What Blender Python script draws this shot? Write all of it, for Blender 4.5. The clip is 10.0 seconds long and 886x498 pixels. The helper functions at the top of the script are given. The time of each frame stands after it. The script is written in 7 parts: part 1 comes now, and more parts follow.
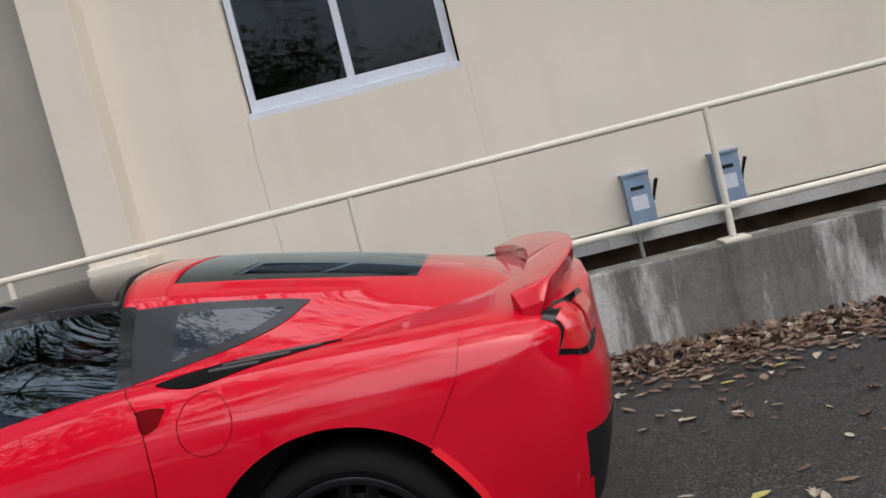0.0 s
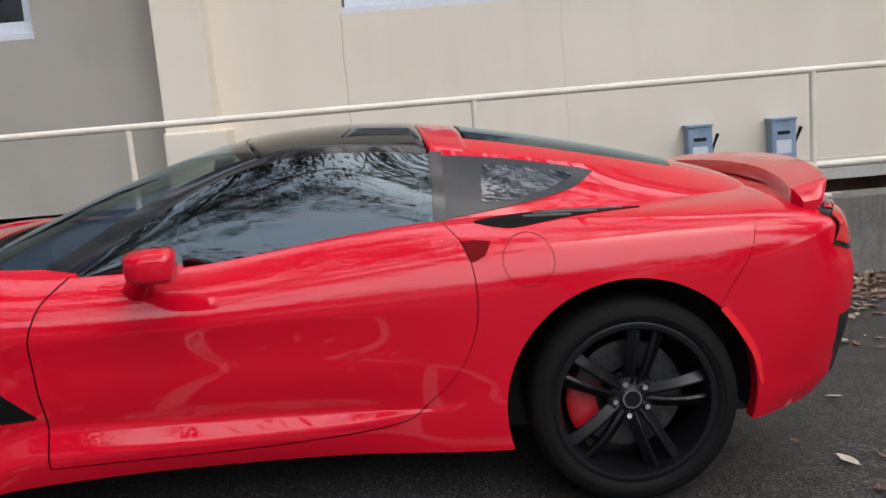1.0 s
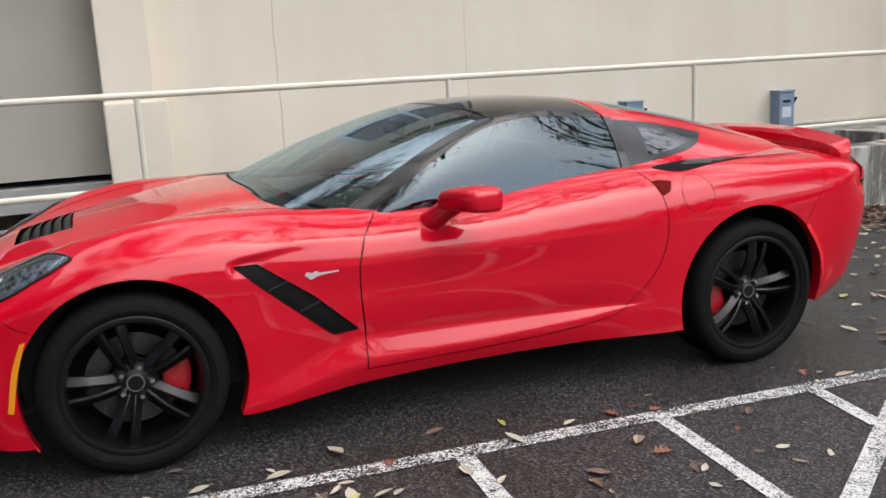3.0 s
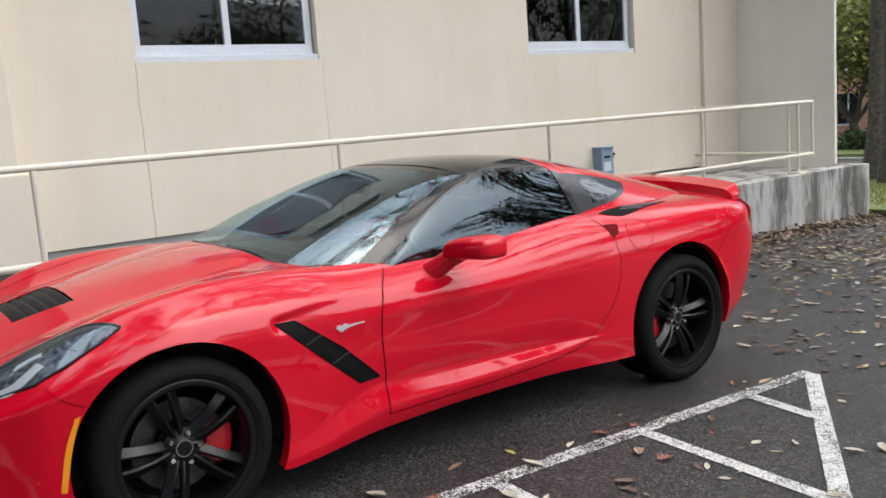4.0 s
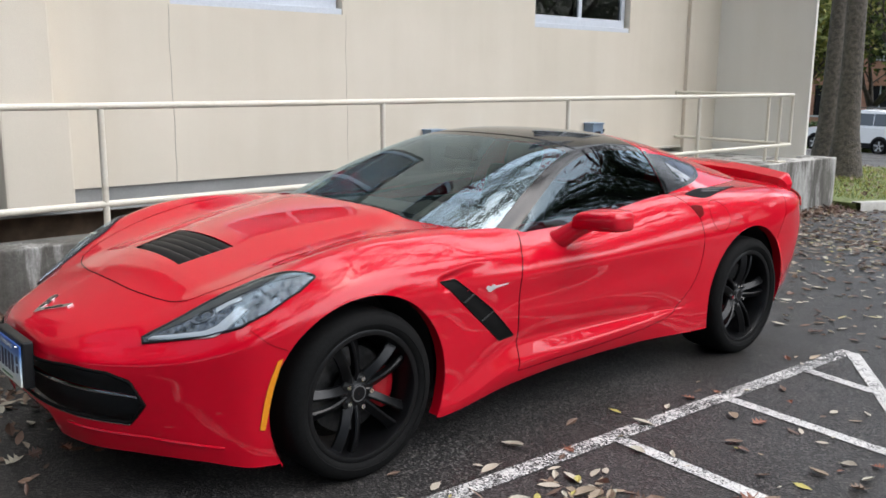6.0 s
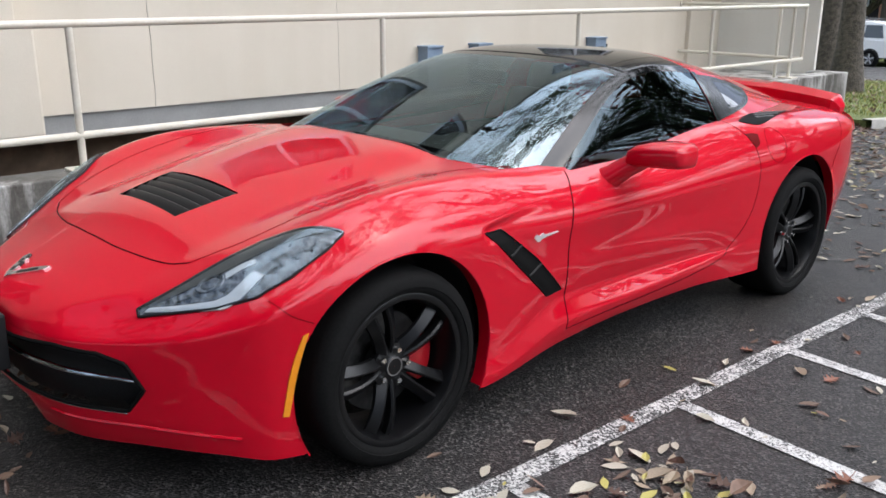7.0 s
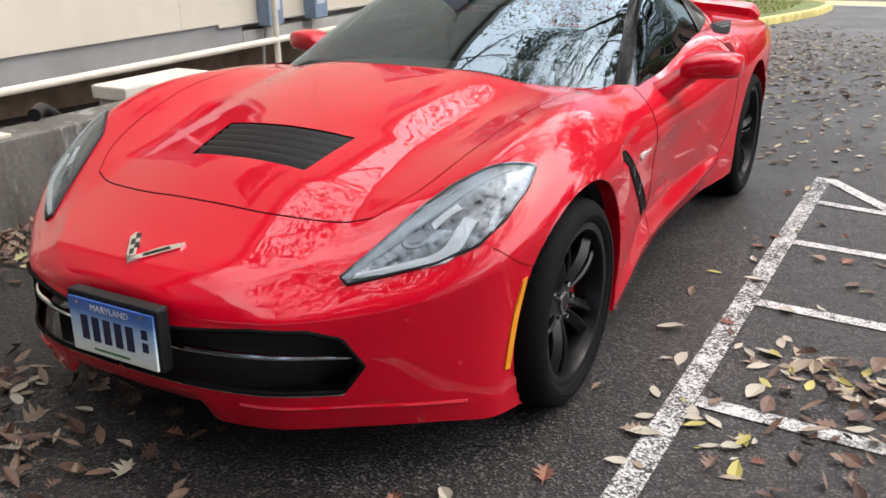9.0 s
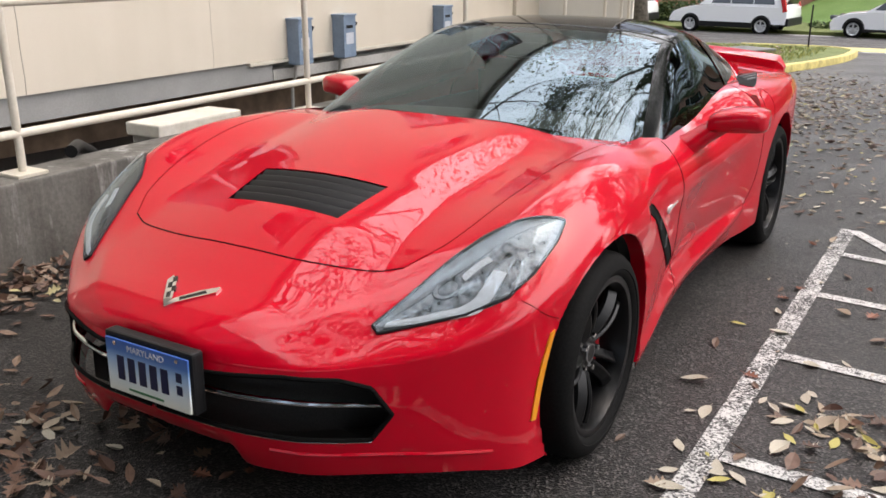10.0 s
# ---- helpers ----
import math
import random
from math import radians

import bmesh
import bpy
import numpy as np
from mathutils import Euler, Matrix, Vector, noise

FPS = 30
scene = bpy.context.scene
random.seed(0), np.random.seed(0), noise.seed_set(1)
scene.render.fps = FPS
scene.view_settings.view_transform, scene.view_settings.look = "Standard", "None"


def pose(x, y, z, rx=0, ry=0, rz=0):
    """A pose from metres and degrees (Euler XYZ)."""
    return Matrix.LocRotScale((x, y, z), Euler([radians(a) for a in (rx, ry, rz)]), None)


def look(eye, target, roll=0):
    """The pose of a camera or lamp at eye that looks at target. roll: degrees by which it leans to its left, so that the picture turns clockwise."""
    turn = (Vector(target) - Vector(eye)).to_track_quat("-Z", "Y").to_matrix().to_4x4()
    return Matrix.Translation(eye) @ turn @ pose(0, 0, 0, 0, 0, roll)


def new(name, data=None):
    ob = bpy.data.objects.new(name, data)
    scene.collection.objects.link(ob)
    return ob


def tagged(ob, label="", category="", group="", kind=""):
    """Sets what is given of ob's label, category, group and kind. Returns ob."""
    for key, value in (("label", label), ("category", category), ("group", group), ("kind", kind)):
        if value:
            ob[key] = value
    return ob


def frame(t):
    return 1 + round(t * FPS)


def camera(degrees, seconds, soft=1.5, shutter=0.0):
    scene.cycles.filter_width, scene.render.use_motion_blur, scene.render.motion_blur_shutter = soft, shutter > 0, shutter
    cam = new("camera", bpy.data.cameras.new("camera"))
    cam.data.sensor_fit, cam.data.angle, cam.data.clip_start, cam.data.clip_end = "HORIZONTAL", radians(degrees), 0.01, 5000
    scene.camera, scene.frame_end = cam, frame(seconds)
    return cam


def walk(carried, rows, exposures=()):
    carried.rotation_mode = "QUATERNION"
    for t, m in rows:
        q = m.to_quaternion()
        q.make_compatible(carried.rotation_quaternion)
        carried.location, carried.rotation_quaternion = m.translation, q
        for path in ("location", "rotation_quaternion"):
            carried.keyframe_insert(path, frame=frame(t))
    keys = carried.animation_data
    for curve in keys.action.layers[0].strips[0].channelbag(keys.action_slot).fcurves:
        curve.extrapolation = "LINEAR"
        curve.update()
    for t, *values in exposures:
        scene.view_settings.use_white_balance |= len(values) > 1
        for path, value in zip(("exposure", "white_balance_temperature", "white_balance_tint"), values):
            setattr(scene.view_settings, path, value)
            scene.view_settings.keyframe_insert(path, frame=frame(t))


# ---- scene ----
cam = camera(53.6, 10.0, 1.65)
# The tilt that brings the fitted path upright; the ground falls 1.375 degrees towards +x.
UPRIGHT = pose(0, 0, -0.022, -1.43, 0, 0)
SLOPE = pose(0, 0, 0, 0, 1.375, 0)
BLD = pose(0, 0, 0, 0, 0, 0.7)
PATH = [
    (0, (3.289, -3.158, 1.291), (3.162, -1.165, 1.177), -12.5),
    (0.5, (2.656, -3.426, 1.286), (2.595, -1.432, 1.148), -9.5),
    (1, (2.089, -3.528, 1.242), (2.121, -1.546, 0.973), -3.4),
    (1.5, (1.552, -3.734, 1.247), (1.815, -1.782, 0.903), -0.8),
    (2, (1.058, -3.898, 1.252), (1.493, -1.983, 0.875), -1.4),
    (2.5, (0.527, -3.974, 1.253), (1.112, -2.094, 0.9), -1.6),
    (3, (0.003, -4.042, 1.284), (0.686, -2.194, 0.944), -2.2),
    (3.2, (-0.184, -4.046, 1.232), (0.547, -2.197, 1.009), -3.3),
    (4.3, (-1.16, -3.763, 1.325), (0.04, -2.18, 1.092), -3.7),
    (4.5, (-1.279, -3.708, 1.323), (-0.117, -2.097, 1.09), -3.5),
    (5, (-1.563, -3.652, 1.353), (-0.4, -2.047, 1.085), 0.6),
    (5.5, (-1.778, -3.62, 1.368), (-0.508, -2.108, 1.05), -1.7),
    (5.7, (-1.818, -3.574, 1.37), (-0.531, -2.069, 1.09), 0.4),
    (6.8, (-1.686, -3.01, 1.441), (-0.426, -1.537, 0.946), 1.7),
    (7, (-1.64, -2.903, 1.397), (-0.344, -1.465, 0.895), 0.3),
    (7.5, (-1.687, -2.586, 1.413), (-0.324, -1.236, 0.847), -1.3),
    (8, (-1.776, -2.259, 1.394), (-0.188, -1.145, 0.908), -1.9),
    (8.5, (-2.099, -1.988, 1.403), (-0.503, -0.89, 0.908), -3.3),
    (9, (-2.344, -1.802, 1.364), (-0.712, -0.842, 0.718), -1.5),
    (9.5, (-2.397, -1.798, 1.378), (-0.774, -0.758, 0.845), -0.1),
    (10, (-2.384, -1.791, 1.419), (-0.753, -0.783, 0.85), -0.5),
]
# seconds, stops, white balance in kelvin and tint
EXPOSURES = [(0.0, 0.31, 6500, 13), (1.0, 0.45, 6450, 13), (2.0, 0.61, 6500, 12), (3.0, 0.64, 6580, 11), (4.5, 0.66, 6520, 10), (5.5, 0.70, 6480, 10), (7.0, 0.75, 6300, 12), (8.0, 0.74, 6350, 12), (8.5, 0.76, 6550, 12), (9.0, 0.93, 6850, 14), (10.0, 0.84, 7000, 15)]
walk(cam, [(t, SLOPE @ UPRIGHT @ look(eye, target, roll)) for t, eye, target, roll in PATH], EXPOSURES)

# ---- world and sun ----
SUN_EL, SUN_AZ = radians(63), radians(-50)      # light from +x and -y, soft
world = bpy.data.worlds.new("sky")
scene.world = world
world.use_nodes = True
wn, wl = world.node_tree.nodes, world.node_tree.links
sky = wn.new("ShaderNodeTexSky")
sky.sky_type, sky.sun_disc = "NISHITA", False
sky.sun_elevation, sky.sun_rotation = SUN_EL, radians(90) - SUN_AZ
sky.air_density, sky.dust_density, sky.ozone_density = 1.0, 4.0, 1.5
grey = wn.new("ShaderNodeHueSaturation")
grey.inputs["Saturation"].default_value = 0.75
wl.new(sky.outputs["Color"], grey.inputs["Color"])
back = wn["Background"]
wl.new(grey.outputs["Color"], back.inputs["Color"])
back.inputs["Strength"].default_value = 0.15
sun_data = bpy.data.lights.new("sun", "SUN")
sun_data.energy, sun_data.angle, sun_data.color = 4.4, radians(112), (0.93, 0.97, 1.0)
sun_data.cycles.use_multiple_importance_sampling = True
sun = new("sun", sun_data)
sun_to = Vector((math.cos(SUN_EL) * math.cos(SUN_AZ), math.cos(SUN_EL) * math.sin(SUN_AZ), math.sin(SUN_EL)))
sun.matrix_world = look(sun_to * 40, (0, 0, 0))


# ---- materials ----
def node_mat(name):
    m = bpy.data.materials.new(name)
    m.use_nodes = True
    nt = m.node_tree
    return m, nt, nt.nodes["Principled BSDF"]


def noise_node(nt, scale, detail=4.0, rough=0.55, stretch=None, coords="Object"):
    tc = nt.nodes.new("ShaderNodeTexCoord")
    tex = nt.nodes.new("ShaderNodeTexNoise")
    tex.inputs["Scale"].default_value = scale
    tex.inputs["Detail"].default_value = detail
    tex.inputs["Roughness"].default_value = rough
    src = tc.outputs[coords]
    if stretch:
        mp = nt.nodes.new("ShaderNodeMapping")
        mp.inputs["Scale"].default_value = stretch
        nt.links.new(src, mp.inputs["Vector"])
        src = mp.outputs["Vector"]
    nt.links.new(src, tex.inputs["Vector"])
    return tex


def ramp_node(nt, fac, stops):
    r = nt.nodes.new("ShaderNodeValToRGB")
    el = r.color_ramp.elements
    while len(el) < len(stops):
        el.new(0.5)
    for e, (p, c) in zip(el, stops):
        e.position = p
        e.color = (*c, 1) if len(c) == 3 else c
    nt.links.new(fac, r.inputs["Fac"])
    return r


def mix_node(nt, fac, a, b, kind="MIX"):
    m = nt.nodes.new("ShaderNodeMix")
    m.data_type, m.blend_type = "RGBA", kind
    for sock, val in ((m.inputs["Factor"], fac), (m.inputs["A"], a), (m.inputs["B"], b)):
        if hasattr(val, "links"):
            nt.links.new(val, sock)
        elif isinstance(val, (int, float)):
            sock.default_value = val
        else:
            sock.default_value = (*val, 1)
    return m.outputs["Result"]


def bump_node(nt, height, strength, dist, bsdf):
    b = nt.nodes.new("ShaderNodeBump")
    b.inputs["Strength"].default_value, b.inputs["Distance"].default_value = strength, dist
    nt.links.new(height, b.inputs["Height"])
    nt.links.new(b.outputs["Normal"], bsdf.inputs["Normal"])


def grainy(name, a, b, scale=30.0, rough=0.6, metal=0.0, bump=0.2, dist=0.002, coarse=None, coat=0.0):
    """Two tones mixed by fine noise, and by a second, coarse noise if asked for."""
    m, nt, p = node_mat(name)
    n1 = noise_node(nt, scale)
    r1 = ramp_node(nt, n1.outputs["Fac"], [(0.35, a), (0.65, b)])
    col = r1.outputs["Color"]
    if coarse:
        n2 = noise_node(nt, coarse[0], 5)
        r2 = ramp_node(nt, n2.outputs["Fac"], [(0.4, (1, 1, 1)), (0.7, coarse[1])])
        col = mix_node(nt, 1.0, col, r2.outputs["Color"], "MULTIPLY")
    nt.links.new(col, p.inputs["Base Color"])
    p.inputs["Roughness"].default_value, p.inputs["Metallic"].default_value = rough, metal
    p.inputs["Coat Weight"].default_value = coat
    if bump:
        bump_node(nt, n1.outputs["Fac"], bump, dist, p)
    return m


def plain(name, col, rough=0.5, metal=0.0, coat=0.0):
    m, nt, p = node_mat(name)
    n = noise_node(nt, 60, 2)
    r = ramp_node(nt, n.outputs["Fac"], [(0.3, tuple(c * 0.9 for c in col)), (0.7, col)])
    nt.links.new(r.outputs["Color"], p.inputs["Base Color"])
    p.inputs["Roughness"].default_value, p.inputs["Metallic"].default_value = rough, metal
    p.inputs["Coat Weight"].default_value = coat
    return m


def paint_mat():
    m, nt, p = node_mat("red_car_paint")
    p.inputs["Base Color"].default_value = (0.50, 0.0012, 0.0145, 1)
    p.inputs["Roughness"].default_value = 0.45
    p.inputs["Specular IOR Level"].default_value = 0.03
    p.inputs["Coat Weight"].default_value, p.inputs["Coat Roughness"].default_value = 1.0, 0.03
    p.inputs["Coat IOR"].default_value = 1.44
    n = noise_node(nt, 3.0, 3)
    r = ramp_node(nt, n.outputs["Fac"], [(0.3, (0.006, 0.006, 0.006)), (0.75, (0.025, 0.025, 0.025))])
    nt.links.new(r.outputs["Color"], p.inputs["Coat Roughness"])
    return m


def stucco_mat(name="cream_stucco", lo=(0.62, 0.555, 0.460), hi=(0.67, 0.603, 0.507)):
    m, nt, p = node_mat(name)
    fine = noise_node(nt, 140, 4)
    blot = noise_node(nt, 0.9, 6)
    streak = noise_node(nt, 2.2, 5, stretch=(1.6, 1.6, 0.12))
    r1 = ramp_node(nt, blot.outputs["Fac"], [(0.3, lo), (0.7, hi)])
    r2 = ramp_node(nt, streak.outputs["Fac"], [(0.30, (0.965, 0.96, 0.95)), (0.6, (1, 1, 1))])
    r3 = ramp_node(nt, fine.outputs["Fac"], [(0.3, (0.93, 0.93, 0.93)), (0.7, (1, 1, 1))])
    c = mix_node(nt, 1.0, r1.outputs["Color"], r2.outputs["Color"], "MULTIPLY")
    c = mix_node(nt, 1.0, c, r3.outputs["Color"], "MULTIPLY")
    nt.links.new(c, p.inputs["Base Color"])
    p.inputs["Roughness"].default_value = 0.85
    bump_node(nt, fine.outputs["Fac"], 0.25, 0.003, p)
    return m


def concrete_mat(name, lo, hi, streaks=True):
    m, nt, p = node_mat(name)
    fine = noise_node(nt, 55, 6, 0.65)
    blot = noise_node(nt, 2.2, 8, 0.65)
    r1 = ramp_node(nt, blot.outputs["Fac"], [(0.3, lo), (0.7, hi)])
    c = r1.outputs["Color"]
    if streaks:
        st = noise_node(nt, 3.0, 7, 0.7, stretch=(2.2, 2.2, 0.22))
        r2 = ramp_node(nt, st.outputs["Fac"], [(0.30, (0.50, 0.48, 0.45)), (0.56, (1, 1, 1))])
        c = mix_node(nt, 1.0, c, r2.outputs["Color"], "MULTIPLY")
        ef = noise_node(nt, 1.6, 9, 0.72, stretch=(1.9, 1.9, 0.32))
        # the white bloom of lime thickens towards the wet east end
        tc = nt.nodes.new("ShaderNodeTexCoord")
        axis = nt.nodes.new("ShaderNodeSeparateXYZ")
        nt.links.new(tc.outputs["Object"], axis.inputs["Vector"])
        east = nt.nodes.new("ShaderNodeMapRange")
        east.inputs["From Min"].default_value, east.inputs["From Max"].default_value = 2.0, 8.5
        east.inputs["To Min"].default_value, east.inputs["To Max"].default_value = 0.0, 0.12
        nt.links.new(axis.outputs["X"], east.inputs["Value"])
        more = nt.nodes.new("ShaderNodeMath")
        nt.links.new(ef.outputs["Fac"], more.inputs[0])
        nt.links.new(east.outputs["Result"], more.inputs[1])
        r3 = ramp_node(nt, more.outputs["Value"], [(0.555, (0, 0, 0)), (0.66, (0.8, 0.8, 0.8))])
        c = mix_node(nt, r3.outputs["Color"], c, (0.60, 0.59, 0.56))
    low = 0.7 if streaks else 0.9
    r4 = ramp_node(nt, fine.outputs["Fac"], [(0.3, (low, low, low)), (0.65, (1, 1, 1))])
    c = mix_node(nt, 1.0, c, r4.outputs["Color"], "MULTIPLY")
    nt.links.new(c, p.inputs["Base Color"])
    p.inputs["Roughness"].default_value = 0.85
    bump_node(nt, fine.outputs["Fac"], 0.5, 0.006, p)
    return m


def asphalt_mat():
    m, nt, p = node_mat("asphalt")
    tc = nt.nodes.new("ShaderNodeTexCoord")
    vor = nt.nodes.new("ShaderNodeTexVoronoi")
    vor.inputs["Scale"].default_value = 145
    nt.links.new(tc.outputs["Object"], vor.inputs["Vector"])
    sep = nt.nodes.new("ShaderNodeSeparateColor")
    nt.links.new(vor.outputs["Color"], sep.inputs["Color"])
    stones = ramp_node(nt, sep.outputs["Red"], [(0.0, (0.009, 0.009, 0.0094)), (0.5, (0.020, 0.0197, 0.020)), (0.80, (0.047, 0.046, 0.045)), (1.0, (0.125, 0.122, 0.118))])
    blot = noise_node(nt, 0.7, 6, 0.6)
    rb = ramp_node(nt, blot.outputs["Fac"], [(0.3, (0.70, 0.62, 0.57)), (0.7, (1.14, 1.12, 1.12))])
    c = mix_node(nt, 1.0, stones.outputs["Color"], rb.outputs["Color"], "MULTIPLY")
    nt.links.new(c, p.inputs["Base Color"])
    rr = ramp_node(nt, blot.outputs["Fac"], [(0.35, (0.36, 0.36, 0.36)), (0.62, (0.58, 0.58, 0.58))])
    nt.links.new(rr.outputs["Color"], p.inputs["Roughness"])
    p.inputs["Specular IOR Level"].default_value = 0.32
    bump_node(nt, vor.outputs["Distance"], 0.5, 0.006, p)
    return m


def line_mat(name, scale, gone):
    m, nt, p = node_mat(name)
    tc = nt.nodes.new("ShaderNodeTexCoord")
    vor = nt.nodes.new("ShaderNodeTexVoronoi")
    vor.inputs["Scale"].default_value = scale
    nt.links.new(tc.outputs["Object"], vor.inputs["Vector"])
    sep = nt.nodes.new("ShaderNodeSeparateColor")
    nt.links.new(vor.outputs["Color"], sep.inputs["Color"])
    wear = noise_node(nt, 9.0, 8, 0.75)
    add = nt.nodes.new("ShaderNodeMath")
    add.operation = "MULTIPLY_ADD"
    add.inputs[1].default_value = 0.42
    nt.links.new(sep.outputs["Green"], add.inputs[0])
    nt.links.new(wear.outputs["Fac"], add.inputs[2])
    r = ramp_node(nt, add.outputs["Value"], [(gone, (0.022, 0.022, 0.022)), (gone + 0.10, (0.16, 0.16, 0.156)), (gone + 0.26, (0.52, 0.516, 0.50))])
    nt.links.new(r.outputs["Color"], p.inputs["Base Color"])
    p.inputs["Roughness"].default_value = 0.7
    bump_node(nt, vor.outputs["Distance"], 0.5, 0.004, p)
    return m


def glass_mat(name, tint, rough=0.0, weight=1.0):
    m, nt, p = node_mat(name)
    p.inputs["Base Color"].default_value = (*tint, 1)
    p.inputs["Roughness"].default_value = rough
    p.inputs["Transmission Weight"].default_value = weight
    p.inputs["IOR"].default_value = 1.5
    return m


def car_glass(name, tint, low):
    """Thin tinted glass: clear through, with a mirror that grows from low towards grazing angles."""
    m, nt, p = node_mat(name)
    clear = nt.nodes.new("ShaderNodeBsdfTransparent")
    clear.inputs["Color"].default_value = (*tint, 1)
    gloss = nt.nodes.new("ShaderNodeBsdfGlossy")
    gloss.inputs["Roughness"].default_value = 0.012
    gloss.inputs["Color"].default_value = (0.72, 0.89, 1.0, 1)
    lw = nt.nodes.new("ShaderNodeLayerWeight")
    lw.inputs["Blend"].default_value = 0.5
    up = nt.nodes.new("ShaderNodeMath")
    up.operation, up.inputs[1].default_value = "POWER", 5.0
    nt.links.new(lw.outputs["Facing"], up.inputs[0])
    fac = nt.nodes.new("ShaderNodeMath")
    fac.operation = "MULTIPLY_ADD"
    fac.inputs[1].default_value, fac.inputs[2].default_value = 1 - low, low
    nt.links.new(up.outputs["Value"], fac.inputs[0])
    mx = nt.nodes.new("ShaderNodeMixShader")
    nt.links.new(fac.outputs["Value"], mx.inputs["Fac"])
    nt.links.new(clear.outputs["BSDF"], mx.inputs[1])
    nt.links.new(gloss.outputs["BSDF"], mx.inputs[2])
    nt.links.new(mx.outputs["Shader"], nt.nodes["Material Output"].inputs["Surface"])
    nt.nodes.remove(p)
    return m


def leaf_mat(name, top):
    m, nt, p = node_mat(name)
    geo = nt.nodes.new("ShaderNodeNewGeometry")
    r = ramp_node(nt, geo.outputs["Random Per Island"], [(0.0, (0.08, 0.04, 0.027)), (0.25 / top, (0.165, 0.09, 0.06)), (0.5 / top, (0.25, 0.17, 0.115)),
                                                        (min(0.70 / top, 0.98), (0.42, 0.36, 0.27)), (min(0.88 / top, 0.99), (0.52, 0.48, 0.39)), (1.0, (0.40, 0.34, 0.09))])
    n = noise_node(nt, 40, 4)
    r2 = ramp_node(nt, n.outputs["Fac"], [(0.3, (0.7, 0.7, 0.7)), (0.7, (1, 1, 1))])
    nt.links.new(mix_node(nt, 1.0, r.outputs["Color"], r2.outputs["Color"], "MULTIPLY"), p.inputs["Base Color"])
    p.inputs["Roughness"].default_value = 0.6
    return m


def crown_mat(name, a, b, c):
    """Leaves in three tones, with some light through them."""
    m, nt, p = node_mat(name)
    geo = nt.nodes.new("ShaderNodeNewGeometry")
    r = ramp_node(nt, geo.outputs["Random Per Island"], [(0.0, a), (0.6, b), (1.0, c)])
    nt.links.new(r.outputs["Color"], p.inputs["Base Color"])
    p.inputs["Roughness"].default_value = 0.6
    thin = nt.nodes.new("ShaderNodeBsdfTranslucent")
    nt.links.new(r.outputs["Color"], thin.inputs["Color"])
    mx = nt.nodes.new("ShaderNodeMixShader")
    mx.inputs["Fac"].default_value = 0.4
    nt.links.new(p.outputs["BSDF"], mx.inputs[1])
    nt.links.new(thin.outputs["BSDF"], mx.inputs[2])
    nt.links.new(mx.outputs["Shader"], nt.nodes["Material Output"].inputs["Surface"])
    return m


PAINT = paint_mat()
STUCCO = stucco_mat("cream_stucco", (0.69, 0.622, 0.512), (0.745, 0.672, 0.562))
GREY_STUCCO = stucco_mat("grey_stucco", (0.77, 0.745, 0.675), (0.81, 0.79, 0.725))
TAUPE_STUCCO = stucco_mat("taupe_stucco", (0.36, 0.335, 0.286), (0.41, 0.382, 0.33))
CONCRETE = concrete_mat("stained_concrete", (0.12, 0.115, 0.102), (0.23, 0.220, 0.198))
FOUNDATION = concrete_mat("grey_foundation", (0.29, 0.29, 0.278), (0.37, 0.366, 0.354), False)
ASPHALT = asphalt_mat()
LINE = line_mat("flaked_white_paint", 150, 0.585)
LINE_NEW = line_mat("worn_white_paint", 170, 0.47)
CREAM_METAL = grainy("cream_rail_paint", (0.64, 0.60, 0.51), (0.69, 0.65, 0.56), 60, 0.45, 0, 0.15, 0.001, (4.0, (0.94, 0.92, 0.88)))
BLUE_BOX = grainy("blue_grey_enamel", (0.20, 0.275, 0.375), (0.235, 0.315, 0.42), 40, 0.45, 0, 0.05, 0.001, (8.0, (0.85, 0.85, 0.85)))
WHITE_FRAME = grainy("white_window_paint", (0.54, 0.57, 0.62), (0.61, 0.64, 0.69), 50, 0.5, 0, 0.1, 0.001)
GLOSS_BLACK = plain("gloss_black", (0.008, 0.008, 0.009), 0.06)
TRIM_BLACK = plain("satin_black_trim", (0.012, 0.012, 0.013), 0.4)
RUBBER = grainy("tyre_rubber", (0.004, 0.004, 0.004), (0.008, 0.008, 0.008), 120, 0.75, 0, 0.2, 0.001)
WHEEL_BLACK = plain("black_wheel_paint", (0.0045, 0.0045, 0.005), 0.3, 0.0, 0.0)
for dull, amount in ((GLOSS_BLACK, 0.32), (TRIM_BLACK, 0.22), (RUBBER, 0.10), (WHEEL_BLACK, 0.28)):
    dull.node_tree.nodes["Principled BSDF"].inputs["Specular IOR Level"].default_value = amount
DISC = grainy("brake_steel", (0.05, 0.05, 0.05), (0.10, 0.10, 0.10), 30, 0.4, 0.9, 0.1, 0.0005)
CAP_GREY = plain("cap_ring_grey", (0.30, 0.30, 0.31), 0.3, 0.8)
CHROME = plain("bright_chrome", (0.8, 0.8, 0.8), 0.1, 1.0)
CALIPER = plain("red_caliper_paint", (0.34, 0.006, 0.012), 0.35, 0, 0.6)
AMBER = plain("amber_lens", (0.8, 0.28, 0.01), 0.25, 0, 0.6)
RED_LENS = plain("red_lens", (0.55, 0.006, 0.012), 0.12, 0, 1.0)
DARK = plain("dark_interior", (0.012, 0.012, 0.013), 0.7)
LEATHER = grainy("dark_leather", (0.02, 0.02, 0.021), (0.03, 0.03, 0.031), 80, 0.5, 0, 0.2, 0.001)
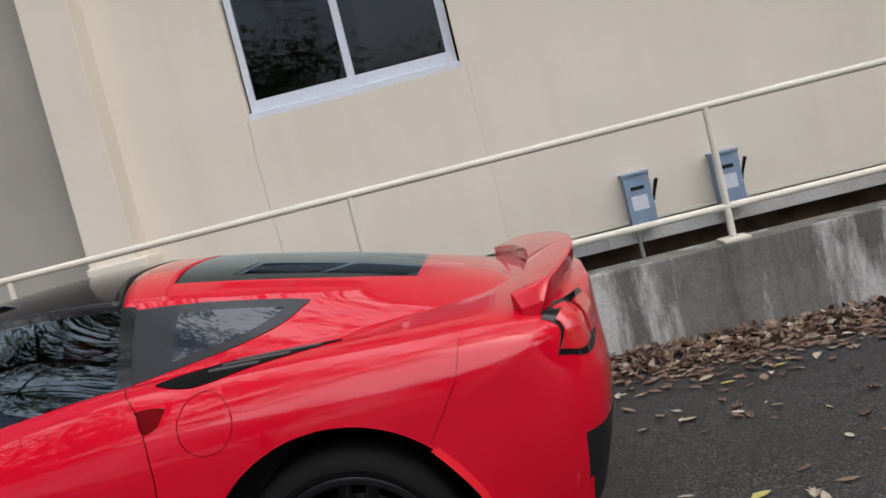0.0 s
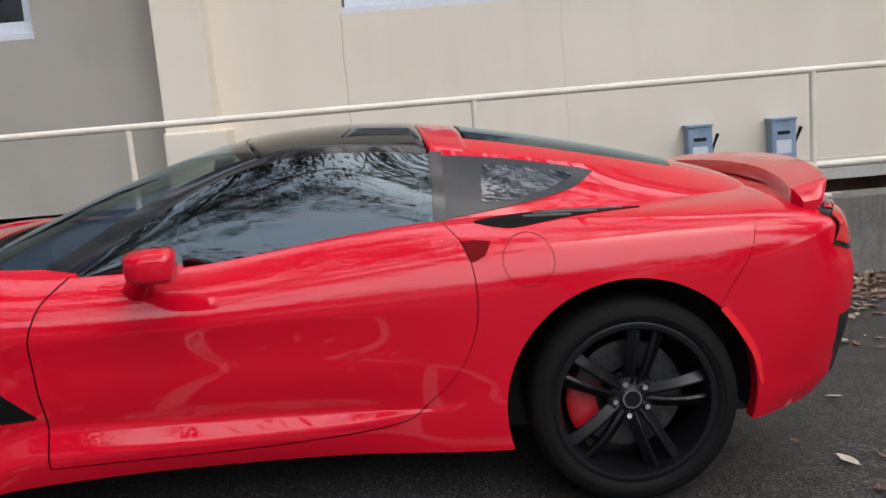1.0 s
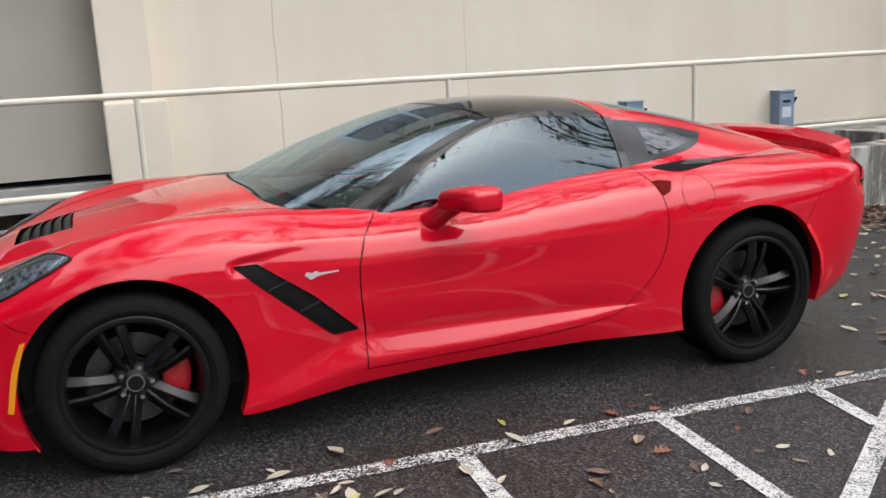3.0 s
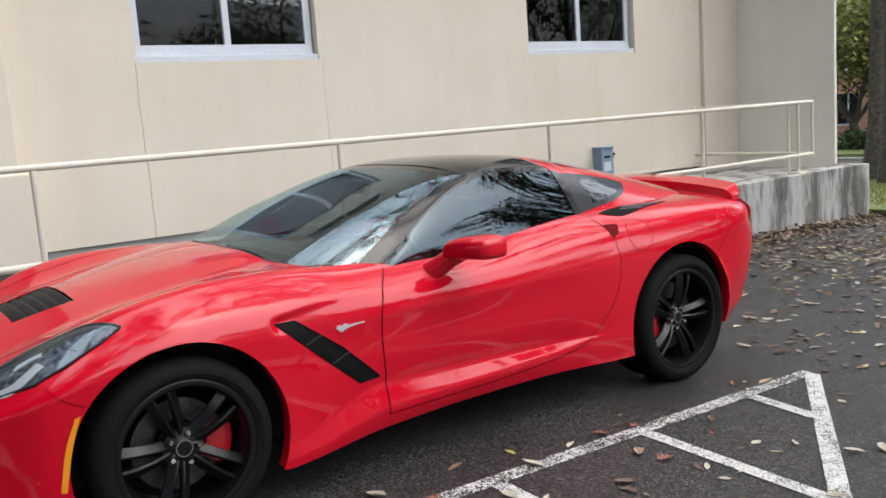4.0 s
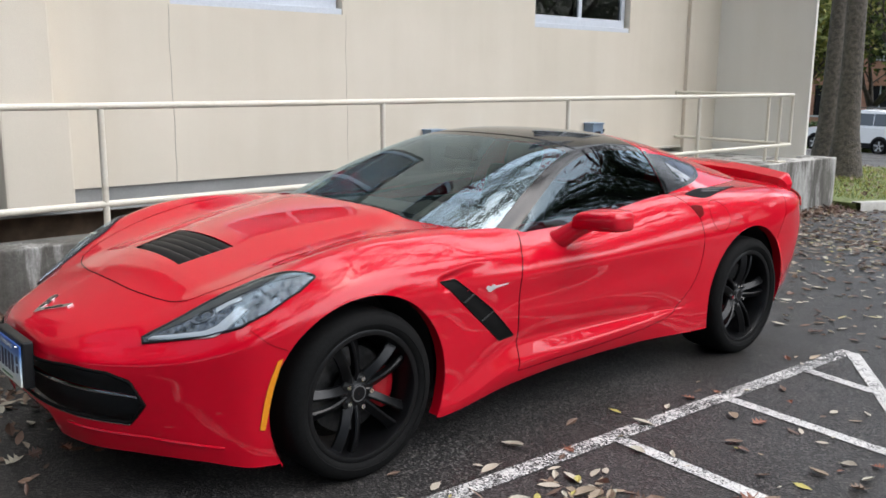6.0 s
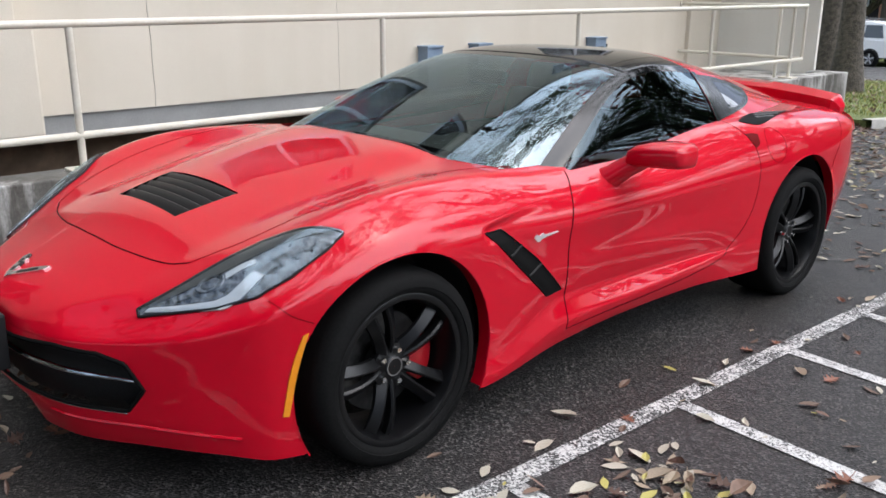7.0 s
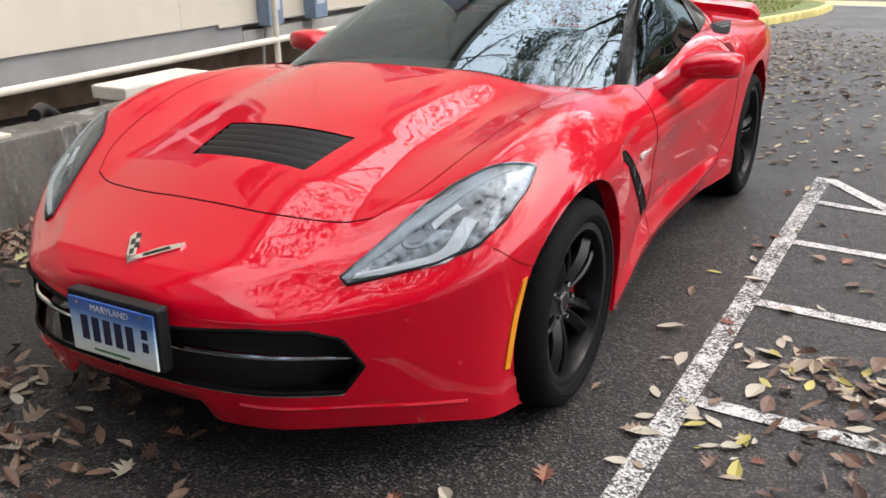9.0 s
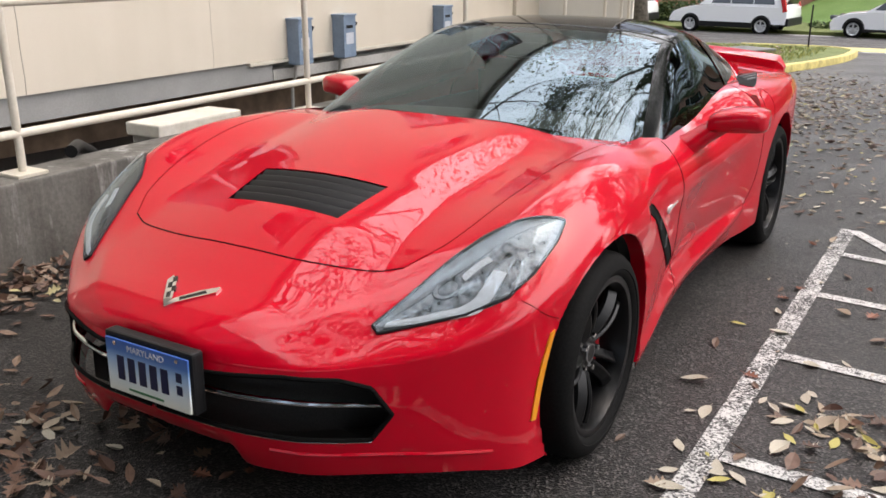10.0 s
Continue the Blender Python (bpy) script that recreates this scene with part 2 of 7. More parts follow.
WINDSHIELD = car_glass("windshield_glass", (0.55, 0.62, 0.58), 0.13)
TINTED = car_glass("tinted_glass", (0.10, 0.11, 0.115), 0.058)
SMOKED = plain("smoked_lamp_panel", (0.055, 0.055, 0.055), 0.25)
PANE = glass_mat("window_pane", (0.25, 0.28, 0.3))
ROOM = plain("room_shade_black", (0.03, 0.03, 0.035), 0.9)
LEAVES = leaf_mat("fallen_leaves", 1.0)
LEAVES_BROWN = leaf_mat("brown_leaf_pile", 0.62)
BARK = grainy("bark", (0.045, 0.038, 0.032), (0.10, 0.085, 0.07), 14, 0.9, 0, 1.0, 0.03)
CROWN_G = crown_mat("autumn_leaves_green", (0.08, 0.11, 0.03), (0.19, 0.22, 0.06), (0.36, 0.32, 0.09))
CROWN_D = crown_mat("dark_green_leaves", (0.02, 0.04, 0.015), (0.05, 0.08, 0.025), (0.09, 0.12, 0.035))
GRASS = grainy("lawn", (0.085, 0.115, 0.03), (0.15, 0.18, 0.055), 60, 0.9, 0, 0.8, 0.02, (1.5, (0.75, 0.7, 0.55)))
YELLOW = grainy("yellow_kerb_paint", (0.55, 0.46, 0.13), (0.70, 0.61, 0.24), 30, 0.7, 0, 0.3, 0.003, (4, (0.5, 0.48, 0.45)))
BRICK = grainy("far_brick", (0.44, 0.22, 0.165), (0.54, 0.30, 0.23), 12, 0.9, 0, 0.2, 0.01)
WHITE_PAINT = plain("white_car_paint", (0.86, 0.87, 0.88), 0.25, 0, 1.0)
PALE = grainy("pale_concrete", (0.42, 0.41, 0.38), (0.5, 0.49, 0.46), 50, 0.85, 0, 0.3, 0.003, (3, (0.75, 0.73, 0.7)))
DRAIN = concrete_mat("dark_drain_concrete", (0.08, 0.08, 0.075), (0.16, 0.16, 0.15), False)
BROWN = grainy("areaway_brown", (0.17, 0.115, 0.075), (0.27, 0.18, 0.12), 6, 0.9, 0, 0.5, 0.01, (2, (0.5, 0.5, 0.5)))


# ---- mesh helpers ----
def link_mesh(name, verts, faces, mat, parent=None, label="", smooth=False, mats=None, normals=None):
    me = bpy.data.meshes.new(name)
    me.from_pydata([tuple(v) for v in verts], [], [tuple(int(i) for i in f) for f in faces])
    me.materials.append(mat)
    if smooth:
        me.polygons.foreach_set("use_smooth", [True] * len(me.polygons))
    if normals is not None:
        me.normals_split_custom_set_from_vertices([tuple(n) for n in normals])
    me.update()
    ob = new(name, me)
    if parent is not None:
        ob.parent = parent
    if label:
        tagged(ob, label)
    return ob


def part(name, bm, mat, parent=None, label="", smooth=False, sharp=None):
    """Links a bmesh as one mesh object under a thing or a part, and frees it."""
    me = bpy.data.meshes.new(name)
    bmesh.ops.recalc_face_normals(bm, faces=bm.faces)
    bm.to_mesh(me)
    bm.free()
    me.materials.append(mat)
    if smooth:
        me.polygons.foreach_set("use_smooth", [True] * len(me.polygons))
        me.set_sharp_from_angle(angle=radians(sharp or 35))
    ob = new(name, me)
    if parent is not None:
        ob.parent = parent
    if label:
        tagged(ob, label)
    return ob


def empty(name, m, label, category, group=""):
    e = new(name)
    e.empty_display_size = 0.2
    e.matrix_world = m
    return tagged(e, label, category, group)


def add_box(bm, x0, x1, y0, y1, z0, z1, bevel=0.0, m=None):
    r = bmesh.ops.create_cube(bm, size=1.0)
    vs = r["verts"]
    for v in vs:
        v.co = Vector(((x0 + x1) / 2 + v.co.x * (x1 - x0), (y0 + y1) / 2 + v.co.y * (y1 - y0), (z0 + z1) / 2 + v.co.z * (z1 - z0)))
    if bevel:
        es = list({e for v in vs for e in v.link_edges})
        out = bmesh.ops.bevel(bm, geom=es, offset=bevel, segments=2, affect="EDGES", profile=0.6)
        vs = list({v for f in out["faces"] for v in f.verts} | {v for v in vs if v.is_valid})
    if m is not None:
        bmesh.ops.transform(bm, matrix=m, verts=[v for v in vs if v.is_valid])
    return vs


def box_bm(x0, x1, y0, y1, z0, z1, bevel=0.0, m=None):
    bm = bmesh.new()
    add_box(bm, x0, x1, y0, y1, z0, z1, bevel, m)
    return bm


def add_tube(bm, pts, radii, seg=12, caps=True):
    """A tube along points; radii one number or one for each point."""
    pts = [Vector(p) for p in pts]
    n = len(pts)
    if not hasattr(radii, "__len__"):
        radii = [radii] * n
    rings, prev = [], None
    for i, p in enumerate(pts):
        d = (pts[min(i + 1, n - 1)] - pts[max(i - 1, 0)]).normalized()
        a = prev if prev is not None else (Vector((0, 0, 1)) if abs(d.z) < 0.9 else Vector((1, 0, 0)))
        a = (a - d * a.dot(d)).normalized()
        prev = a
        b = d.cross(a)
        rings.append([bm.verts.new(p + (a * math.cos(k * math.tau / seg) + b * math.sin(k * math.tau / seg)) * radii[i]) for k in range(seg)])
    for r0, r1 in zip(rings, rings[1:]):
        for k in range(seg):
            bm.faces.new((r0[k], r0[(k + 1) % seg], r1[(k + 1) % seg], r1[k]))
    if caps:
        bm.faces.new(rings[0][::-1])
        bm.faces.new(rings[-1])
    return bm


def tube_bm(pts, radii, seg=12):
    return add_tube(bmesh.new(), pts, radii, seg)


def add_lathe(bm, prof, seg=64, axis="y"):
    """Turns a profile of (radius, along) round an axis."""
    rings = []
    for r, a in prof:
        ring = []
        for k in range(seg):
            c, s_ = math.cos(k * math.tau / seg) * r, math.sin(k * math.tau / seg) * r
            ring.append(bm.verts.new((c, a, s_) if axis == "y" else (c, s_, a)))
        rings.append(ring)
    for r0, r1 in zip(rings, rings[1:]):
        for k in range(seg):
            bm.faces.new((r0[k], r0[(k + 1) % seg], r1[(k + 1) % seg], r1[k]))
    return bm


def pchip(xs, ys):
    """A smooth curve through a few knots, with no overshoot."""
    xs, ys = np.array(xs, float), np.array(ys, float)
    h, d = np.diff(xs), np.diff(ys) / np.diff(xs)
    m = np.zeros(len(xs))
    for i in range(1, len(xs) - 1):
        if d[i - 1] * d[i] > 0:
            w1, w2 = 2 * h[i] + h[i - 1], h[i] + 2 * h[i - 1]
            m[i] = (w1 + w2) / (w1 / d[i - 1] + w2 / d[i])
    m[0], m[-1] = d[0], d[-1]

    def f(x):
        x = np.clip(np.asarray(x, float), xs[0], xs[-1])
        i = np.clip(np.searchsorted(xs, x) - 1, 0, len(xs) - 2)
        t = (x - xs[i]) / h[i]
        return (2 * t**3 - 3 * t**2 + 1) * ys[i] + (t**3 - 2 * t**2 + t) * h[i] * m[i] + (-2 * t**3 + 3 * t**2) * ys[i + 1] + (t**3 - t**2) * h[i] * m[i + 1]
    return f


def spline(xs, ys):
    """A cubic through a few knots with an even bend, for glass and roof."""
    xs, ys = np.array(xs, float), np.array(ys, float)
    n, h = len(xs), np.diff(xs)
    a, r = np.zeros((n, n)), np.zeros(n)
    a[0, 0] = a[-1, -1] = 1
    for i in range(1, n - 1):
        a[i, i - 1], a[i, i], a[i, i + 1] = h[i - 1], 2 * (h[i - 1] + h[i]), h[i]
        r[i] = 6 * ((ys[i + 1] - ys[i]) / h[i] - (ys[i] - ys[i - 1]) / h[i - 1])
    m = np.linalg.solve(a, r)

    def f(x):
        x = np.clip(np.asarray(x, float), xs[0], xs[-1])
        i = np.clip(np.searchsorted(xs, x) - 1, 0, n - 2)
        p, q = (xs[i + 1] - x) / h[i], (x - xs[i]) / h[i]
        return p * ys[i] + q * ys[i + 1] + h[i] ** 2 / 6 * ((p**3 - p) * m[i] + (q**3 - q) * m[i + 1])
    return f


def ground_z(x, y=0.0):
    """The lot falls gently towards +x, a little more steeply further off."""
    x = min(max(x, -30.0), 36.0)
    return -0.0240 * x - (0.00065 * (x - 6) ** 2 if x > 6 else 0.0)


# ---- ground ----
def build_ground():
    xs = [-300, -120, -60, -30, -20, -12, -8] + [-6 + 0.5 * i for i in range(49)] + [20, 22, 24, 27, 30, 33, 36, 45, 60, 100, 200, 400]
    ys = [-300, -100, -50, -25, -12, -8, -5, -3, -1.5, 0, 1, 2, 4, 8, 15, 30, 60, 120, 300]
    vs = [(x, y, ground_z(x)) for x in xs for y in ys]
    n = len(ys)
    fs = [(i * n + j, (i + 1) * n + j, (i + 1) * n + j + 1, i * n + j + 1) for i in range(len(xs) - 1) for j in range(n - 1)]
    return tagged(link_mesh("ground", vs, fs, ASPHALT, smooth=True), "dark grey weathered asphalt of a sloping car park", "asphalt", kind="structure")


build_ground()


def strip(x0, y0, x1, y1, w, lift=0.004):
    """A painted stripe that lies on the lot."""
    bm = bmesh.new()
    d = Vector((x1 - x0, y1 - y0))
    ln = d.length
    d /= ln
    nrm = Vector((-d.y, d.x)) * w / 2
    k = max(2, int(ln / 0.25))
    rows = []
    for i in range(k + 1):
        c = Vector((x0, y0)) + d * ln * i / k
        rows.append([bm.verts.new((*(c + s_ * nrm), ground_z((c + s_ * nrm).x) + lift)) for s_ in (-1, 1)])
    for a, b in zip(rows, rows[1:]):
        bm.faces.new((a[0], b[0], b[1], a[1]))
    return bm


def stripe(*args, mat=LINE):
    return tagged(part("parking_line", strip(*args), mat), "worn white parking line painted on the asphalt", "parking line", "parking bay lines", "structure")


stripe(-3.2, -1.19, 3.28, -1.19, 0.085)
stripe(3.25, -1.225, -1.2, -4.38, 0.078, 0.0055, mat=LINE_NEW)
for rx_, ry_ in ((0.17, -3.35), (1.085, -2.74), (1.935, -2.15), (2.70, -1.62)):
    stripe(rx_ + 0.01, -1.235, rx_ - 0.045, ry_, 0.072, 0.0048, mat=LINE_NEW)


# ---- building ----
def setting(name, bm, mat, label, category, smooth=False):
    ob = part(name, bm, mat, None, label, smooth)
    ob.matrix_world = BLD
    return tagged(ob, "", category, kind="structure")


WY, FLOOR = 4.15, 0.54       # wall plane and the stucco's lower edge
TOP = 7.85


def wall_with_openings(x0, x1, y0, y1, z0, z1, holes):
    """A thick wall with rectangular openings through it."""
    bm = bmesh.new()
    cuts = sorted({x0, x1, *[h[0] for h in holes], *[h[1] for h in holes]})
    for a, b in zip(cuts, cuts[1:]):
        spans, z = [], z0
        for h in sorted((h for h in holes if h[0] <= a and h[1] >= b), key=lambda q: q[2]):
            spans.append((z, h[2]))
            z = h[3]
        spans.append((z, z1))
        for s0, s1 in spans:
            if s1 > s0:
                add_box(bm, a, b, y0, y1, s0, s1)
    bmesh.ops.remove_doubles(bm, verts=bm.verts, dist=1e-4)
    return bm


WINDOWS = [(1.60, 3.38, 2.16, 3.75), (6.24, 8.06, 2.16, 3.75), (1.60, 3.38, 5.25, 6.75), (6.24, 8.06, 5.25, 6.75)]
setting("wall_north", wall_with_openings(0.12, 10.2, WY, WY + 0.3, FLOOR, TOP, [(a - 0.02, b + 0.02, c - 0.06, d) for a, b, c, d in WINDOWS]), STUCCO,
        "cream stucco wall of a two-storey building", "wall")
# the recess has a darker, greyer stucco colour of its own
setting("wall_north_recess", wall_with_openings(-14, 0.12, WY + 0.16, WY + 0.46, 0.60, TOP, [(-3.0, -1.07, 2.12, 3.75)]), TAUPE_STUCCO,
        "darker taupe stucco wall set back beside a pilaster", "wall")
bm = box_bm(0.05, 0.46, 3.87, WY + 0.3, 0.55, TOP, 0.012)
setting("pilaster", bm, STUCCO, "cream stucco pilaster on the wall", "pilaster")
bm = box_bm(0.04, 0.56, 3.82, WY + 0.2, 0.44, 1.225, 0.02)
setting("pilaster_base", bm, STUCCO, "wider cream stucco base of a pilaster", "pilaster")
bm = box_bm(9.42, 10.2, WY - 0.06, WY + 0.2, FLOOR - 0.3, TOP, 0.012)
setting("pilaster_east", bm, STUCCO, "shallow cream stucco pilaster in the corner", "pilaster")
# the end wall has its own pale grey stucco colour
setting("wall_wing", box_bm(10.2, 10.26, 2.62, 7.2, -0.6, TOP, 0.012), GREY_STUCCO, "pale grey stucco end wall that stands forward of the wall", "wall")
# the dimness behind the panes is put into the near-black room colour
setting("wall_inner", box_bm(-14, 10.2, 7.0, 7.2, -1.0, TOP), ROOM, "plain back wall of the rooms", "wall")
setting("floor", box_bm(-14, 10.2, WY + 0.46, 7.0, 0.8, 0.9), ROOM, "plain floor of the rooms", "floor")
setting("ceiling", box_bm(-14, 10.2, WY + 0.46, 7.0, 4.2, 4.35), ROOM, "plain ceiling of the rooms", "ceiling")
setting("roof", box_bm(-14, 10.34, 4.05, 7.4, TOP, TOP + 0.2), PALE, "flat roof edge of the building", "roof")
setting("wall_foundation", box_bm(-14, 4.25, WY + 0.03, WY + 0.9, 0.335, FLOOR), FOUNDATION, "grey concrete foundation beam below the stucco", "wall")
setting("wall_foundation_slot", box_bm(4.25, 10.2, WY + 0.17, WY + 0.9, 0.335, FLOOR), FOUNDATION, "shaded foundation wall set back below the stucco", "wall")
setting("wall_areaway", box_bm(-14, 10.2, WY + 0.7, WY + 0.9, -1.2, 0.335), BROWN, "dark brown earth face under the foundation beam", "wall")
setting("ledge", box_bm(4.25, 10.2, WY + 0.02, WY + 0.17, 0.335, 0.44, 0.006), PALE, "pale concrete ledge along the foundation", "ledge")
setting("baseboard", box_bm(3.9, 9.42, WY - 0.012, WY + 0.1, FLOOR - 0.035, FLOOR - 0.003, 0.004), CREAM_METAL, "thin cream drip edge under the stucco", "trim")
# control joints in the stucco: narrow dark grooves
for jx, z0, z1 in ((1.565, FLOOR, 2.1), (3.44, FLOOR, 2.1)):
    bm = bmesh.new()
    pts = [(jx + 0.006 * math.sin(3.1 * z) + 0.004 * math.sin(11 * z), WY - 0.0005, z0 + (z1 - z0) * i / 12) for i, z in enumerate(np.linspace(0, 2, 13))]
    add_tube(bm, pts, 0.0035 if jx < 2 else 0.0016, 6)
    setting("wall_joint", bm, plain("joint_shadow", (0.48, 0.43, 0.35), 0.9), "narrow control joint in the stucco", "joint")


def build_window(n, x0, x1, z0, z1, y, blind):
    w = empty(f"window_{n}", BLD @ pose((x0 + x1) / 2, y, z0), "white framed sliding window with dark panes", "window")
    tagged(w, kind="structure")
    hw, h = (x1 - x0) / 2, z1 - z0
    bm = bmesh.new()
    add_box(bm, -hw, hw, 0.03, 0.10, 0, 0.10, 0.004)
    add_box(bm, -hw, hw, 0.03, 0.10, h - 0.06, h, 0.004)
    add_box(bm, -hw, -hw + 0.055, 0.03, 0.10, 0.10, h - 0.06, 0.004)
    add_box(bm, hw - 0.075, hw, 0.03, 0.10, 0.10, h - 0.06, 0.004)
    part("window_frame", bm, WHITE_FRAME, w)
    part("mullion", box_bm(-0.035, 0.03, 0.035, 0.095, 0.10, h - 0.06, 0.004), WHITE_FRAME, w)
    part("window_sill", box_bm(-hw - 0.03, hw + 0.03, -0.035, 0.14, -0.06, -0.002, 0.006), WHITE_FRAME, w)
    for a, b in ((-hw + 0.055, -0.035), (0.03, hw - 0.075)):
        part("pane", box_bm(a, b, 0.06, 0.066, 0.10, h - 0.06), PANE, w)
    if blind:
        part("blind", box_bm(0.1, hw - 0.1, 0.5, 0.52, 0.1, h), plain("dull_blind", (0.10, 0.10, 0.09), 0.8), w, "dull drawn blind")
    return w


build_window(1, *WINDOWS[0], WY + 0.05, True)
build_window(2, *WINDOWS[1], WY + 0.05, False)
build_window(3, -2.98, -1.09, 2.18, 3.75, WY + 0.21, False)
build_window(4, *WINDOWS[2], WY + 0.05, False)
build_window(5, *WINDOWS[3], WY + 0.05, False)

# the retaining wall before the sunken areaway
bm = bmesh.new()
add_box(bm, -14, 10.24, 2.17, 2.46, -1.2, 0.455, 0.012)
add_box(bm, 9.95, 10.24, 2.461, 2.62, -1.2, 0.454, 0.012)
setting("retaining_wall", bm, CONCRETE, "stained grey concrete retaining wall beside the lot", "wall")
bm = bmesh.new()
add_box(bm, -14, 10.2, 2.46, WY + 0.7, -0.75, -0.6)
setting("floor_areaway", bm, BROWN, "brown floor of the sunken areaway", "floor")
bm = box_bm(8.2, 10.2, 2.47, WY, -0.6, 0.40)
setting("landing", bm, CONCRETE, "concrete landing at the end of the areaway", "landing")


# ---- railing ----
def build_railing():
    r = empty("railing", BLD @ pose(0, 2.30, 0.455), "cream painted tubular steel guard rail on the concrete wall", "railing")
    z_top, z_low = 0.815, 0.195
    end = 9.17
    part("top_rail", tube_bm([(-14, 0, z_top), (end - 0.05, 0, z_top + 0.035), (end - 0.012, 0.012, z_top + 0.035), (end, 0.05, z_top + 0.035), (end + 0.1, WY - 2.3, z_top + 0.035)], 0.0225, 14), CREAM_METAL, r, smooth=True)
    part("bottom_rail", tube_bm([(-14, 0, z_low), (end - 0.05, 0, z_low + 0.02), (end - 0.012, 0.012, z_low + 0.02), (end, 0.05, z_low + 0.02), (end + 0.1, WY - 2.3, z_low + 0.02)], 0.0225, 14), CREAM_METAL, r, smooth=True)
    part("corner_post", tube_bm([(end, 0.02, z_low + 0.02), (end, 0.02, z_top + 0.035)], 0.02, 12), CREAM_METAL, r, smooth=True)
    posts = [0.245 + 2.255 * k for k in range(-6, 4)] + [8.83]
    for x in posts:
        p = part("post", tube_bm([(x, 0, 0.0), (x, 0, z_top + 0.002 + 0.0038 * max(x, 0))], 0.021, 14), CREAM_METAL, r, smooth=True)
        part("base_plate", box_bm(x - 0.085, x + 0.085, -0.085, 0.085, 0.0, 0.018, 0.004), CREAM_METAL, p)
    p = part("post", tube_bm([(end + 0.02, 0.36, -0.05), (end + 0.02, 0.36, z_top + 0.035)], 0.021, 14), CREAM_METAL, r, smooth=True)
    part("wall_flange", tube_bm([(end + 0.098, WY - 2.3 - 0.02, z_top + 0.035), (end + 0.098, WY - 2.3, z_top + 0.035)], 0.045, 14), CREAM_METAL, r)
    return r


build_railing()


# ---- switch boxes on the wall ----
def build_switch_box(x, z, h):
    b = empty("switch_box", BLD @ pose(x + 0.11, WY, z), "blue-grey safety switch box with a black lever on the wall", "switch box", "switch boxes on the wall")
    part("body", box_bm(-0.10, 0.10, -0.14, 0.0, 0, h - 0.02, 0.008), BLUE_BOX, b)
    door = part("door", box_bm(-0.106, 0.106, -0.158, -0.14, 0.005, h - 0.01, 0.006), BLUE_BOX, b)
    part("rain_hood", box_bm(-0.112, 0.112, -0.17, 0.0, h - 0.022, h, 0.005), BLUE_BOX, b)
    part("label_plate", box_bm(-0.07, 0.06, -0.1605, -0.158, h * 0.32, h * 0.58), WHITE_FRAME, door, "blank white label plate")
    part("warning_strip", box_bm(-0.06, 0.05, -0.1605, -0.158, h * 0.68, h * 0.75), TRIM_BLACK, door, "black strip")
    lever = bmesh.new()
    add_box(lever, 0.106, 0.13, -0.10, -0.05, h * 0.42, h * 0.52, 0.004)
    add_tube(lever, [(0.125, -0.075, h * 0.47), (0.14, -0.09, h * 0.6), (0.165, -0.12, h * 0.80)], [0.012, 0.012, 0.017], 8)
    part("lever", lever, TRIM_BLACK, b, "black switch lever", True)
    part("conduit", tube_bm([(-0.06, -0.06, 0.005), (-0.06, -0.05, -0.12), (-0.05, 0.0, -0.20), (-0.05, 0.02, -0.75)], 0.016, 10), PALE, b, "grey conduit", True)
    return b


build_switch_box(4.44, 0.475, 0.45)
build_switch_box(5.17, 0.475, 0.45)
build_switch_box(7.20, 0.475, 0.45)

# the white lid that stands beside the wall
ac = empty("utility_cabinet", BLD @ pose(1.87, 2.94, -0.62), "off-white metal utility cabinet standing in the areaway", "cabinet")
part("body", box_bm(-0.29, 0.42, -0.14, 0.14, 0, 0.98, 0.012), PALE, ac)
part("lid", box_bm(-0.32, 0.45, -0.16, 0.16, 0.98, 1.068, 0.012), grainy("cream_enamel", (0.70, 0.67, 0.59), (0.78, 0.75, 0.67), 30, 0.5, 0, 0.1, 0.001, (5, (0.86, 0.84, 0.80))), ac, "off-white lid")

# black drain pipe that leans on the wall and runs down into the areaway
pipe = part("drain_pipe", tube_bm([(0, 0, 0), (0.12, 0.10, 0.004), (0.34, 0.30, -0.09), (0.66, 0.48, -0.32), (1.28, 0.70, -1.055)], 0.035, 12), TRIM_BLACK, None, "", True)
pipe.matrix_world = BLD @ pose(0.62, 2.42, 0.49)
tagged(pipe, "black plastic drain pipe leaning on the concrete wall", "pipe")


# ---- the sports car: x runs from nose to tail (front axle at 0), left side at -y, z up from the ground ----
CAR = empty("sports_car", SLOPE @ pose(-0.014, 0.048, 0, 0, 0, 1.0), "bright red sports coupe with black roof and black wheels", "car")
FRONT_HUB, REAR_HUB = (0.0, 0.327), (2.718, 0.338)

ST = [-1.45, -1.25, -1.05, -0.85, -0.65, -0.45, -0.2, 0.0, 0.4, 0.85, 1.3, 1.8, 2.2, 2.65, 3.0, 3.2, 3.35, 3.5, 3.8, 4.2]
PLAN_X = pchip(ST, [-0.93, -0.92, -0.865, -0.73, -0.58, -0.42, -0.2, 0.0, 0.4, 0.85, 1.3, 1.8, 2.2, 2.65, 3.0, 3.22, 3.385, 3.49, 3.565, 3.585])
PLAN_Y = pchip(ST, [0.0, 0.20, 0.41, 0.60, 0.765, 0.88, 0.935, 0.957, 0.942, 0.915, 0.898, 0.905, 0.922, 0.938, 0.928, 0.905, 0.865, 0.785, 0.45, 0.0])
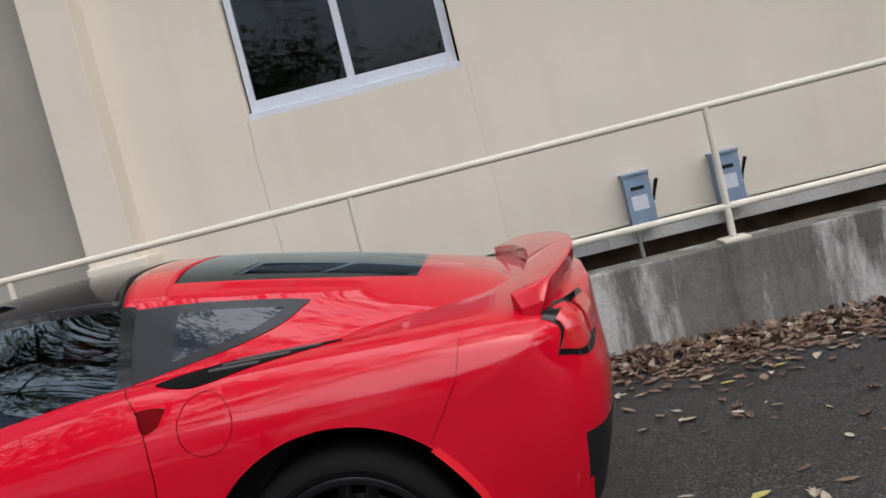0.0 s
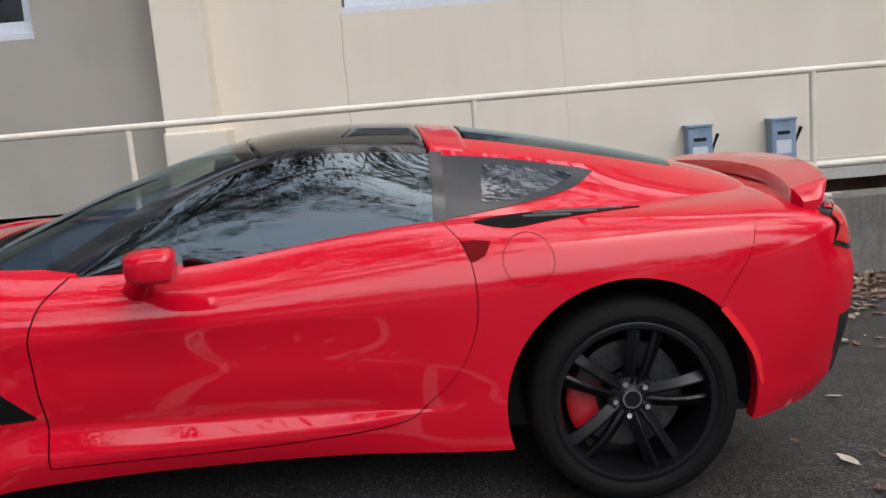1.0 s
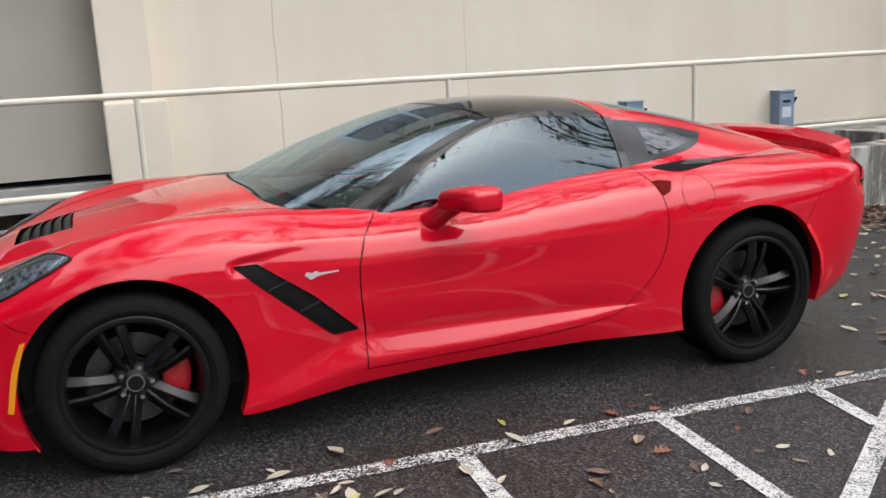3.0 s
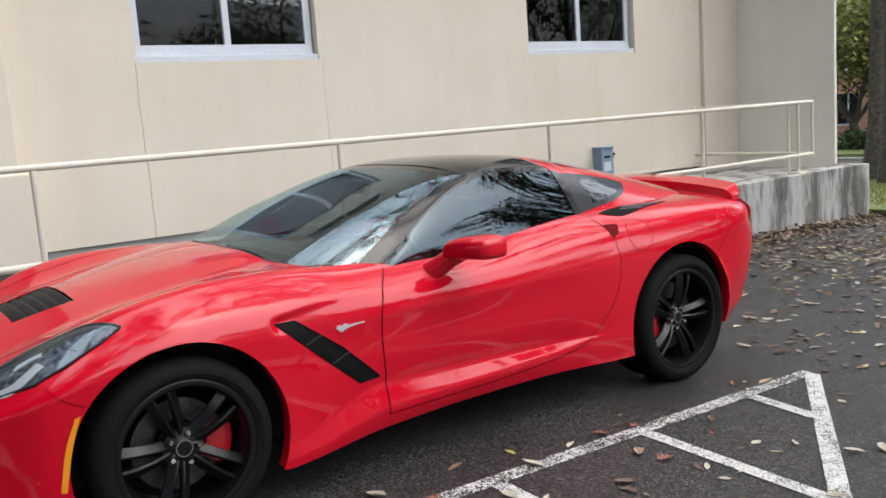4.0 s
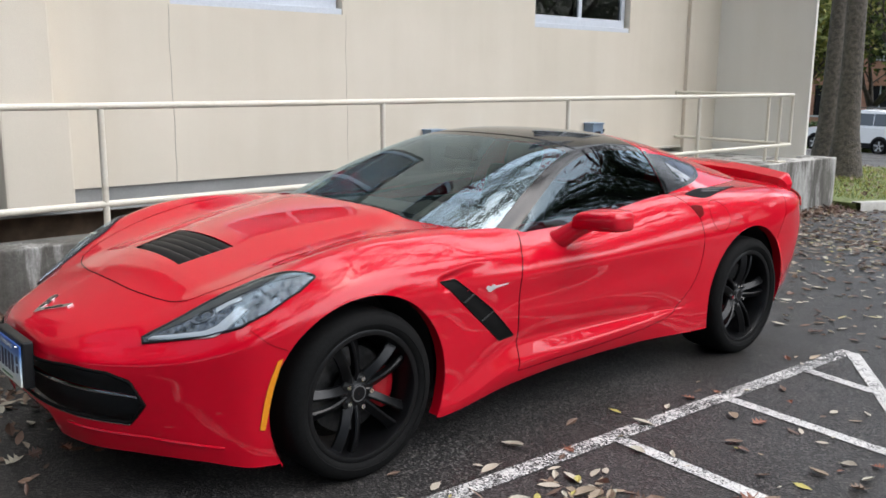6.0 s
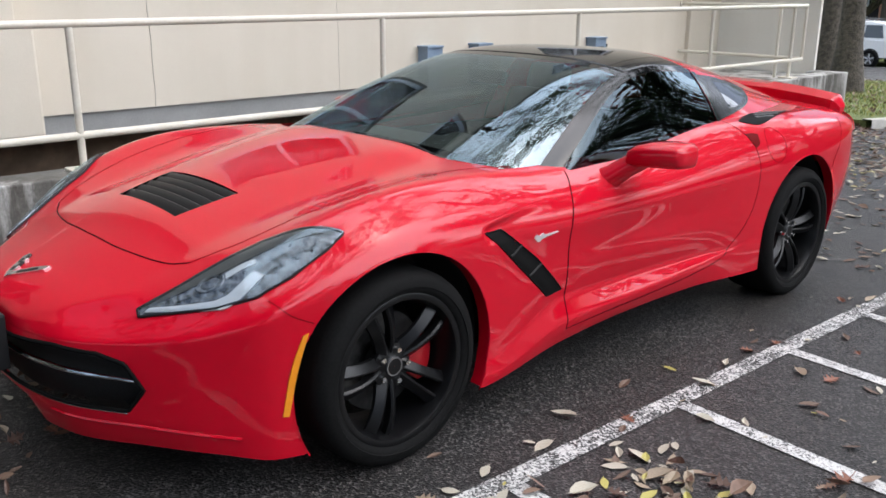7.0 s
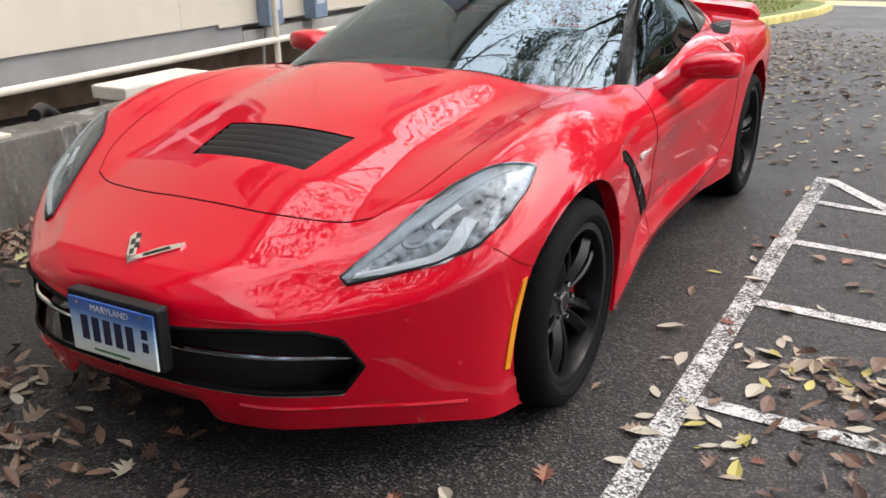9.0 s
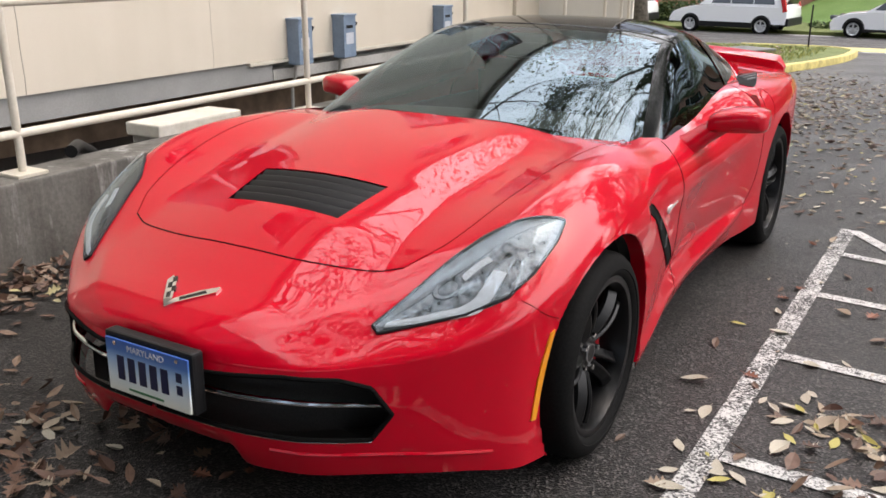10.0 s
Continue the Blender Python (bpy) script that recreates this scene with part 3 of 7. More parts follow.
Z_LOW = pchip([-1.45, -1.22, -1.17, -1.05, -0.65, -0.45, 0.4, 0.85, 1.3, 1.8, 2.25, 3.05, 3.25, 3.5, 4.2], [0.245, 0.242, 0.195, 0.185, 0.165, 0.142, 0.155, 0.192, 0.205, 0.215, 0.212, 0.24, 0.26, 0.31, 0.33])
Z_RING = pchip(ST, [0.485, 0.485, 0.485, 0.49, 0.52, 0.575, 0.645, 0.668, 0.668, 0.665, 0.672, 0.685, 0.69, 0.70, 0.73, 0.79, 0.845, 0.86, 0.87, 0.87])
Z_B = pchip([-1.45, -0.45, 0.3, 0.42, 0.85, 1.3, 1.8, 2.05, 2.3, 3.0, 4.2], [0.31, 0.25, 0.20, 0.20, 0.29, 0.300, 0.325, 0.352, 0.36, 0.36, 0.45])
Z_C = pchip([-1.45, -0.45, 0.3, 0.42, 0.85, 1.3, 2.05, 2.3, 3.0, 4.2], [0.40, 0.36, 0.25, 0.26, 0.378, 0.365, 0.364, 0.42, 0.45, 0.55])
O_A = pchip([-1.45, -0.85, -0.45, 0.4, 0.85, 1.3, 1.8, 2.3, 3.05, 3.3, 4.2], [0.03, 0.02, 0.005, 0.015, 0.035, 0.045, 0.04, 0.012, 0.03, 0.09, 0.14])
O_B = pchip([-1.45, -0.45, 0.4, 0.85, 1.3, 1.8, 2.05, 2.3, 3.05, 3.3, 4.2], [-0.005, 0.0, 0.008, 0.006, 0.008, 0.012, 0.012, 0.0, 0.012, 0.045, 0.08])
O_C = pchip([-1.45, -0.45, 0.4, 0.85, 1.3, 1.8, 2.05, 2.3, 3.05, 3.3, 4.2], [-0.012, 0.0, 0.012, 0.032, 0.045, 0.038, 0.018, 0.0, 0.006, 0.02, 0.04])
O_D = pchip([-1.45, -0.45, 0.4, 0.85, 1.3, 1.8, 2.3, 3.05, 4.2], [-0.01, 0.0, 0.004, 0.012, 0.018, 0.012, -0.002, 0.0, 0.0])
TOPS = [-1.45, -1.25, -1.05, -0.85, -0.65, -0.45, -0.2, 0.0, 0.2, 0.45, 0.85, 1.3, 1.8, 2.2, 2.65, 3.0, 3.2, 3.35, 4.2]
Z_1 = pchip(TOPS, [0.486, 0.496, 0.506, 0.524, 0.566, 0.644, 0.747, 0.797, 0.804, 0.802, 0.788, 0.79, 0.825, 0.86, 0.888, 0.90, 0.905, 0.905, 0.90])
Z_2 = pchip(TOPS, [0.487, 0.512, 0.532, 0.562, 0.622, 0.708, 0.815, 0.866, 0.886, 0.886, 0.862, 0.872, 0.918, 0.945, 0.948, 0.945, 0.942, 0.935, 0.91])
Z_3 = pchip(TOPS, [0.488, 0.525, 0.555, 0.605, 0.675, 0.742, 0.80, 0.834, 0.858, 0.880, 0.90, 0.92, 0.93, 0.95, 0.958, 0.962, 0.962, 0.95, 0.92])
Z_4 = pchip(TOPS, [0.489, 0.535, 0.570, 0.622, 0.688, 0.752, 0.808, 0.852, 0.887, 0.918, 0.94, 0.94, 0.94, 0.95, 0.965, 0.972, 0.972, 0.955, 0.93])
Z_5 = pchip(TOPS, [0.490, 0.540, 0.578, 0.629, 0.690, 0.754, 0.813, 0.859, 0.894, 0.926, 0.95, 0.95, 0.95, 0.95, 0.968, 0.975, 0.975, 0.96, 0.93])
F_KNOTS = [1.0, 0.94, 0.80, 0.55, 0.30, 0.0]
N_SIDE, N_TOP = 30, 64


def even_out(z, ss):
    """Evens the bend of the upper shell along the car, fading out towards nose and tail."""
    step = (ss[-1] - ss[0]) / len(ss)
    k = np.exp(-0.5 * (np.arange(-18, 19) * step / 0.075) ** 2)
    k /= k.sum()
    pad = np.pad(z, ((18, 18), (0, 0)), mode="edge")
    soft = sum(w * pad[i:i + len(z)] for i, w in enumerate(k))
    keep = np.clip((ss + 1.0) / 0.25, 0, 1) * np.clip((3.25 - ss) / 0.3, 0, 1)
    return z + (soft - z) * keep[:, None]


def bonnet_form(z, px, py, fs):
    """The domed middle of the bonnet, which meets the fenders in a crease on either side."""
    out = z.copy()
    for i in range(len(px)):
        fore = min(max((px[i] + 0.93) / 0.24, 0), 1) * min(max((0.64 - px[i]) / 0.22, 0), 1)
        fore = fore * fore * (3 - 2 * fore)
        if fore <= 0:
            continue
        y = py[i] * fs
        s_ = min(max((px[i] + 0.1) / 0.55, 0), 1)
        yc, ye, pw = min(0.465 + 0.03 * s_, 0.70 * py[i]), 0.235 + 0.155 * s_, 2 + 2.5 * s_
        dome = z[i, -1] - np.where(y < ye, 0.115 * ye / pw * (y / ye) ** pw, 0.115 * ye / pw + (0.115 + 0.11 * s_) * (y - ye) + 0.09 * (y - ye) ** 2)
        at_c, dome_c = np.interp(yc, y[::-1], z[i][::-1]), np.interp(yc, y[::-1], dome[::-1])
        crest = 0.80 * py[i]
        fade = np.clip((crest - y) / (crest - yc), 0, 1)
        want = np.where(y < yc, dome, z[i] + (dome_c - at_c) * fade)
        out[i] = z[i] + (want - z[i]) * fore
    soft = out.copy()
    for _ in range(2):
        soft[:, 1:-1] = 0.25 * soft[:, :-2] + 0.5 * soft[:, 1:-1] + 0.25 * soft[:, 2:]
    return soft


def body_grid():
    """The left half of the shell: a sheet of stations along the car by rows from sill to centre line."""
    ss = np.concatenate([np.linspace(-1.45, -0.45, 70), np.linspace(-0.45, 3.35, 215)[1:], np.linspace(3.35, 4.2, 45)[1:]])
    px, py = PLAN_X(ss), PLAN_Y(ss)
    tx, ty = np.gradient(px, ss), np.gradient(py, ss)
    ln = np.hypot(tx, ty)
    nx, ny = -ty / ln, tx / ln               # outward in plan, y taken positive
    rows, fr = [], []
    a, b, c, t = Z_LOW(ss), Z_B(ss), Z_C(ss), Z_RING(ss)
    d = c * 0.45 + t * 0.55
    oa, ob_, oc, od = O_A(ss), O_B(ss), O_C(ss), O_D(ss)
    for k in range(9):
        w = k / 9
        rows.append((oa + (ob_ - oa) * (1 - (1 - w) ** 1.6), a + (b - a) * w)), fr.append(2.0)
    for k in range(4):
        w = k / 4
        rows.append((ob_ + (oc - ob_) * w, b + (c - b) * w)), fr.append(2.0)
    n_up = N_SIDE - 13
    for k in range(n_up):
        w = k / n_up
        z = c + (t - c) * w
        q = (z - c) / (t - c)
        off = np.where(q < 0.55, oc + (od - oc) * np.sin(q / 0.55 * math.pi / 2), od * np.cos((q - 0.55) / 0.45 * math.pi / 2))
        rows.append((off, z)), fr.append(2.0)
    pts = [np.stack([px - nx * o, -(py - ny * o), z], 1) for o, z in rows]
    gs = np.linspace(0, 1, N_TOP + 1)         # fine towards the shoulder, where the sheet turns upright
    fs = 1 - gs ** 2
    zk = np.stack([t, Z_1(ss), Z_2(ss), Z_3(ss), Z_4(ss), Z_5(ss)], 1)
    cols = []
    for i in range(len(ss)):
        cols.append(pchip([math.sqrt(1 - k) for k in F_KNOTS], zk[i])(gs))
    cols = bonnet_form(even_out(np.array(cols), ss), px, py, fs)
    for k, f in enumerate(fs):
        pts.append(np.stack([px, -py * f, cols[:, k]], 1)), fr.append(f)
    return ss, np.array(pts).transpose(1, 0, 2), np.array(fr)      # station, row, xyz


SCALLOP_TOP = pchip([0.30, 0.42, 0.587, 0.826, 0.95], [0.722, 0.742, 0.762, 0.766, 0.768])
VENT_TOP = pchip([0.42, 0.459, 0.656, 0.83, 0.90], [0.735, 0.711, 0.567, 0.417, 0.36])


def scallop(g):
    """Presses the hollow behind the fender vent into the side."""
    for i in range(g.shape[0]):
        for j in range(g.shape[1]):
            x, y, z = g[i, j]
            if 0.36 < x < 0.95 and y < -0.6 and z < 0.80:
                above = float(SCALLOP_TOP(x)) - z
                behind = z - float(VENT_TOP(x))
                if above > -0.006 and behind > -0.07:
                    k = min(max((above + 0.006) / 0.024, 0), 1) * min(max((behind + 0.07) / 0.06, 0), 1)
                    fade = min(max((0.93 - x) / 0.50, 0), 1)
                    g[i, j, 1] += 0.024 * k * fade ** 1.3 * math.exp(-max(behind, 0) * 2.5)
    return g


def tuck_tail(g):
    """Draws the upper corners of the tail forward, so that the face of the tail leans in under the spoiler."""
    x, y, z = g[..., 0], abs(g[..., 1]), g[..., 2]
    far = np.clip((x - 3.20) / 0.22, 0, 1)
    high = np.clip((z - 0.70) / 0.22, 0, 1)
    wide = np.clip((y - 0.25) / 0.50, 0, 1)
    smooth = [w * w * (3 - 2 * w) for w in (far, high, wide)]
    g[..., 0] -= 0.050 * smooth[0] * smooth[1] * smooth[2]
    return g


SS, GRID, FROW = body_grid()
GRID = tuck_tail(scallop(GRID))


NS, NR = GRID.shape[:2]
V_LEFT = GRID.reshape(-1, 3)
V_RIGHT = V_LEFT * np.array([1, -1, 1])
SHELL_V = np.concatenate([V_LEFT, V_RIGHT])
OFFS = len(V_LEFT)


def quad_ids(mirror):
    out = []
    for i in range(NS - 1):
        for j in range(NR - 1):
            p, q, r, s_ = i * NR + j, (i + 1) * NR + j, (i + 1) * NR + j + 1, i * NR + j + 1
            out.append((p, q, r, s_) if not mirror else (p + OFFS, s_ + OFFS, r + OFFS, q + OFFS))
    return out


def vertex_normals(v, f):
    f = np.array(f)
    n = np.cross(v[f[:, 2]] - v[f[:, 0]], v[f[:, 3]] - v[f[:, 1]])
    out = np.zeros_like(v)
    for k in range(4):
        np.add.at(out, f[:, k], n)
    return out


QL, QR = quad_ids(False), quad_ids(True)
SHELL_N = vertex_normals(SHELL_V, QL + QR)
# along the centre line the two halves share one normal
mid = np.arange(NS) * NR + NR - 1
SHELL_N[mid] += SHELL_N[mid + OFFS]
SHELL_N[mid + OFFS] = SHELL_N[mid]
SHELL_N /= np.maximum(np.linalg.norm(SHELL_N, axis=1, keepdims=True), 1e-12)

from mathutils.bvhtree import BVHTree
SHELL_TREE = BVHTree.FromPolygons([tuple(v) for v in V_LEFT], QL)


def hood_back(y):
    return 0.505 + 0.14 * (abs(y) / 0.78) ** 2.6


def arch_snap():
    """Draws shell points near a wheel arch on to its circle."""
    h = 0.016
    for cx, cz, r in ((0.005, 0.325, 0.388), (2.712, 0.343, 0.408)):
        for i, p in enumerate(V_LEFT):
            dx, dz = p[0] - cx, p[2] - cz
            dist = math.hypot(dx, dz)
            if p[1] < -0.6 and dz > -0.28 and abs(dist - r) < h:
                for arr, k in ((SHELL_V, i), (SHELL_V, i + OFFS)):
                    arr[k, 0], arr[k, 2] = cx + dx / dist * r, cz + dz / dist * r


arch_snap()


def hood_snap():
    """Draws shell points near the bonnet's rear edge on to its curve."""
    for i, p in enumerate(SHELL_V[:OFFS]):
        if FROW[i % NR] < 0.80 and abs(p[0] - hood_back(p[1])) < 0.0095:
            SHELL_V[i, 0] = SHELL_V[i + OFFS, 0] = hood_back(p[1])


hood_snap()


def densify(poly, n=24):
    out = []
    for a, b in zip(poly, poly[1:] + poly[:1]):
        out += [(a[0] + (b[0] - a[0]) * k / n, a[1] + (b[1] - a[1]) * k / n) for k in range(n)]
    return out


def inside(poly, u, v):
    hit = False
    for (a, b), (c, d) in zip(poly, poly[1:] + poly[:1]):
        if (b > v) != (d > v) and u < (c - a) * (v - b) / (d - b) + a:
            hit = not hit
    return hit


# openings in the shell: seen from the front (y, z), from above (x, y), from the side (x, z)
GRILLE = [(0.0, 0.452), (-0.20, 0.460), (-0.40, 0.474), (-0.52, 0.466), (-0.585, 0.440), (-0.628, 0.362), (-0.585, 0.292), (-0.47, 0.300), (-0.24, 0.312), (0.0, 0.316)]
OPENINGS = [("front", GRILLE, 0.011)]


def flat(view, p):
    return (-abs(p[1]), p[2]) if view == "front" else (p[0], -abs(p[1])) if view == "top" else (p[0], p[2])


def in_view(view, p, f):
    return (p[0] < -0.55 and f > 0.9) if view == "front" else f < 0.95 if view == "top" else (abs(p[1]) > 0.6 and f > 0.8 and 0.3 < p[0] < 0.9)


def open_snap():
    """Draws shell points near an opening on to its rim."""
    for view, poly, near in OPENINGS:
        rim = np.array(densify(poly))
        lo, hi = rim.min(0) - 0.02, rim.max(0) + 0.02
        for i, p in enumerate(SHELL_V[:OFFS]):
            q = flat(view, p)
            if lo[0] < q[0] < hi[0] and lo[1] < q[1] < hi[1] and in_view(view, p, FROW[i % NR]):
                d = np.hypot(rim[:, 0] - q[0], rim[:, 1] - q[1])
                k = int(d.argmin())
                mid_edge = abs(rim[k][1 if view == "top" else 0]) < 1e-6
                if d[k] < near and not mid_edge:
                    a, b = rim[k]
                    for o, sg in ((0, -1), (OFFS, 1)):
                        v = SHELL_V[i + o]
                        if view == "front":
                            v[1], v[2] = sg * abs(a), b
                        elif view == "top":
                            v[0], v[1] = a, sg * abs(b)
                        else:
                            v[0], v[2] = a, b


open_snap()
# the bonnet's vent: a stretch of stations, closed at the side by one row that is drawn on to its slanting edge
VENT_FROM, VENT_TO = int(np.argmin(abs(GRID[:, -1, 0] + 0.384))), int(np.argmin(abs(GRID[:, -1, 0] + 0.171)))
VENT_ROW = int(np.argmin(abs(GRID[VENT_FROM, :, 1] + 0.232)))
for i in range(VENT_FROM, VENT_TO + 1):
    k = i * NR + VENT_ROW
    x = SHELL_V[k, 0]
    SHELL_V[k, 1], SHELL_V[k + OFFS, 1] = -0.220 - 0.030 * (x + 0.384) / 0.213, 0.220 + 0.030 * (x + 0.384) / 0.213


def face_class(c, f):
    """Which panel a patch of shell belongs to, by its centre and row; None where the shell is open."""
    x, y, z = c[0], abs(c[1]), c[2]
    for cx, cz, r in ((0.005, 0.325, 0.388), (2.712, 0.343, 0.408)):
        if f > 0.85 and math.hypot(x - cx, z - cz) < r - 0.002:
            return None
    if f < 0.80 and hood_back(y) < x < 2.2:
        return None
    for view, poly, _ in OPENINGS:
        if in_view(view, c, f) and inside(poly, *flat(view, c)):
            return None
    hood_y = 0.50 + 0.12 * min(max((x + 0.48) / 0.9, 0), 1)
    if f < 1 and y < hood_y and x > -0.70 + 0.23 * (y / 0.42) ** 2 and x < 1.0:
        return "bonnet"
    if x < -0.02 and (z < 0.60 + 0.25 * (x + 0.5) or x < -0.45):
        return "front_bumper"
    if x < 0.86:
        return "front_fender"
    if z < 0.25 and x < 2.28:
        return "sill"
    door_back = 2.06 + 0.16 * min(max((z - 0.37) / 0.35, 0), 1) - 0.10 * min(max((z - 0.74) / 0.2, 0), 1)
    if x < door_back:
        return "door"
    if x < 3.10:
        return "rear_quarter"
    return "rear_bumper"


def shell_parts():
    groups = {}
    for quads, side in ((QL, "l"), (QR, "r")):
        for k, q in enumerate(quads):
            c = SHELL_V[list(q)].mean(0)
            j = k % (NR - 1)
            name = face_class(c, (FROW[j] + FROW[j + 1]) / 2)
            if VENT_FROM <= k // (NR - 1) < VENT_TO and j >= VENT_ROW:
                name = None
            if name == "rear_bumper" and c[0] > 3.405 and j < 17:
                name = "rear_diffuser"
            if name:
                whole = name in ("bonnet", "front_bumper", "rear_bumper", "rear_diffuser")
                groups.setdefault((name, "" if whole else side), []).append(q)
    made = {}
    for (name, side), quads in groups.items():
        ids = sorted({i for q in quads for i in q})
        back = {i: k for k, i in enumerate(ids)}
        made[name + side] = link_mesh(name, SHELL_V[ids], [[back[i] for i in q] for q in quads], TRIM_BLACK if name == "rear_diffuser" else PAINT, CAR, "", True, normals=SHELL_N[ids])
    return made


shell_parts()


# ---- greenhouse ----
GU = [0.0, 0.18, 0.36, 0.50, 0.60, 0.72, 0.86, 1.0]
G_C = [spline(GU, [0.60, 0.96, 1.38, 1.75, 2.06, 2.42, 2.85, 3.20]), None, spline(GU, [0.94, 1.088, 1.222, 1.262, 1.252, 1.200, 1.110, 1.018])]
G_R = [spline(GU, [0.93, 1.20, 1.50, 1.80, 2.10, 2.42, 2.80, 3.18]), spline(GU, [0.765, 0.688, 0.612, 0.588, 0.555, 0.525, 0.47, 0.42]), spline(GU, [0.835, 1.015, 1.160, 1.196, 1.172, 1.125, 1.055, 0.99])]
G_B = [spline(GU, [0.92, 1.20, 1.50, 1.80, 2.10, 2.40, 2.78, 3.18]), spline(GU, [0.775, 0.775, 0.770, 0.762, 0.750, 0.73, 0.68, 0.62]), spline(GU, [0.80, 0.82, 0.845, 0.87, 0.90, 0.925, 0.925, 0.92])]
NB = 12


def cabin_point(u, v):
    """v: 0 at the centre line, 1 at the roof rail, 2 at the belt."""
    c = (float(G_C[0](u)), 0.0, float(G_C[2](u)))
    r = tuple(float(g(u)) for g in G_R)
    b = tuple(float(g(u)) for g in G_B)
    if v <= 1:
        k = min(max((u - 0.14) / 0.28, 0), 1)      # the windshield is flat in the middle and wraps round at its sides, the roof is evenly domed
        fx = (0.28 * v**2 + 0.72 * v**8) * (1 - k) + (0.60 * v**2 + 0.40 * v**4) * k
        fz = (0.18 * v**2 + 0.82 * v**8) * (1 - k) + (0.30 * v**2 + 0.70 * v**4) * k
        return (c[0] + (r[0] - c[0]) * fx, -r[1] * v, c[2] - (c[2] - r[2]) * fz)
    w = v - 1
    bulge = 0.020 * math.sin(math.pi * w)
    return (r[0] + (b[0] - r[0]) * w, -(r[1] + (b[1] - r[1]) * w + bulge), r[2] + (b[2] - r[2]) * w)


def cabin_patch(u0, u1, v0, v1, nu, nv, off=0.0):
    """A grid on the left half of the cabin surface."""
    eps = 1e-3
    rows = []
    for i in range(nu + 1):
        u = u0 + (u1 - u0) * i / nu
        row = []
        for j in range(nv + 1):
            v = v0 + (v1 - v0) * j / nv
            p = Vector(cabin_point(u, v))
            if off:
                ve = min(max(v, eps), 2 - eps)
                ue = min(max(u, eps), 1 - eps)
                n = (Vector(cabin_point(ue + eps, ve)) - Vector(cabin_point(ue - eps, ve))).cross(Vector(cabin_point(ue, ve + eps)) - Vector(cabin_point(ue, ve - eps))).normalized()
                if n.z < 0 and v < 1.5 or n.y > 0 and v >= 1.5:
                    n = -n
                p = p + n * off
            row.append(p)
        rows.append(row)
    return rows


def sheet(name, rows, mat, parent, label="", both=False, thick=0.0, flip=False):
    """Links a grid of points as one smooth sheet; both: mirrored over the centre line and joined along it."""
    nv = len(rows[0])
    if both:
        rows = [[Vector((p.x, -p.y, p.z)) for p in reversed(r[1:])] + list(r) for r in rows]
        nv = len(rows[0])
    verts = [p for r in rows for p in r]
    faces = [(i * nv + j, (i + 1) * nv + j, (i + 1) * nv + j + 1, i * nv + j + 1) for i in range(len(rows) - 1) for j in range(nv - 1)]
    if flip:
        faces = [f[::-1] for f in faces]
    n = sum(((Vector(verts[f[2]]) - Vector(verts[f[0]])).cross(Vector(verts[f[3]]) - Vector(verts[f[1]])).dot(Vector(verts[f[0]]) - Vector((1.7, 0, 0.3))) for f in faces))
    if n < 0:
        faces = [f[::-1] for f in faces]        # the outer side faces out
    ob = link_mesh(name, verts, faces, mat, parent, label, True)
    if thick:
        so = ob.modifiers.new("thickness", "SOLIDIFY")
        so.thickness, so.offset = thick, -1
    return ob


def mirror_rows(rows):
    return [[Vector((p.x, -p.y, p.z)) for p in r] for r in rows]


PILLAR_BLACK = plain("pillar_black", (0.008, 0.008, 0.009), 0.12)
PILLAR_BLACK.node_tree.nodes["Principled BSDF"].inputs["Specular IOR Level"].default_value = 0.4
U_TOP, U_HOOP0, U_HOOP1 = 0.37, 0.605, 0.655
def run_on(rows, steps):
    """Carries a sheet on below its lower edge, under the bonnet's rim."""
    first, second = rows[0], rows[1]
    return [[p + (p - q) * k for p, q in zip(first, second)] for k in range(steps, 0, -1)] + rows


def run_off(rows, steps=8):
    """Carries a sheet on behind its last row, sinking into the tail deck."""
    last, before = rows[-1], rows[-2]
    out = []
    for k in range(1, steps + 1):
        out.append([p + (p - q) * (0.03 * k / max(p.x - q.x, 1e-4)) - Vector((0, 0, 0.0011 * k * k)) for p, q in zip(last, before)])
    return rows + out


sheet("windshield", run_on(cabin_patch(0.0, U_TOP - 0.012, 0.0, 0.955, 26, 34), 5), WINDSHIELD, CAR, "steeply raked windshield reflecting sky and branches", True)
sheet("windshield_header", cabin_patch(U_TOP - 0.012, U_TOP + 0.012, 0.0, 1.0, 4, 16), GLOSS_BLACK, CAR, "", True)
sheet("roof_panel", cabin_patch(U_TOP + 0.015, U_HOOP0 - 0.004, 0.0, 1.0, 24, 20), GLOSS_BLACK, CAR, "gloss black removable roof panel", True, 0.012)
sheet("roof_hoop", cabin_patch(U_HOOP0, U_HOOP1, 0.0, 1.0, 6, 20), PAINT, CAR, "red roof hoop behind the black panel", True, 0.012)
sheet("hatch_glass", cabin_patch(U_HOOP1 + 0.004, 0.93, 0.0, 0.80, 26, 16), TINTED, CAR, "dark sloping rear hatch glass", True)
sheet("hatch_tail", run_off(cabin_patch(0.93, 1.0, 0.0, 0.80, 8, 16)), PAINT, CAR, "", True)
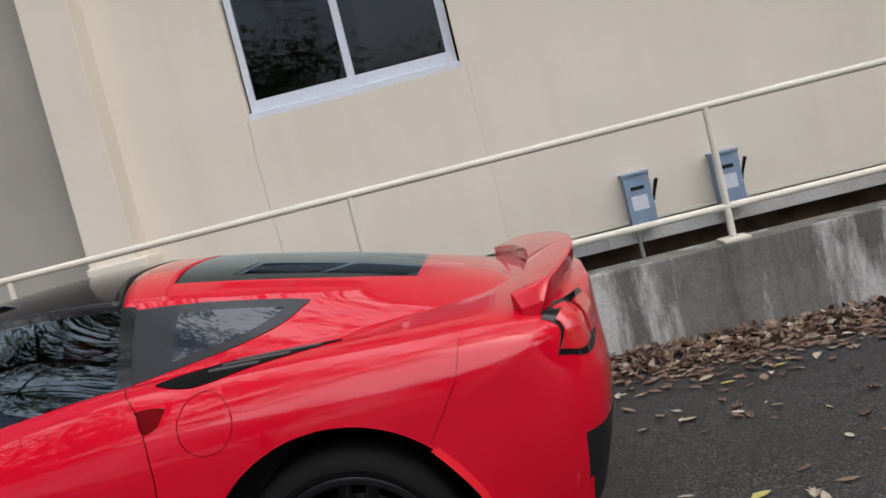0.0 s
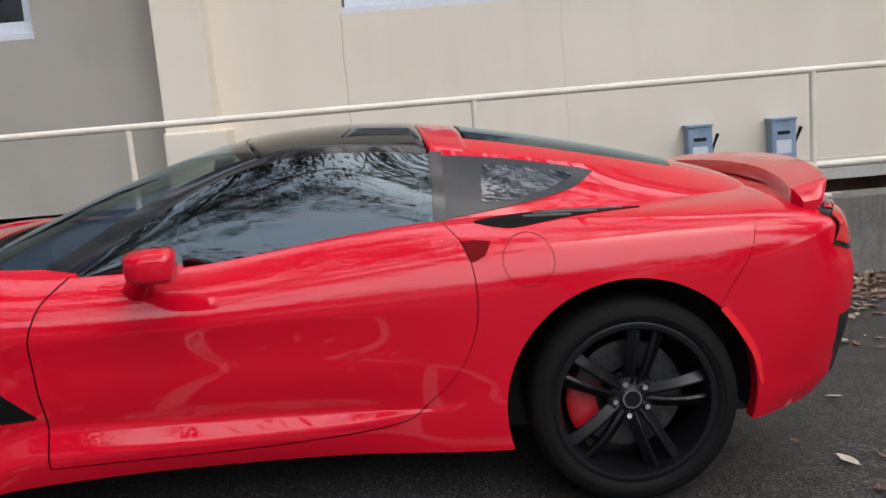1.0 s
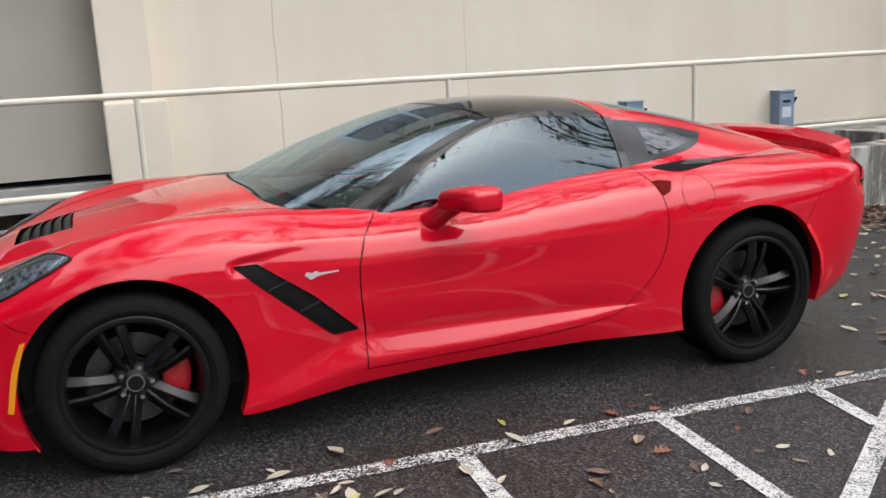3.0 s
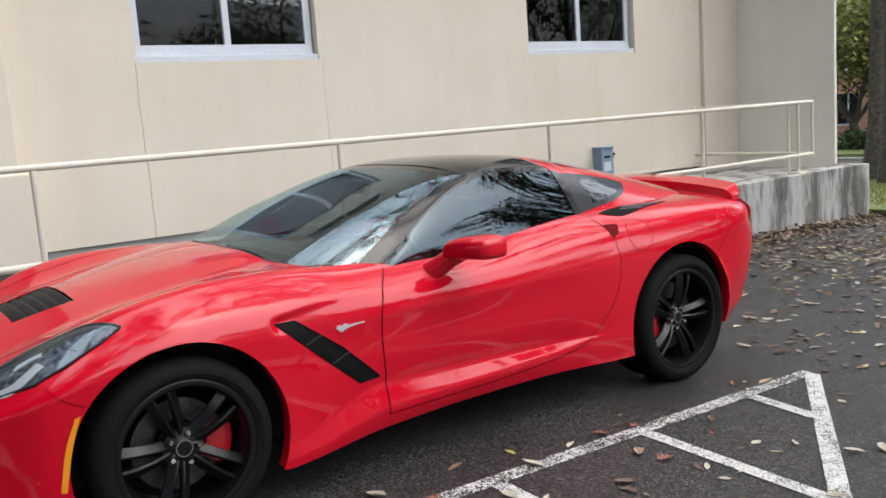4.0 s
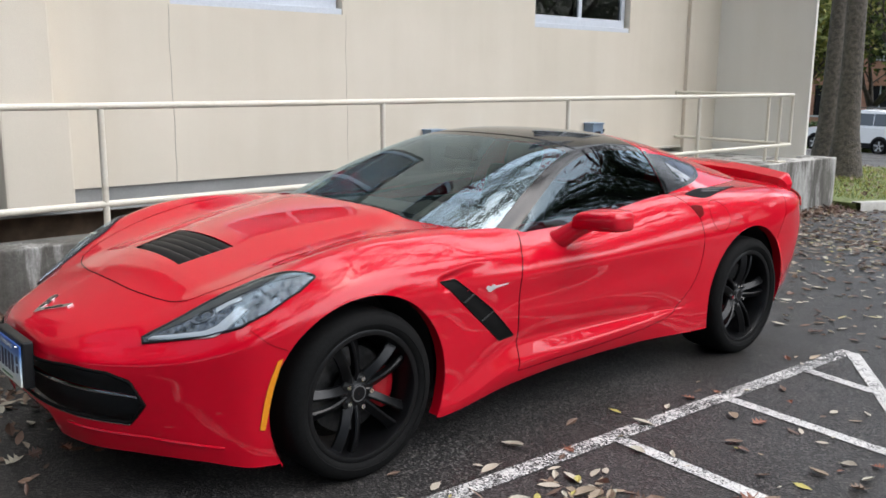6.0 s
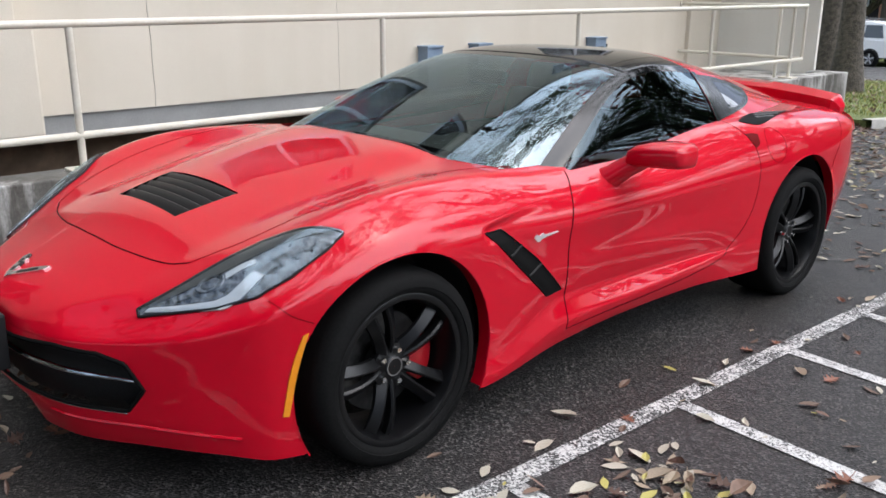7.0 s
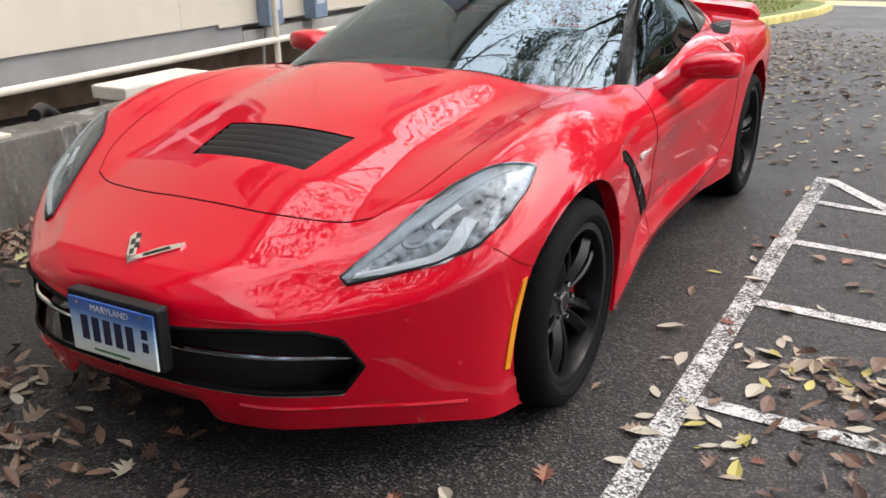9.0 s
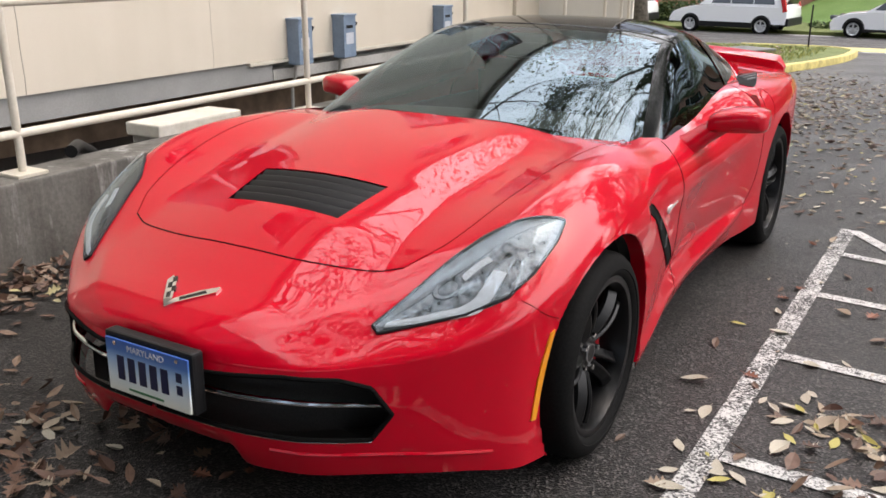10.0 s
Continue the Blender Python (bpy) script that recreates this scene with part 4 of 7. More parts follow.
for side in (0, 1):
    fix = mirror_rows if side else (lambda r: r)
    sheet("a_pillar", fix(run_on(cabin_patch(0.0, U_TOP + 0.012, 0.955, 1.06, 26, 4, 0.002), 2)), PILLAR_BLACK, CAR, "", False, 0, bool(side))
    sheet("roof_rail", fix(cabin_patch(U_TOP + 0.012, U_HOOP0 - 0.004, 1.0, 1.06, 20, 3, 0.001)), GLOSS_BLACK, CAR, "", False, 0, bool(side))
    sheet("side_window", fix(cabin_patch(0.02, U_HOOP0 + 0.0005, 1.06, 2.0, 34, NB)), TINTED, CAR, "dark tinted side window reflecting trees", False, 0, bool(side))
    sheet("b_pillar", fix(cabin_patch(U_HOOP0 - 0.001, U_HOOP0 + 0.014, 1.04, 2.0, 4, NB, 0.0045)), PILLAR_BLACK, CAR, "", False, 0, bool(side))
    sheet("sail_panel", fix(run_off(cabin_patch(U_HOOP0 + 0.001, 1.0, 1.0, 2.0, 34, NB))), PAINT, CAR, "", False, 0, bool(side))
    sheet("hatch_rail", fix(run_off(cabin_patch(U_HOOP1, 1.0, 0.80, 1.0, 30, 4))), PAINT, CAR, "", False, 0, bool(side))


# ---- wheels ----
def build_wheel(hub_x, hub_z, y_face, radius, width, rim, turn, right):
    m = pose(hub_x, y_face, hub_z, 0, 0, 0)
    if right:
        m = pose(hub_x, -y_face, hub_z, 0, 0, 180)
    # in its own axes the wheel looks towards -y
    bm = bmesh.new()
    add_lathe(bm, [(rim + 0.010, 0.012), (rim + 0.012, 0.004), (rim + 0.004, 0.0), (rim - 0.010, 0.004), (rim - 0.018, 0.022), (rim - 0.022, 0.06), (rim - 0.036, 0.11), (rim - 0.03, width - 0.03), (rim + 0.008, width)], 72)
    w = part("wheel", bm, WHEEL_BLACK, CAR, "black ten-spoke alloy wheel", True, 50)
    w.matrix_basis = m
    bm = bmesh.new()
    s_ = radius - rim
    add_lathe(bm, [(rim + 0.002, 0.018), (rim + 0.010, 0.004), (rim + 0.3 * s_, -0.008), (rim + 0.38 * s_, -0.0085), (rim + 0.40 * s_, -0.012), (rim + 0.62 * s_, -0.010), (rim + 0.8 * s_, 0.0), (rim + 0.93 * s_, 0.014), (radius - 0.001, 0.034),
                   (radius, 0.05), (radius, width - 0.05), (radius - 0.004, width - 0.02), (rim + 0.6 * s_, width + 0.01), (rim, width)], 80)
    part("tyre", bm, RUBBER, w, "black low-profile tyre", True, 60)
    for k in range(5):
        ang = turn + k * math.tau / 5
        for sd in (-1, 1):
            sp = bmesh.new()
            rings = []
            for q in np.linspace(0, 1, 9):
                r = 0.045 + (rim - 0.055) * q
                half = 0.019 + 0.003 * q - 0.004 * math.sin(math.pi * q)
                depth = 0.030 + 0.024 * (1 - q) ** 2 - 0.012 * math.sin(math.pi * q)
                mid_a = sd * (0.020 + 0.022 * q)
                lo_y = depth + 0.038 - 0.01 * q
                ridge = -sd * 0.55 * half          # the crest runs along the inner side of each pair
                ring = [(mid_a - half, lo_y), (mid_a - half, depth + (0.006 if sd > 0 else 0.020)), (mid_a + ridge - 0.002, depth), (mid_a + ridge + 0.002, depth), (mid_a + half, depth + (0.020 if sd > 0 else 0.006)), (mid_a + half, lo_y)]
                rings.append([sp.verts.new((r * math.cos(ang) - t_ * math.sin(ang), y_, r * math.sin(ang) + t_ * math.cos(ang))) for t_, y_ in ring])
            for a, b in zip(rings, rings[1:]):
                for i in range(6):
                    sp.faces.new((a[i], a[(i + 1) % 6], b[(i + 1) % 6], b[i]))
            sp.faces.new(rings[0]), sp.faces.new(rings[-1][::-1])
            part("spoke", sp, WHEEL_BLACK, w, "", True, 22)
        nut = bmesh.new()
        na = ang + math.tau / 10
        add_tube(nut, [(0.056 * math.cos(na), 0.065, 0.056 * math.sin(na)), (0.056 * math.cos(na), 0.040, 0.056 * math.sin(na))], 0.0095, 6)
        part("lug_nut", nut, CHROME, w, "bright steel lug nut")
    bm = bmesh.new()
    add_lathe(bm, [(0.001, 0.045), (0.028, 0.045), (0.033, 0.050), (0.036, 0.052), (0.075, 0.058), (0.082, 0.07), (0.082, 0.10)], 40)
    part("hub", bm, WHEEL_BLACK, w, "", True)
    bm = bmesh.new()
    add_lathe(bm, [(0.027, 0.0438), (0.031, 0.0438), (0.032, 0.048)], 40)
    part("cap_ring", bm, CAP_GREY, w, "thin grey ring round the hub cap", True)
    bm = bmesh.new()
    add_lathe(bm, [(0.09, 0.115), (rim - 0.075, 0.115), (rim - 0.075, 0.145), (0.09, 0.145)], 56)
    part("brake_disc", bm, DISC, w, "steel brake disc", True)
    bm = bmesh.new()
    c_ang = math.pi if not right else 0.0
    c_ang += 0.12 if hub_x > 1 else math.pi - 0.12
    if right:
        c_ang = math.pi - c_ang
    prof = [(rim - 0.145, 0.092), (rim - 0.115, 0.082), (rim - 0.065, 0.082), (rim - 0.048, 0.092), (rim - 0.048, 0.165), (rim - 0.145, 0.165)]
    rings = []
    for q in np.linspace(-0.5, 0.5, 11):
        e = 1 - 0.12 * (abs(q) > 0.45)
        rings.append([bm.verts.new((math.cos(c_ang + q) * (r * e), y_, math.sin(c_ang + q) * (r * e))) for r, y_ in prof])
    for a, b in zip(rings, rings[1:]):
        for i in range(len(prof)):
            bm.faces.new((a[i], a[(i + 1) % len(prof)], b[(i + 1) % len(prof)], b[i]))
    bm.faces.new(rings[0]), bm.faces.new(rings[-1][::-1])
    part("caliper", bm, CALIPER, w, "red brake caliper", True)
    return w


for right in (False, True):
    build_wheel(FRONT_HUB[0], FRONT_HUB[1], -0.938, 0.327, 0.235, 0.243, math.radians(109), right)
    build_wheel(REAR_HUB[0], REAR_HUB[1], -0.918, 0.340, 0.275, 0.256, math.radians(78), right)

# wheel wells, underbody and cabin tub close the shell from inside
for sd in (-1, 1):
    for cx, cz, r in ((0.005, 0.325, 0.40), (2.712, 0.343, 0.42)):
        bm = bmesh.new()
        rows = []
        for a in np.linspace(-0.2, math.pi + 0.22, 25):
            rows.append([bm.verts.new((cx + r * math.cos(a), sd * y_, cz + r * math.sin(a))) for y_ in (0.85, 0.60)])
        for a, b in zip(rows, rows[1:]):
            bm.faces.new((a[0], a[1], b[1], b[0]))
        bm.faces.new([q[1] for q in rows])
        part("wheel_well", bm, DARK, CAR, "", True)
bm = bmesh.new()
add_box(bm, -0.70, 3.3, -0.56, 0.56, 0.16, 0.26)
add_box(bm, 0.42, 2.26, -0.80, 0.80, 0.19, 0.26)
part("underbody", bm, DARK, CAR)
# lips of the wheel arches
for sd in (-1, 1):
    for cx, cz, r, a0, a1 in ((0.005, 0.325, 0.388, -0.42, math.pi + 0.52), (2.712, 0.343, 0.408, -0.235, math.pi + 0.33)):
        bm = bmesh.new()
        rows = []
        for a in np.linspace(a0, a1, 60):
            x, z = cx + r * math.cos(a), cz + r * math.sin(a)
            hit = SHELL_TREE.ray_cast(Vector((x + 0.006 * math.cos(a), -2, z + 0.006 * math.sin(a))), Vector((0, 1, 0)))
            y = hit[0].y if hit[0] else -0.9
            rows.append([bm.verts.new((x + o * math.cos(a), -sd * (y + d), z + o * math.sin(a))) for o, d in ((0.004, 0.0015), (-0.001, 0.004), (-0.002, 0.05), (0.02, 0.055))])
        for a, b in zip(rows, rows[1:]):
            for i in range(3):
                bm.faces.new((a[i], a[i + 1], b[i + 1], b[i]))
        part("arch_lip", bm, PAINT, CAR, "", True, 60)


# ---- things set into or on the shell ----
def cabin_tree():
    rows = cabin_patch(0.0, 1.0, 0.0, 2.0, 90, 40)
    n = len(rows[0])
    return BVHTree.FromPolygons([tuple(p) for r in rows for p in r], [(i * n + j, (i + 1) * n + j, (i + 1) * n + j + 1, i * n + j + 1) for i in range(90) for j in range(n - 1)])


CAB_TREE = cabin_tree()


def drape(view, a, b, lift=0.0, tree=None):
    """The place on the left shell under a flat point of a view, lifted off it along the normal; and that normal."""
    o, d = {"side": ((a, -3, b), (0, 1, 0)), "top": ((a, b, 3), (0, 0, -1)), "front": ((-3, a, b), (1, 0, 0)), "rear": ((6, a, b), (-1, 0, 0))}[view]
    hit, n, _, _ = (tree or SHELL_TREE).ray_cast(Vector(o), Vector(d))
    if hit is None:
        return None, None
    if n.dot(Vector(d)) > 0:
        n = -n
    return hit + n * lift, n


def along(pts, n, smooth=True):
    """Evenly spread points on a line through a few knots."""
    pts = np.array(pts, float)
    t = np.concatenate([[0], np.cumsum(np.hypot(*np.diff(pts, axis=0).T))])
    q = np.linspace(0, t[-1], n)
    if smooth and len(pts) > 2:
        return np.stack([pchip(t, pts[:, 0])(q), pchip(t, pts[:, 1])(q)], 1)
    return np.stack([np.interp(q, t, pts[:, 0]), np.interp(q, t, pts[:, 1])], 1)


def patch(name, view, edge_a, edge_b, mat, parent, label="", lift=0.002, depth=0.006, ns=28, nt=10, tree=None, smooth=True, sides=(0, 1), crown=0.0):
    """A skin between two flat edges, laid on the shell, with a skirt round it; on both sides of the car."""
    ea, eb = along(edge_a, ns, smooth), along(edge_b, ns, smooth)
    grid, last = [], None
    for i in range(ns):
        row = []
        for j in range(nt):
            w = j / (nt - 1)
            q = ea[i] * (1 - w) + eb[i] * w
            k = crown * math.sin(math.pi * w)
            p, n = drape(view, q[0], q[1], lift + k, tree)
            if p is None:
                p, n = last
            last = (p, n)
            row.append((p, n))
        grid.append(row)
    made = []
    for sd in sides:
        m = Matrix.Diagonal((1, -1, 1, 1)) if sd else Matrix.Identity(4)
        verts = [m @ p for r in grid for p, n in r]
        faces = [(i * nt + j, (i + 1) * nt + j, (i + 1) * nt + j + 1, i * nt + j + 1) for i in range(ns - 1) for j in range(nt - 1)]
        ring = [i * nt for i in range(ns)] + [(ns - 1) * nt + j for j in range(1, nt)] + [i * nt + nt - 1 for i in range(ns - 2, -1, -1)] + [j for j in range(nt - 2, 0, -1)]
        base = len(verts)
        flatg = [g for r in grid for g in r]
        verts += [m @ (flatg[k][0] - flatg[k][1] * depth) for k in ring]
        for k in range(len(ring)):
            k2 = (k + 1) % len(ring)
            faces.append((ring[k], ring[k2], base + k2, base + k))
        bm = bmesh.new()
        vs = [bm.verts.new(v) for v in verts]
        for f in faces:
            try:
                bm.faces.new([vs[i] for i in f])
            except ValueError:
                pass
        bmesh.ops.remove_doubles(bm, verts=bm.verts, dist=2e-4)
        made.append(part(name, bm, mat, parent, label, True, 40))
    return made


def seam(name, view, pts, mat, parent, width=0.005, n=60, lift=0.0012, tree=None, smooth=True, sides=(0, 1), label="", close=False):
    """A narrow ribbon on the shell along a flat line: a shut line or an edge."""
    q = along(pts, n, smooth)
    line = [drape(view, a, b, lift, tree) for a, b in q]
    line = [l for l in line if l[0] is not None]
    made = []
    for sd in sides:
        m = Matrix.Diagonal((1, -1, 1, 1)) if sd else Matrix.Identity(4)
        bm = bmesh.new()
        prev = None
        for i, (p, nn) in enumerate(line):
            d = (line[min(i + 1, len(line) - 1)][0] - line[max(i - 1, 0)][0]).normalized()
            s_ = d.cross(nn).normalized() * width / 2
            cur = [bm.verts.new(m @ (p + s_ - nn * 0.004)), bm.verts.new(m @ (p + s_ * 0.8)), bm.verts.new(m @ (p - s_ * 0.8)), bm.verts.new(m @ (p - s_ - nn * 0.004))]
            if prev:
                for k in range(3):
                    bm.faces.new((prev[k], prev[k + 1], cur[k + 1], cur[k]))
            prev = cur
        made.append(part(name, bm, mat, parent, label, True, 60))
    return made


def rim_tube(name, view, pts, mat, parent, r, lift=0.0, n=90, closed=True, sides=(0, 1), label=""):
    q = along(pts + ([pts[0]] if closed else []), n, False)
    line = [drape(view, a, b, lift)[0] for a, b in q]
    line = [l for l in line if l is not None]
    for sd in sides:
        bm = tube_bm([(p.x, -p.y if sd else p.y, p.z) for p in line], r, 8)
        part(name, bm, mat, parent, label, True)


SHUT = plain("shut_line", (0.02, 0.001, 0.002), 0.6)
SHUT_FINE = plain("fine_shut_line", (0.16, 0.0015, 0.003), 0.6)
LAMP_GREY = grainy("lamp_reflector", (0.010, 0.012, 0.014), (0.20, 0.21, 0.225), 46, 0.25, 0.4, 0.6, 0.010)
LENS = car_glass("lamp_lens_gloss", (0.90, 0.93, 0.95), 0.075)
for shut in (SHUT, SHUT_FINE):
    shut.node_tree.nodes["Principled BSDF"].inputs["Specular IOR Level"].default_value = 0.03
BADGE = plain("badge_silver", (0.80, 0.80, 0.80), 0.3, 0.55)
LAMP_WHITE = plain("lamp_light_guide", (0.46, 0.475, 0.49), 0.3)
VENT_BLACK = plain("vent_black", (0.005, 0.005, 0.005), 0.6)
VENT_BLACK.node_tree.nodes["Principled BSDF"].inputs["Specular IOR Level"].default_value = 0.06
MESH_BLACK = grainy("grille_mesh", (0.006, 0.006, 0.006), (0.02, 0.02, 0.02), 260, 0.6, 0, 0.5, 0.002)

# headlamps
IN_EDGE = [(-0.677, -0.545), (-0.592, -0.582), (-0.451, -0.634), (-0.335, -0.684), (-0.252, -0.752), (-0.200, -0.806), (-0.176, -0.832)]
OUT_EDGE = [(-0.684, -0.566), (-0.621, -0.640), (-0.532, -0.740), (-0.443, -0.816), (-0.349, -0.846), (-0.235, -0.858), (-0.164, -0.850)]


def lerp_edge(a, b, w):
    return [(p[0] * (1 - w) + q[0] * w, p[1] * (1 - w) + q[1] * w) for p, q in zip(along(a, 12), along(b, 12))]


lamps = patch("headlight", "top", IN_EDGE, OUT_EDGE, LAMP_GREY, CAR, "long swept headlight with clear lens", 0.001, 0.02, 40, 14)
HOOK_OUT = [(-0.668, -0.572), (-0.597, -0.667), (-0.548, -0.727), (-0.508, -0.768), (-0.470, -0.782), (-0.402, -0.790)]
HOOK_IN = [(-0.652, -0.576), (-0.602, -0.638), (-0.560, -0.685), (-0.524, -0.724), (-0.492, -0.744), (-0.418, -0.757)]
for k, lamp in enumerate(lamps):
    sd = (k,)
    patch("upper_panel", "top", lerp_edge(IN_EDGE, OUT_EDGE, 0.02)[1:11], lerp_edge(IN_EDGE, OUT_EDGE, 0.34)[1:11], SMOKED, lamp, "dark upper panel of the headlight", 0.003, 0.004, 30, 6, sides=sd)
    patch("light_guide", "top", HOOK_IN, HOOK_OUT, LAMP_WHITE, lamp, "white hooked light guide", 0.005, 0.005, 30, 6, sides=sd, crown=0.002)
    patch("light_guide", "top", [(-0.470, -0.690), (-0.430, -0.708), (-0.395, -0.728)], [(-0.478, -0.705), (-0.436, -0.724), (-0.400, -0.745)], LAMP_WHITE, lamp, "pale inner reflector edge", 0.004, 0.004, 14, 5, sides=sd)
    rim = IN_EDGE + OUT_EDGE[::-1]
    rim_tube("rim", "top", rim, TRIM_BLACK, lamp, 0.0048, 0.003, 120, True, sd, "black edge of the headlight")
    c, n = drape("top", -0.512, -0.672, 0.002)
    bm = bmesh.new()
    add_lathe(bm, [(0.001, 0.004), (0.018, 0.003), (0.026, -0.002), (0.030, 0.002), (0.037, 0.003), (0.042, -0.004)], 36, "z")
    bmesh.ops.scale(bm, vec=(1.15, 0.72, 0.7), verts=bm.verts)
    bmesh.ops.rotate(bm, cent=(0, 0, 0), matrix=Matrix.Rotation(math.radians(38), 3, "Z"), verts=bm.verts)
    rot = n.to_track_quat("Z", "Y").to_matrix().to_4x4()
    bmesh.ops.transform(bm, matrix=Matrix.Translation(c) @ rot, verts=bm.verts)
    if k:
        bmesh.ops.transform(bm, matrix=Matrix.Diagonal((1, -1, 1, 1)), verts=bm.verts)
    part("projector", bm, LAMP_GREY, lamp, "round projector lamp", True)
    patch("lens", "top", lerp_edge(IN_EDGE, OUT_EDGE, 0.01), lerp_edge(IN_EDGE, OUT_EDGE, 0.99), LENS, lamp, "clear glossy lens", 0.010, 0.010, 40, 14, sides=sd, crown=0.004)

# grille
bm = bmesh.new()
rows = []
for y in np.linspace(-0.64, 0.64, 41):
    x = -0.86 + 0.42 * (abs(y) / 0.64) ** 2.6
    rows.append([bm.verts.new((x, y, z)) for z in np.linspace(0.26, 0.50, 7)])
for a, b in zip(rows, rows[1:]):
    for i in range(6):
        bm.faces.new((a[i], a[i + 1], b[i + 1], b[i]))
grille = part("grille", bm, MESH_BLACK, CAR, "black mesh grille with a chrome bar", True)
for z0, mat, r, lab in ((0.402, CHROME, 0.0085, "chrome grille bar"),):
    ys = np.linspace(-0.605, 0.605, 49)
    pts = []
    for y in ys:
        p, n = drape("front", -abs(y), 0.40)
        e = (abs(y) / 0.6)
        pts.append((p.x + 0.022, y, z0 - 0.012 * e ** 2 - (0.012 * e ** 8)))
    part("grille_bar", tube_bm(pts, [r * (1 - 0.6 * (abs(y) / 0.605) ** 6) for y in ys], 8), mat, grille, lab, True)
rim_tube("grille_surround", "front", GRILLE[:1] + GRILLE[1:], VENT_BLACK, CAR, 0.0065, 0.001, 120, False, (0, 1))
rim_tube("grille_lip", "front", [(0.0, 0.311), (-0.24, 0.307), (-0.47, 0.295), (-0.585, 0.287)], CHROME, grille, 0.0032, 0.002, 50, False, (0, 1), "thin bright lower lip")

# added bead that catches light in place of the bumper's lit crease
rim_tube("crease_bead", "front", [(-0.36, 0.262), (-0.52, 0.250), (-0.625, 0.243), (-0.74, 0.230), (-0.82, 0.216)], PAINT, CAR, 0.007, -0.002, 50, False, (0, 1), "red bead added for the bumper crease highlight")

# number plate on its black holder
holder = part("plate_holder", box_bm(-0.985, -0.945, -0.196, 0.130, 0.338, 0.512, 0.008), TRIM_BLACK, CAR, "black plastic plate holder")
holder.matrix_basis = pose(0.008, -0.006, 0.014)
PLATE_MAT, pnt, pbs = node_mat("plate_blue_to_white")
ptc = pnt.nodes.new("ShaderNodeTexCoord")
psep = pnt.nodes.new("ShaderNodeSeparateXYZ")
pnt.links.new(ptc.outputs["Object"], psep.inputs["Vector"])
pmap = pnt.nodes.new("ShaderNodeMapRange")
pmap.inputs["From Min"].default_value, pmap.inputs["From Max"].default_value = 0.345, 0.497
pnt.links.new(psep.outputs["Z"], pmap.inputs["Value"])
pr = ramp_node(pnt, pmap.outputs["Result"], [(0.0, (0.80, 0.80, 0.70)), (0.30, (0.72, 0.80, 0.84)), (0.62, (0.36, 0.54, 0.78)), (0.8, (0.08, 0.20, 0.52)), (1.0, (0.04, 0.12, 0.42))])
pnt.links.new(pr.outputs["Color"], pbs.inputs["Base Color"])
pbs.inputs["Roughness"].default_value = 0.3
plate = part("number_plate", box_bm(-0.993, -0.986, -0.186, 0.119, 0.345, 0.497, 0.002), PLATE_MAT, holder, "blue and white number plate with dark bars")
INK = plain("dark_blue_ink", (0.01, 0.015, 0.06), 0.4)
for k in range(5):
    y = 0.065 - k * 0.041
    part("bar", box_bm(-0.9945, -0.993, y - 0.013, y + 0.013, 0.383, 0.452), INK, plate)
for z in (0.392, 0.428):
    part("bar", box_bm(-0.9945, -0.993, -0.162, -0.142, z, z + 0.026), INK, plate)
part("bar", box_bm(-0.9945, -0.993, -0.09, 0.04, 0.357, 0.363), plain("green_ink", (0.05, 0.2, 0.08), 0.4), plate)
fc = bpy.data.curves.new("state_word", "FONT")
fc.body, fc.size, fc.align_x, fc.extrude = "MARYLAND", 0.026, "CENTER", 0.0004
fo = bpy.data.objects.new("tmp_word", fc)
scene.collection.objects.link(fo)
bpy.context.view_layer.update()
me = bpy.data.meshes.new_from_object(fo.evaluated_get(bpy.context.evaluated_depsgraph_get()))
bpy.data.objects.remove(fo)
me.materials.append(WHITE_PAINT)
word = new("lettering", me)
word.parent = plate
word.matrix_basis = pose(-0.9942, -0.033, 0.470, 90, 0, -90)
for y, z in ((0.08, 0.487), (-0.15, 0.487)):
    bm = tube_bm([(-0.993, y, z), (-0.997, y, z)], 0.006, 10)
    part("screw", bm, CHROME, plate)

# badges
bm = bmesh.new()
def flag(bm, pts, t=0.006):
    lo = [drape("top", x, -abs(y) if y else -1e-4, 0.001)[0] for x, y in pts]
    lo = [Vector((p.x, math.copysign(abs(p.y), y) if y else 0.0, p.z)) for p, (x, y) in zip(lo, pts)]
    n = Vector((-0.45, 0, 0.9)).normalized() * t
    a = [bm.verts.new(p) for p in lo]
    b = [bm.verts.new(p + n) for p in lo]
    bm.faces.new(b)
    for i in range(len(a)):
        j = (i + 1) % len(a)
        bm.faces.new((a[i], a[j], b[j], b[i]))
flag(bm, [(-0.870, 0.004), (-0.846, 0.030), (-0.778, 0.085), (-0.758, 0.082), (-0.766, 0.058), (-0.838, 0.004)])
flag(bm, [(-0.870, 0.003), (-0.848, -0.018), (-0.780, -0.100), (-0.758, -0.098), (-0.790, -0.050), (-0.838, -0.002), (-0.855, 0.006)])
badge = part("nose_badge", bm, CHROME, CAR, "chrome crossed-flags badge on the nose")
for pts in ([(-0.838, -0.022), (-0.790, -0.078), (-0.784, -0.068), (-0.830, -0.016)],):
    bm = bmesh.new()
    flag(bm, pts, 0.0068)
    part("badge_inlay", bm, GLOSS_BLACK, badge, "dark inlay of the badge")
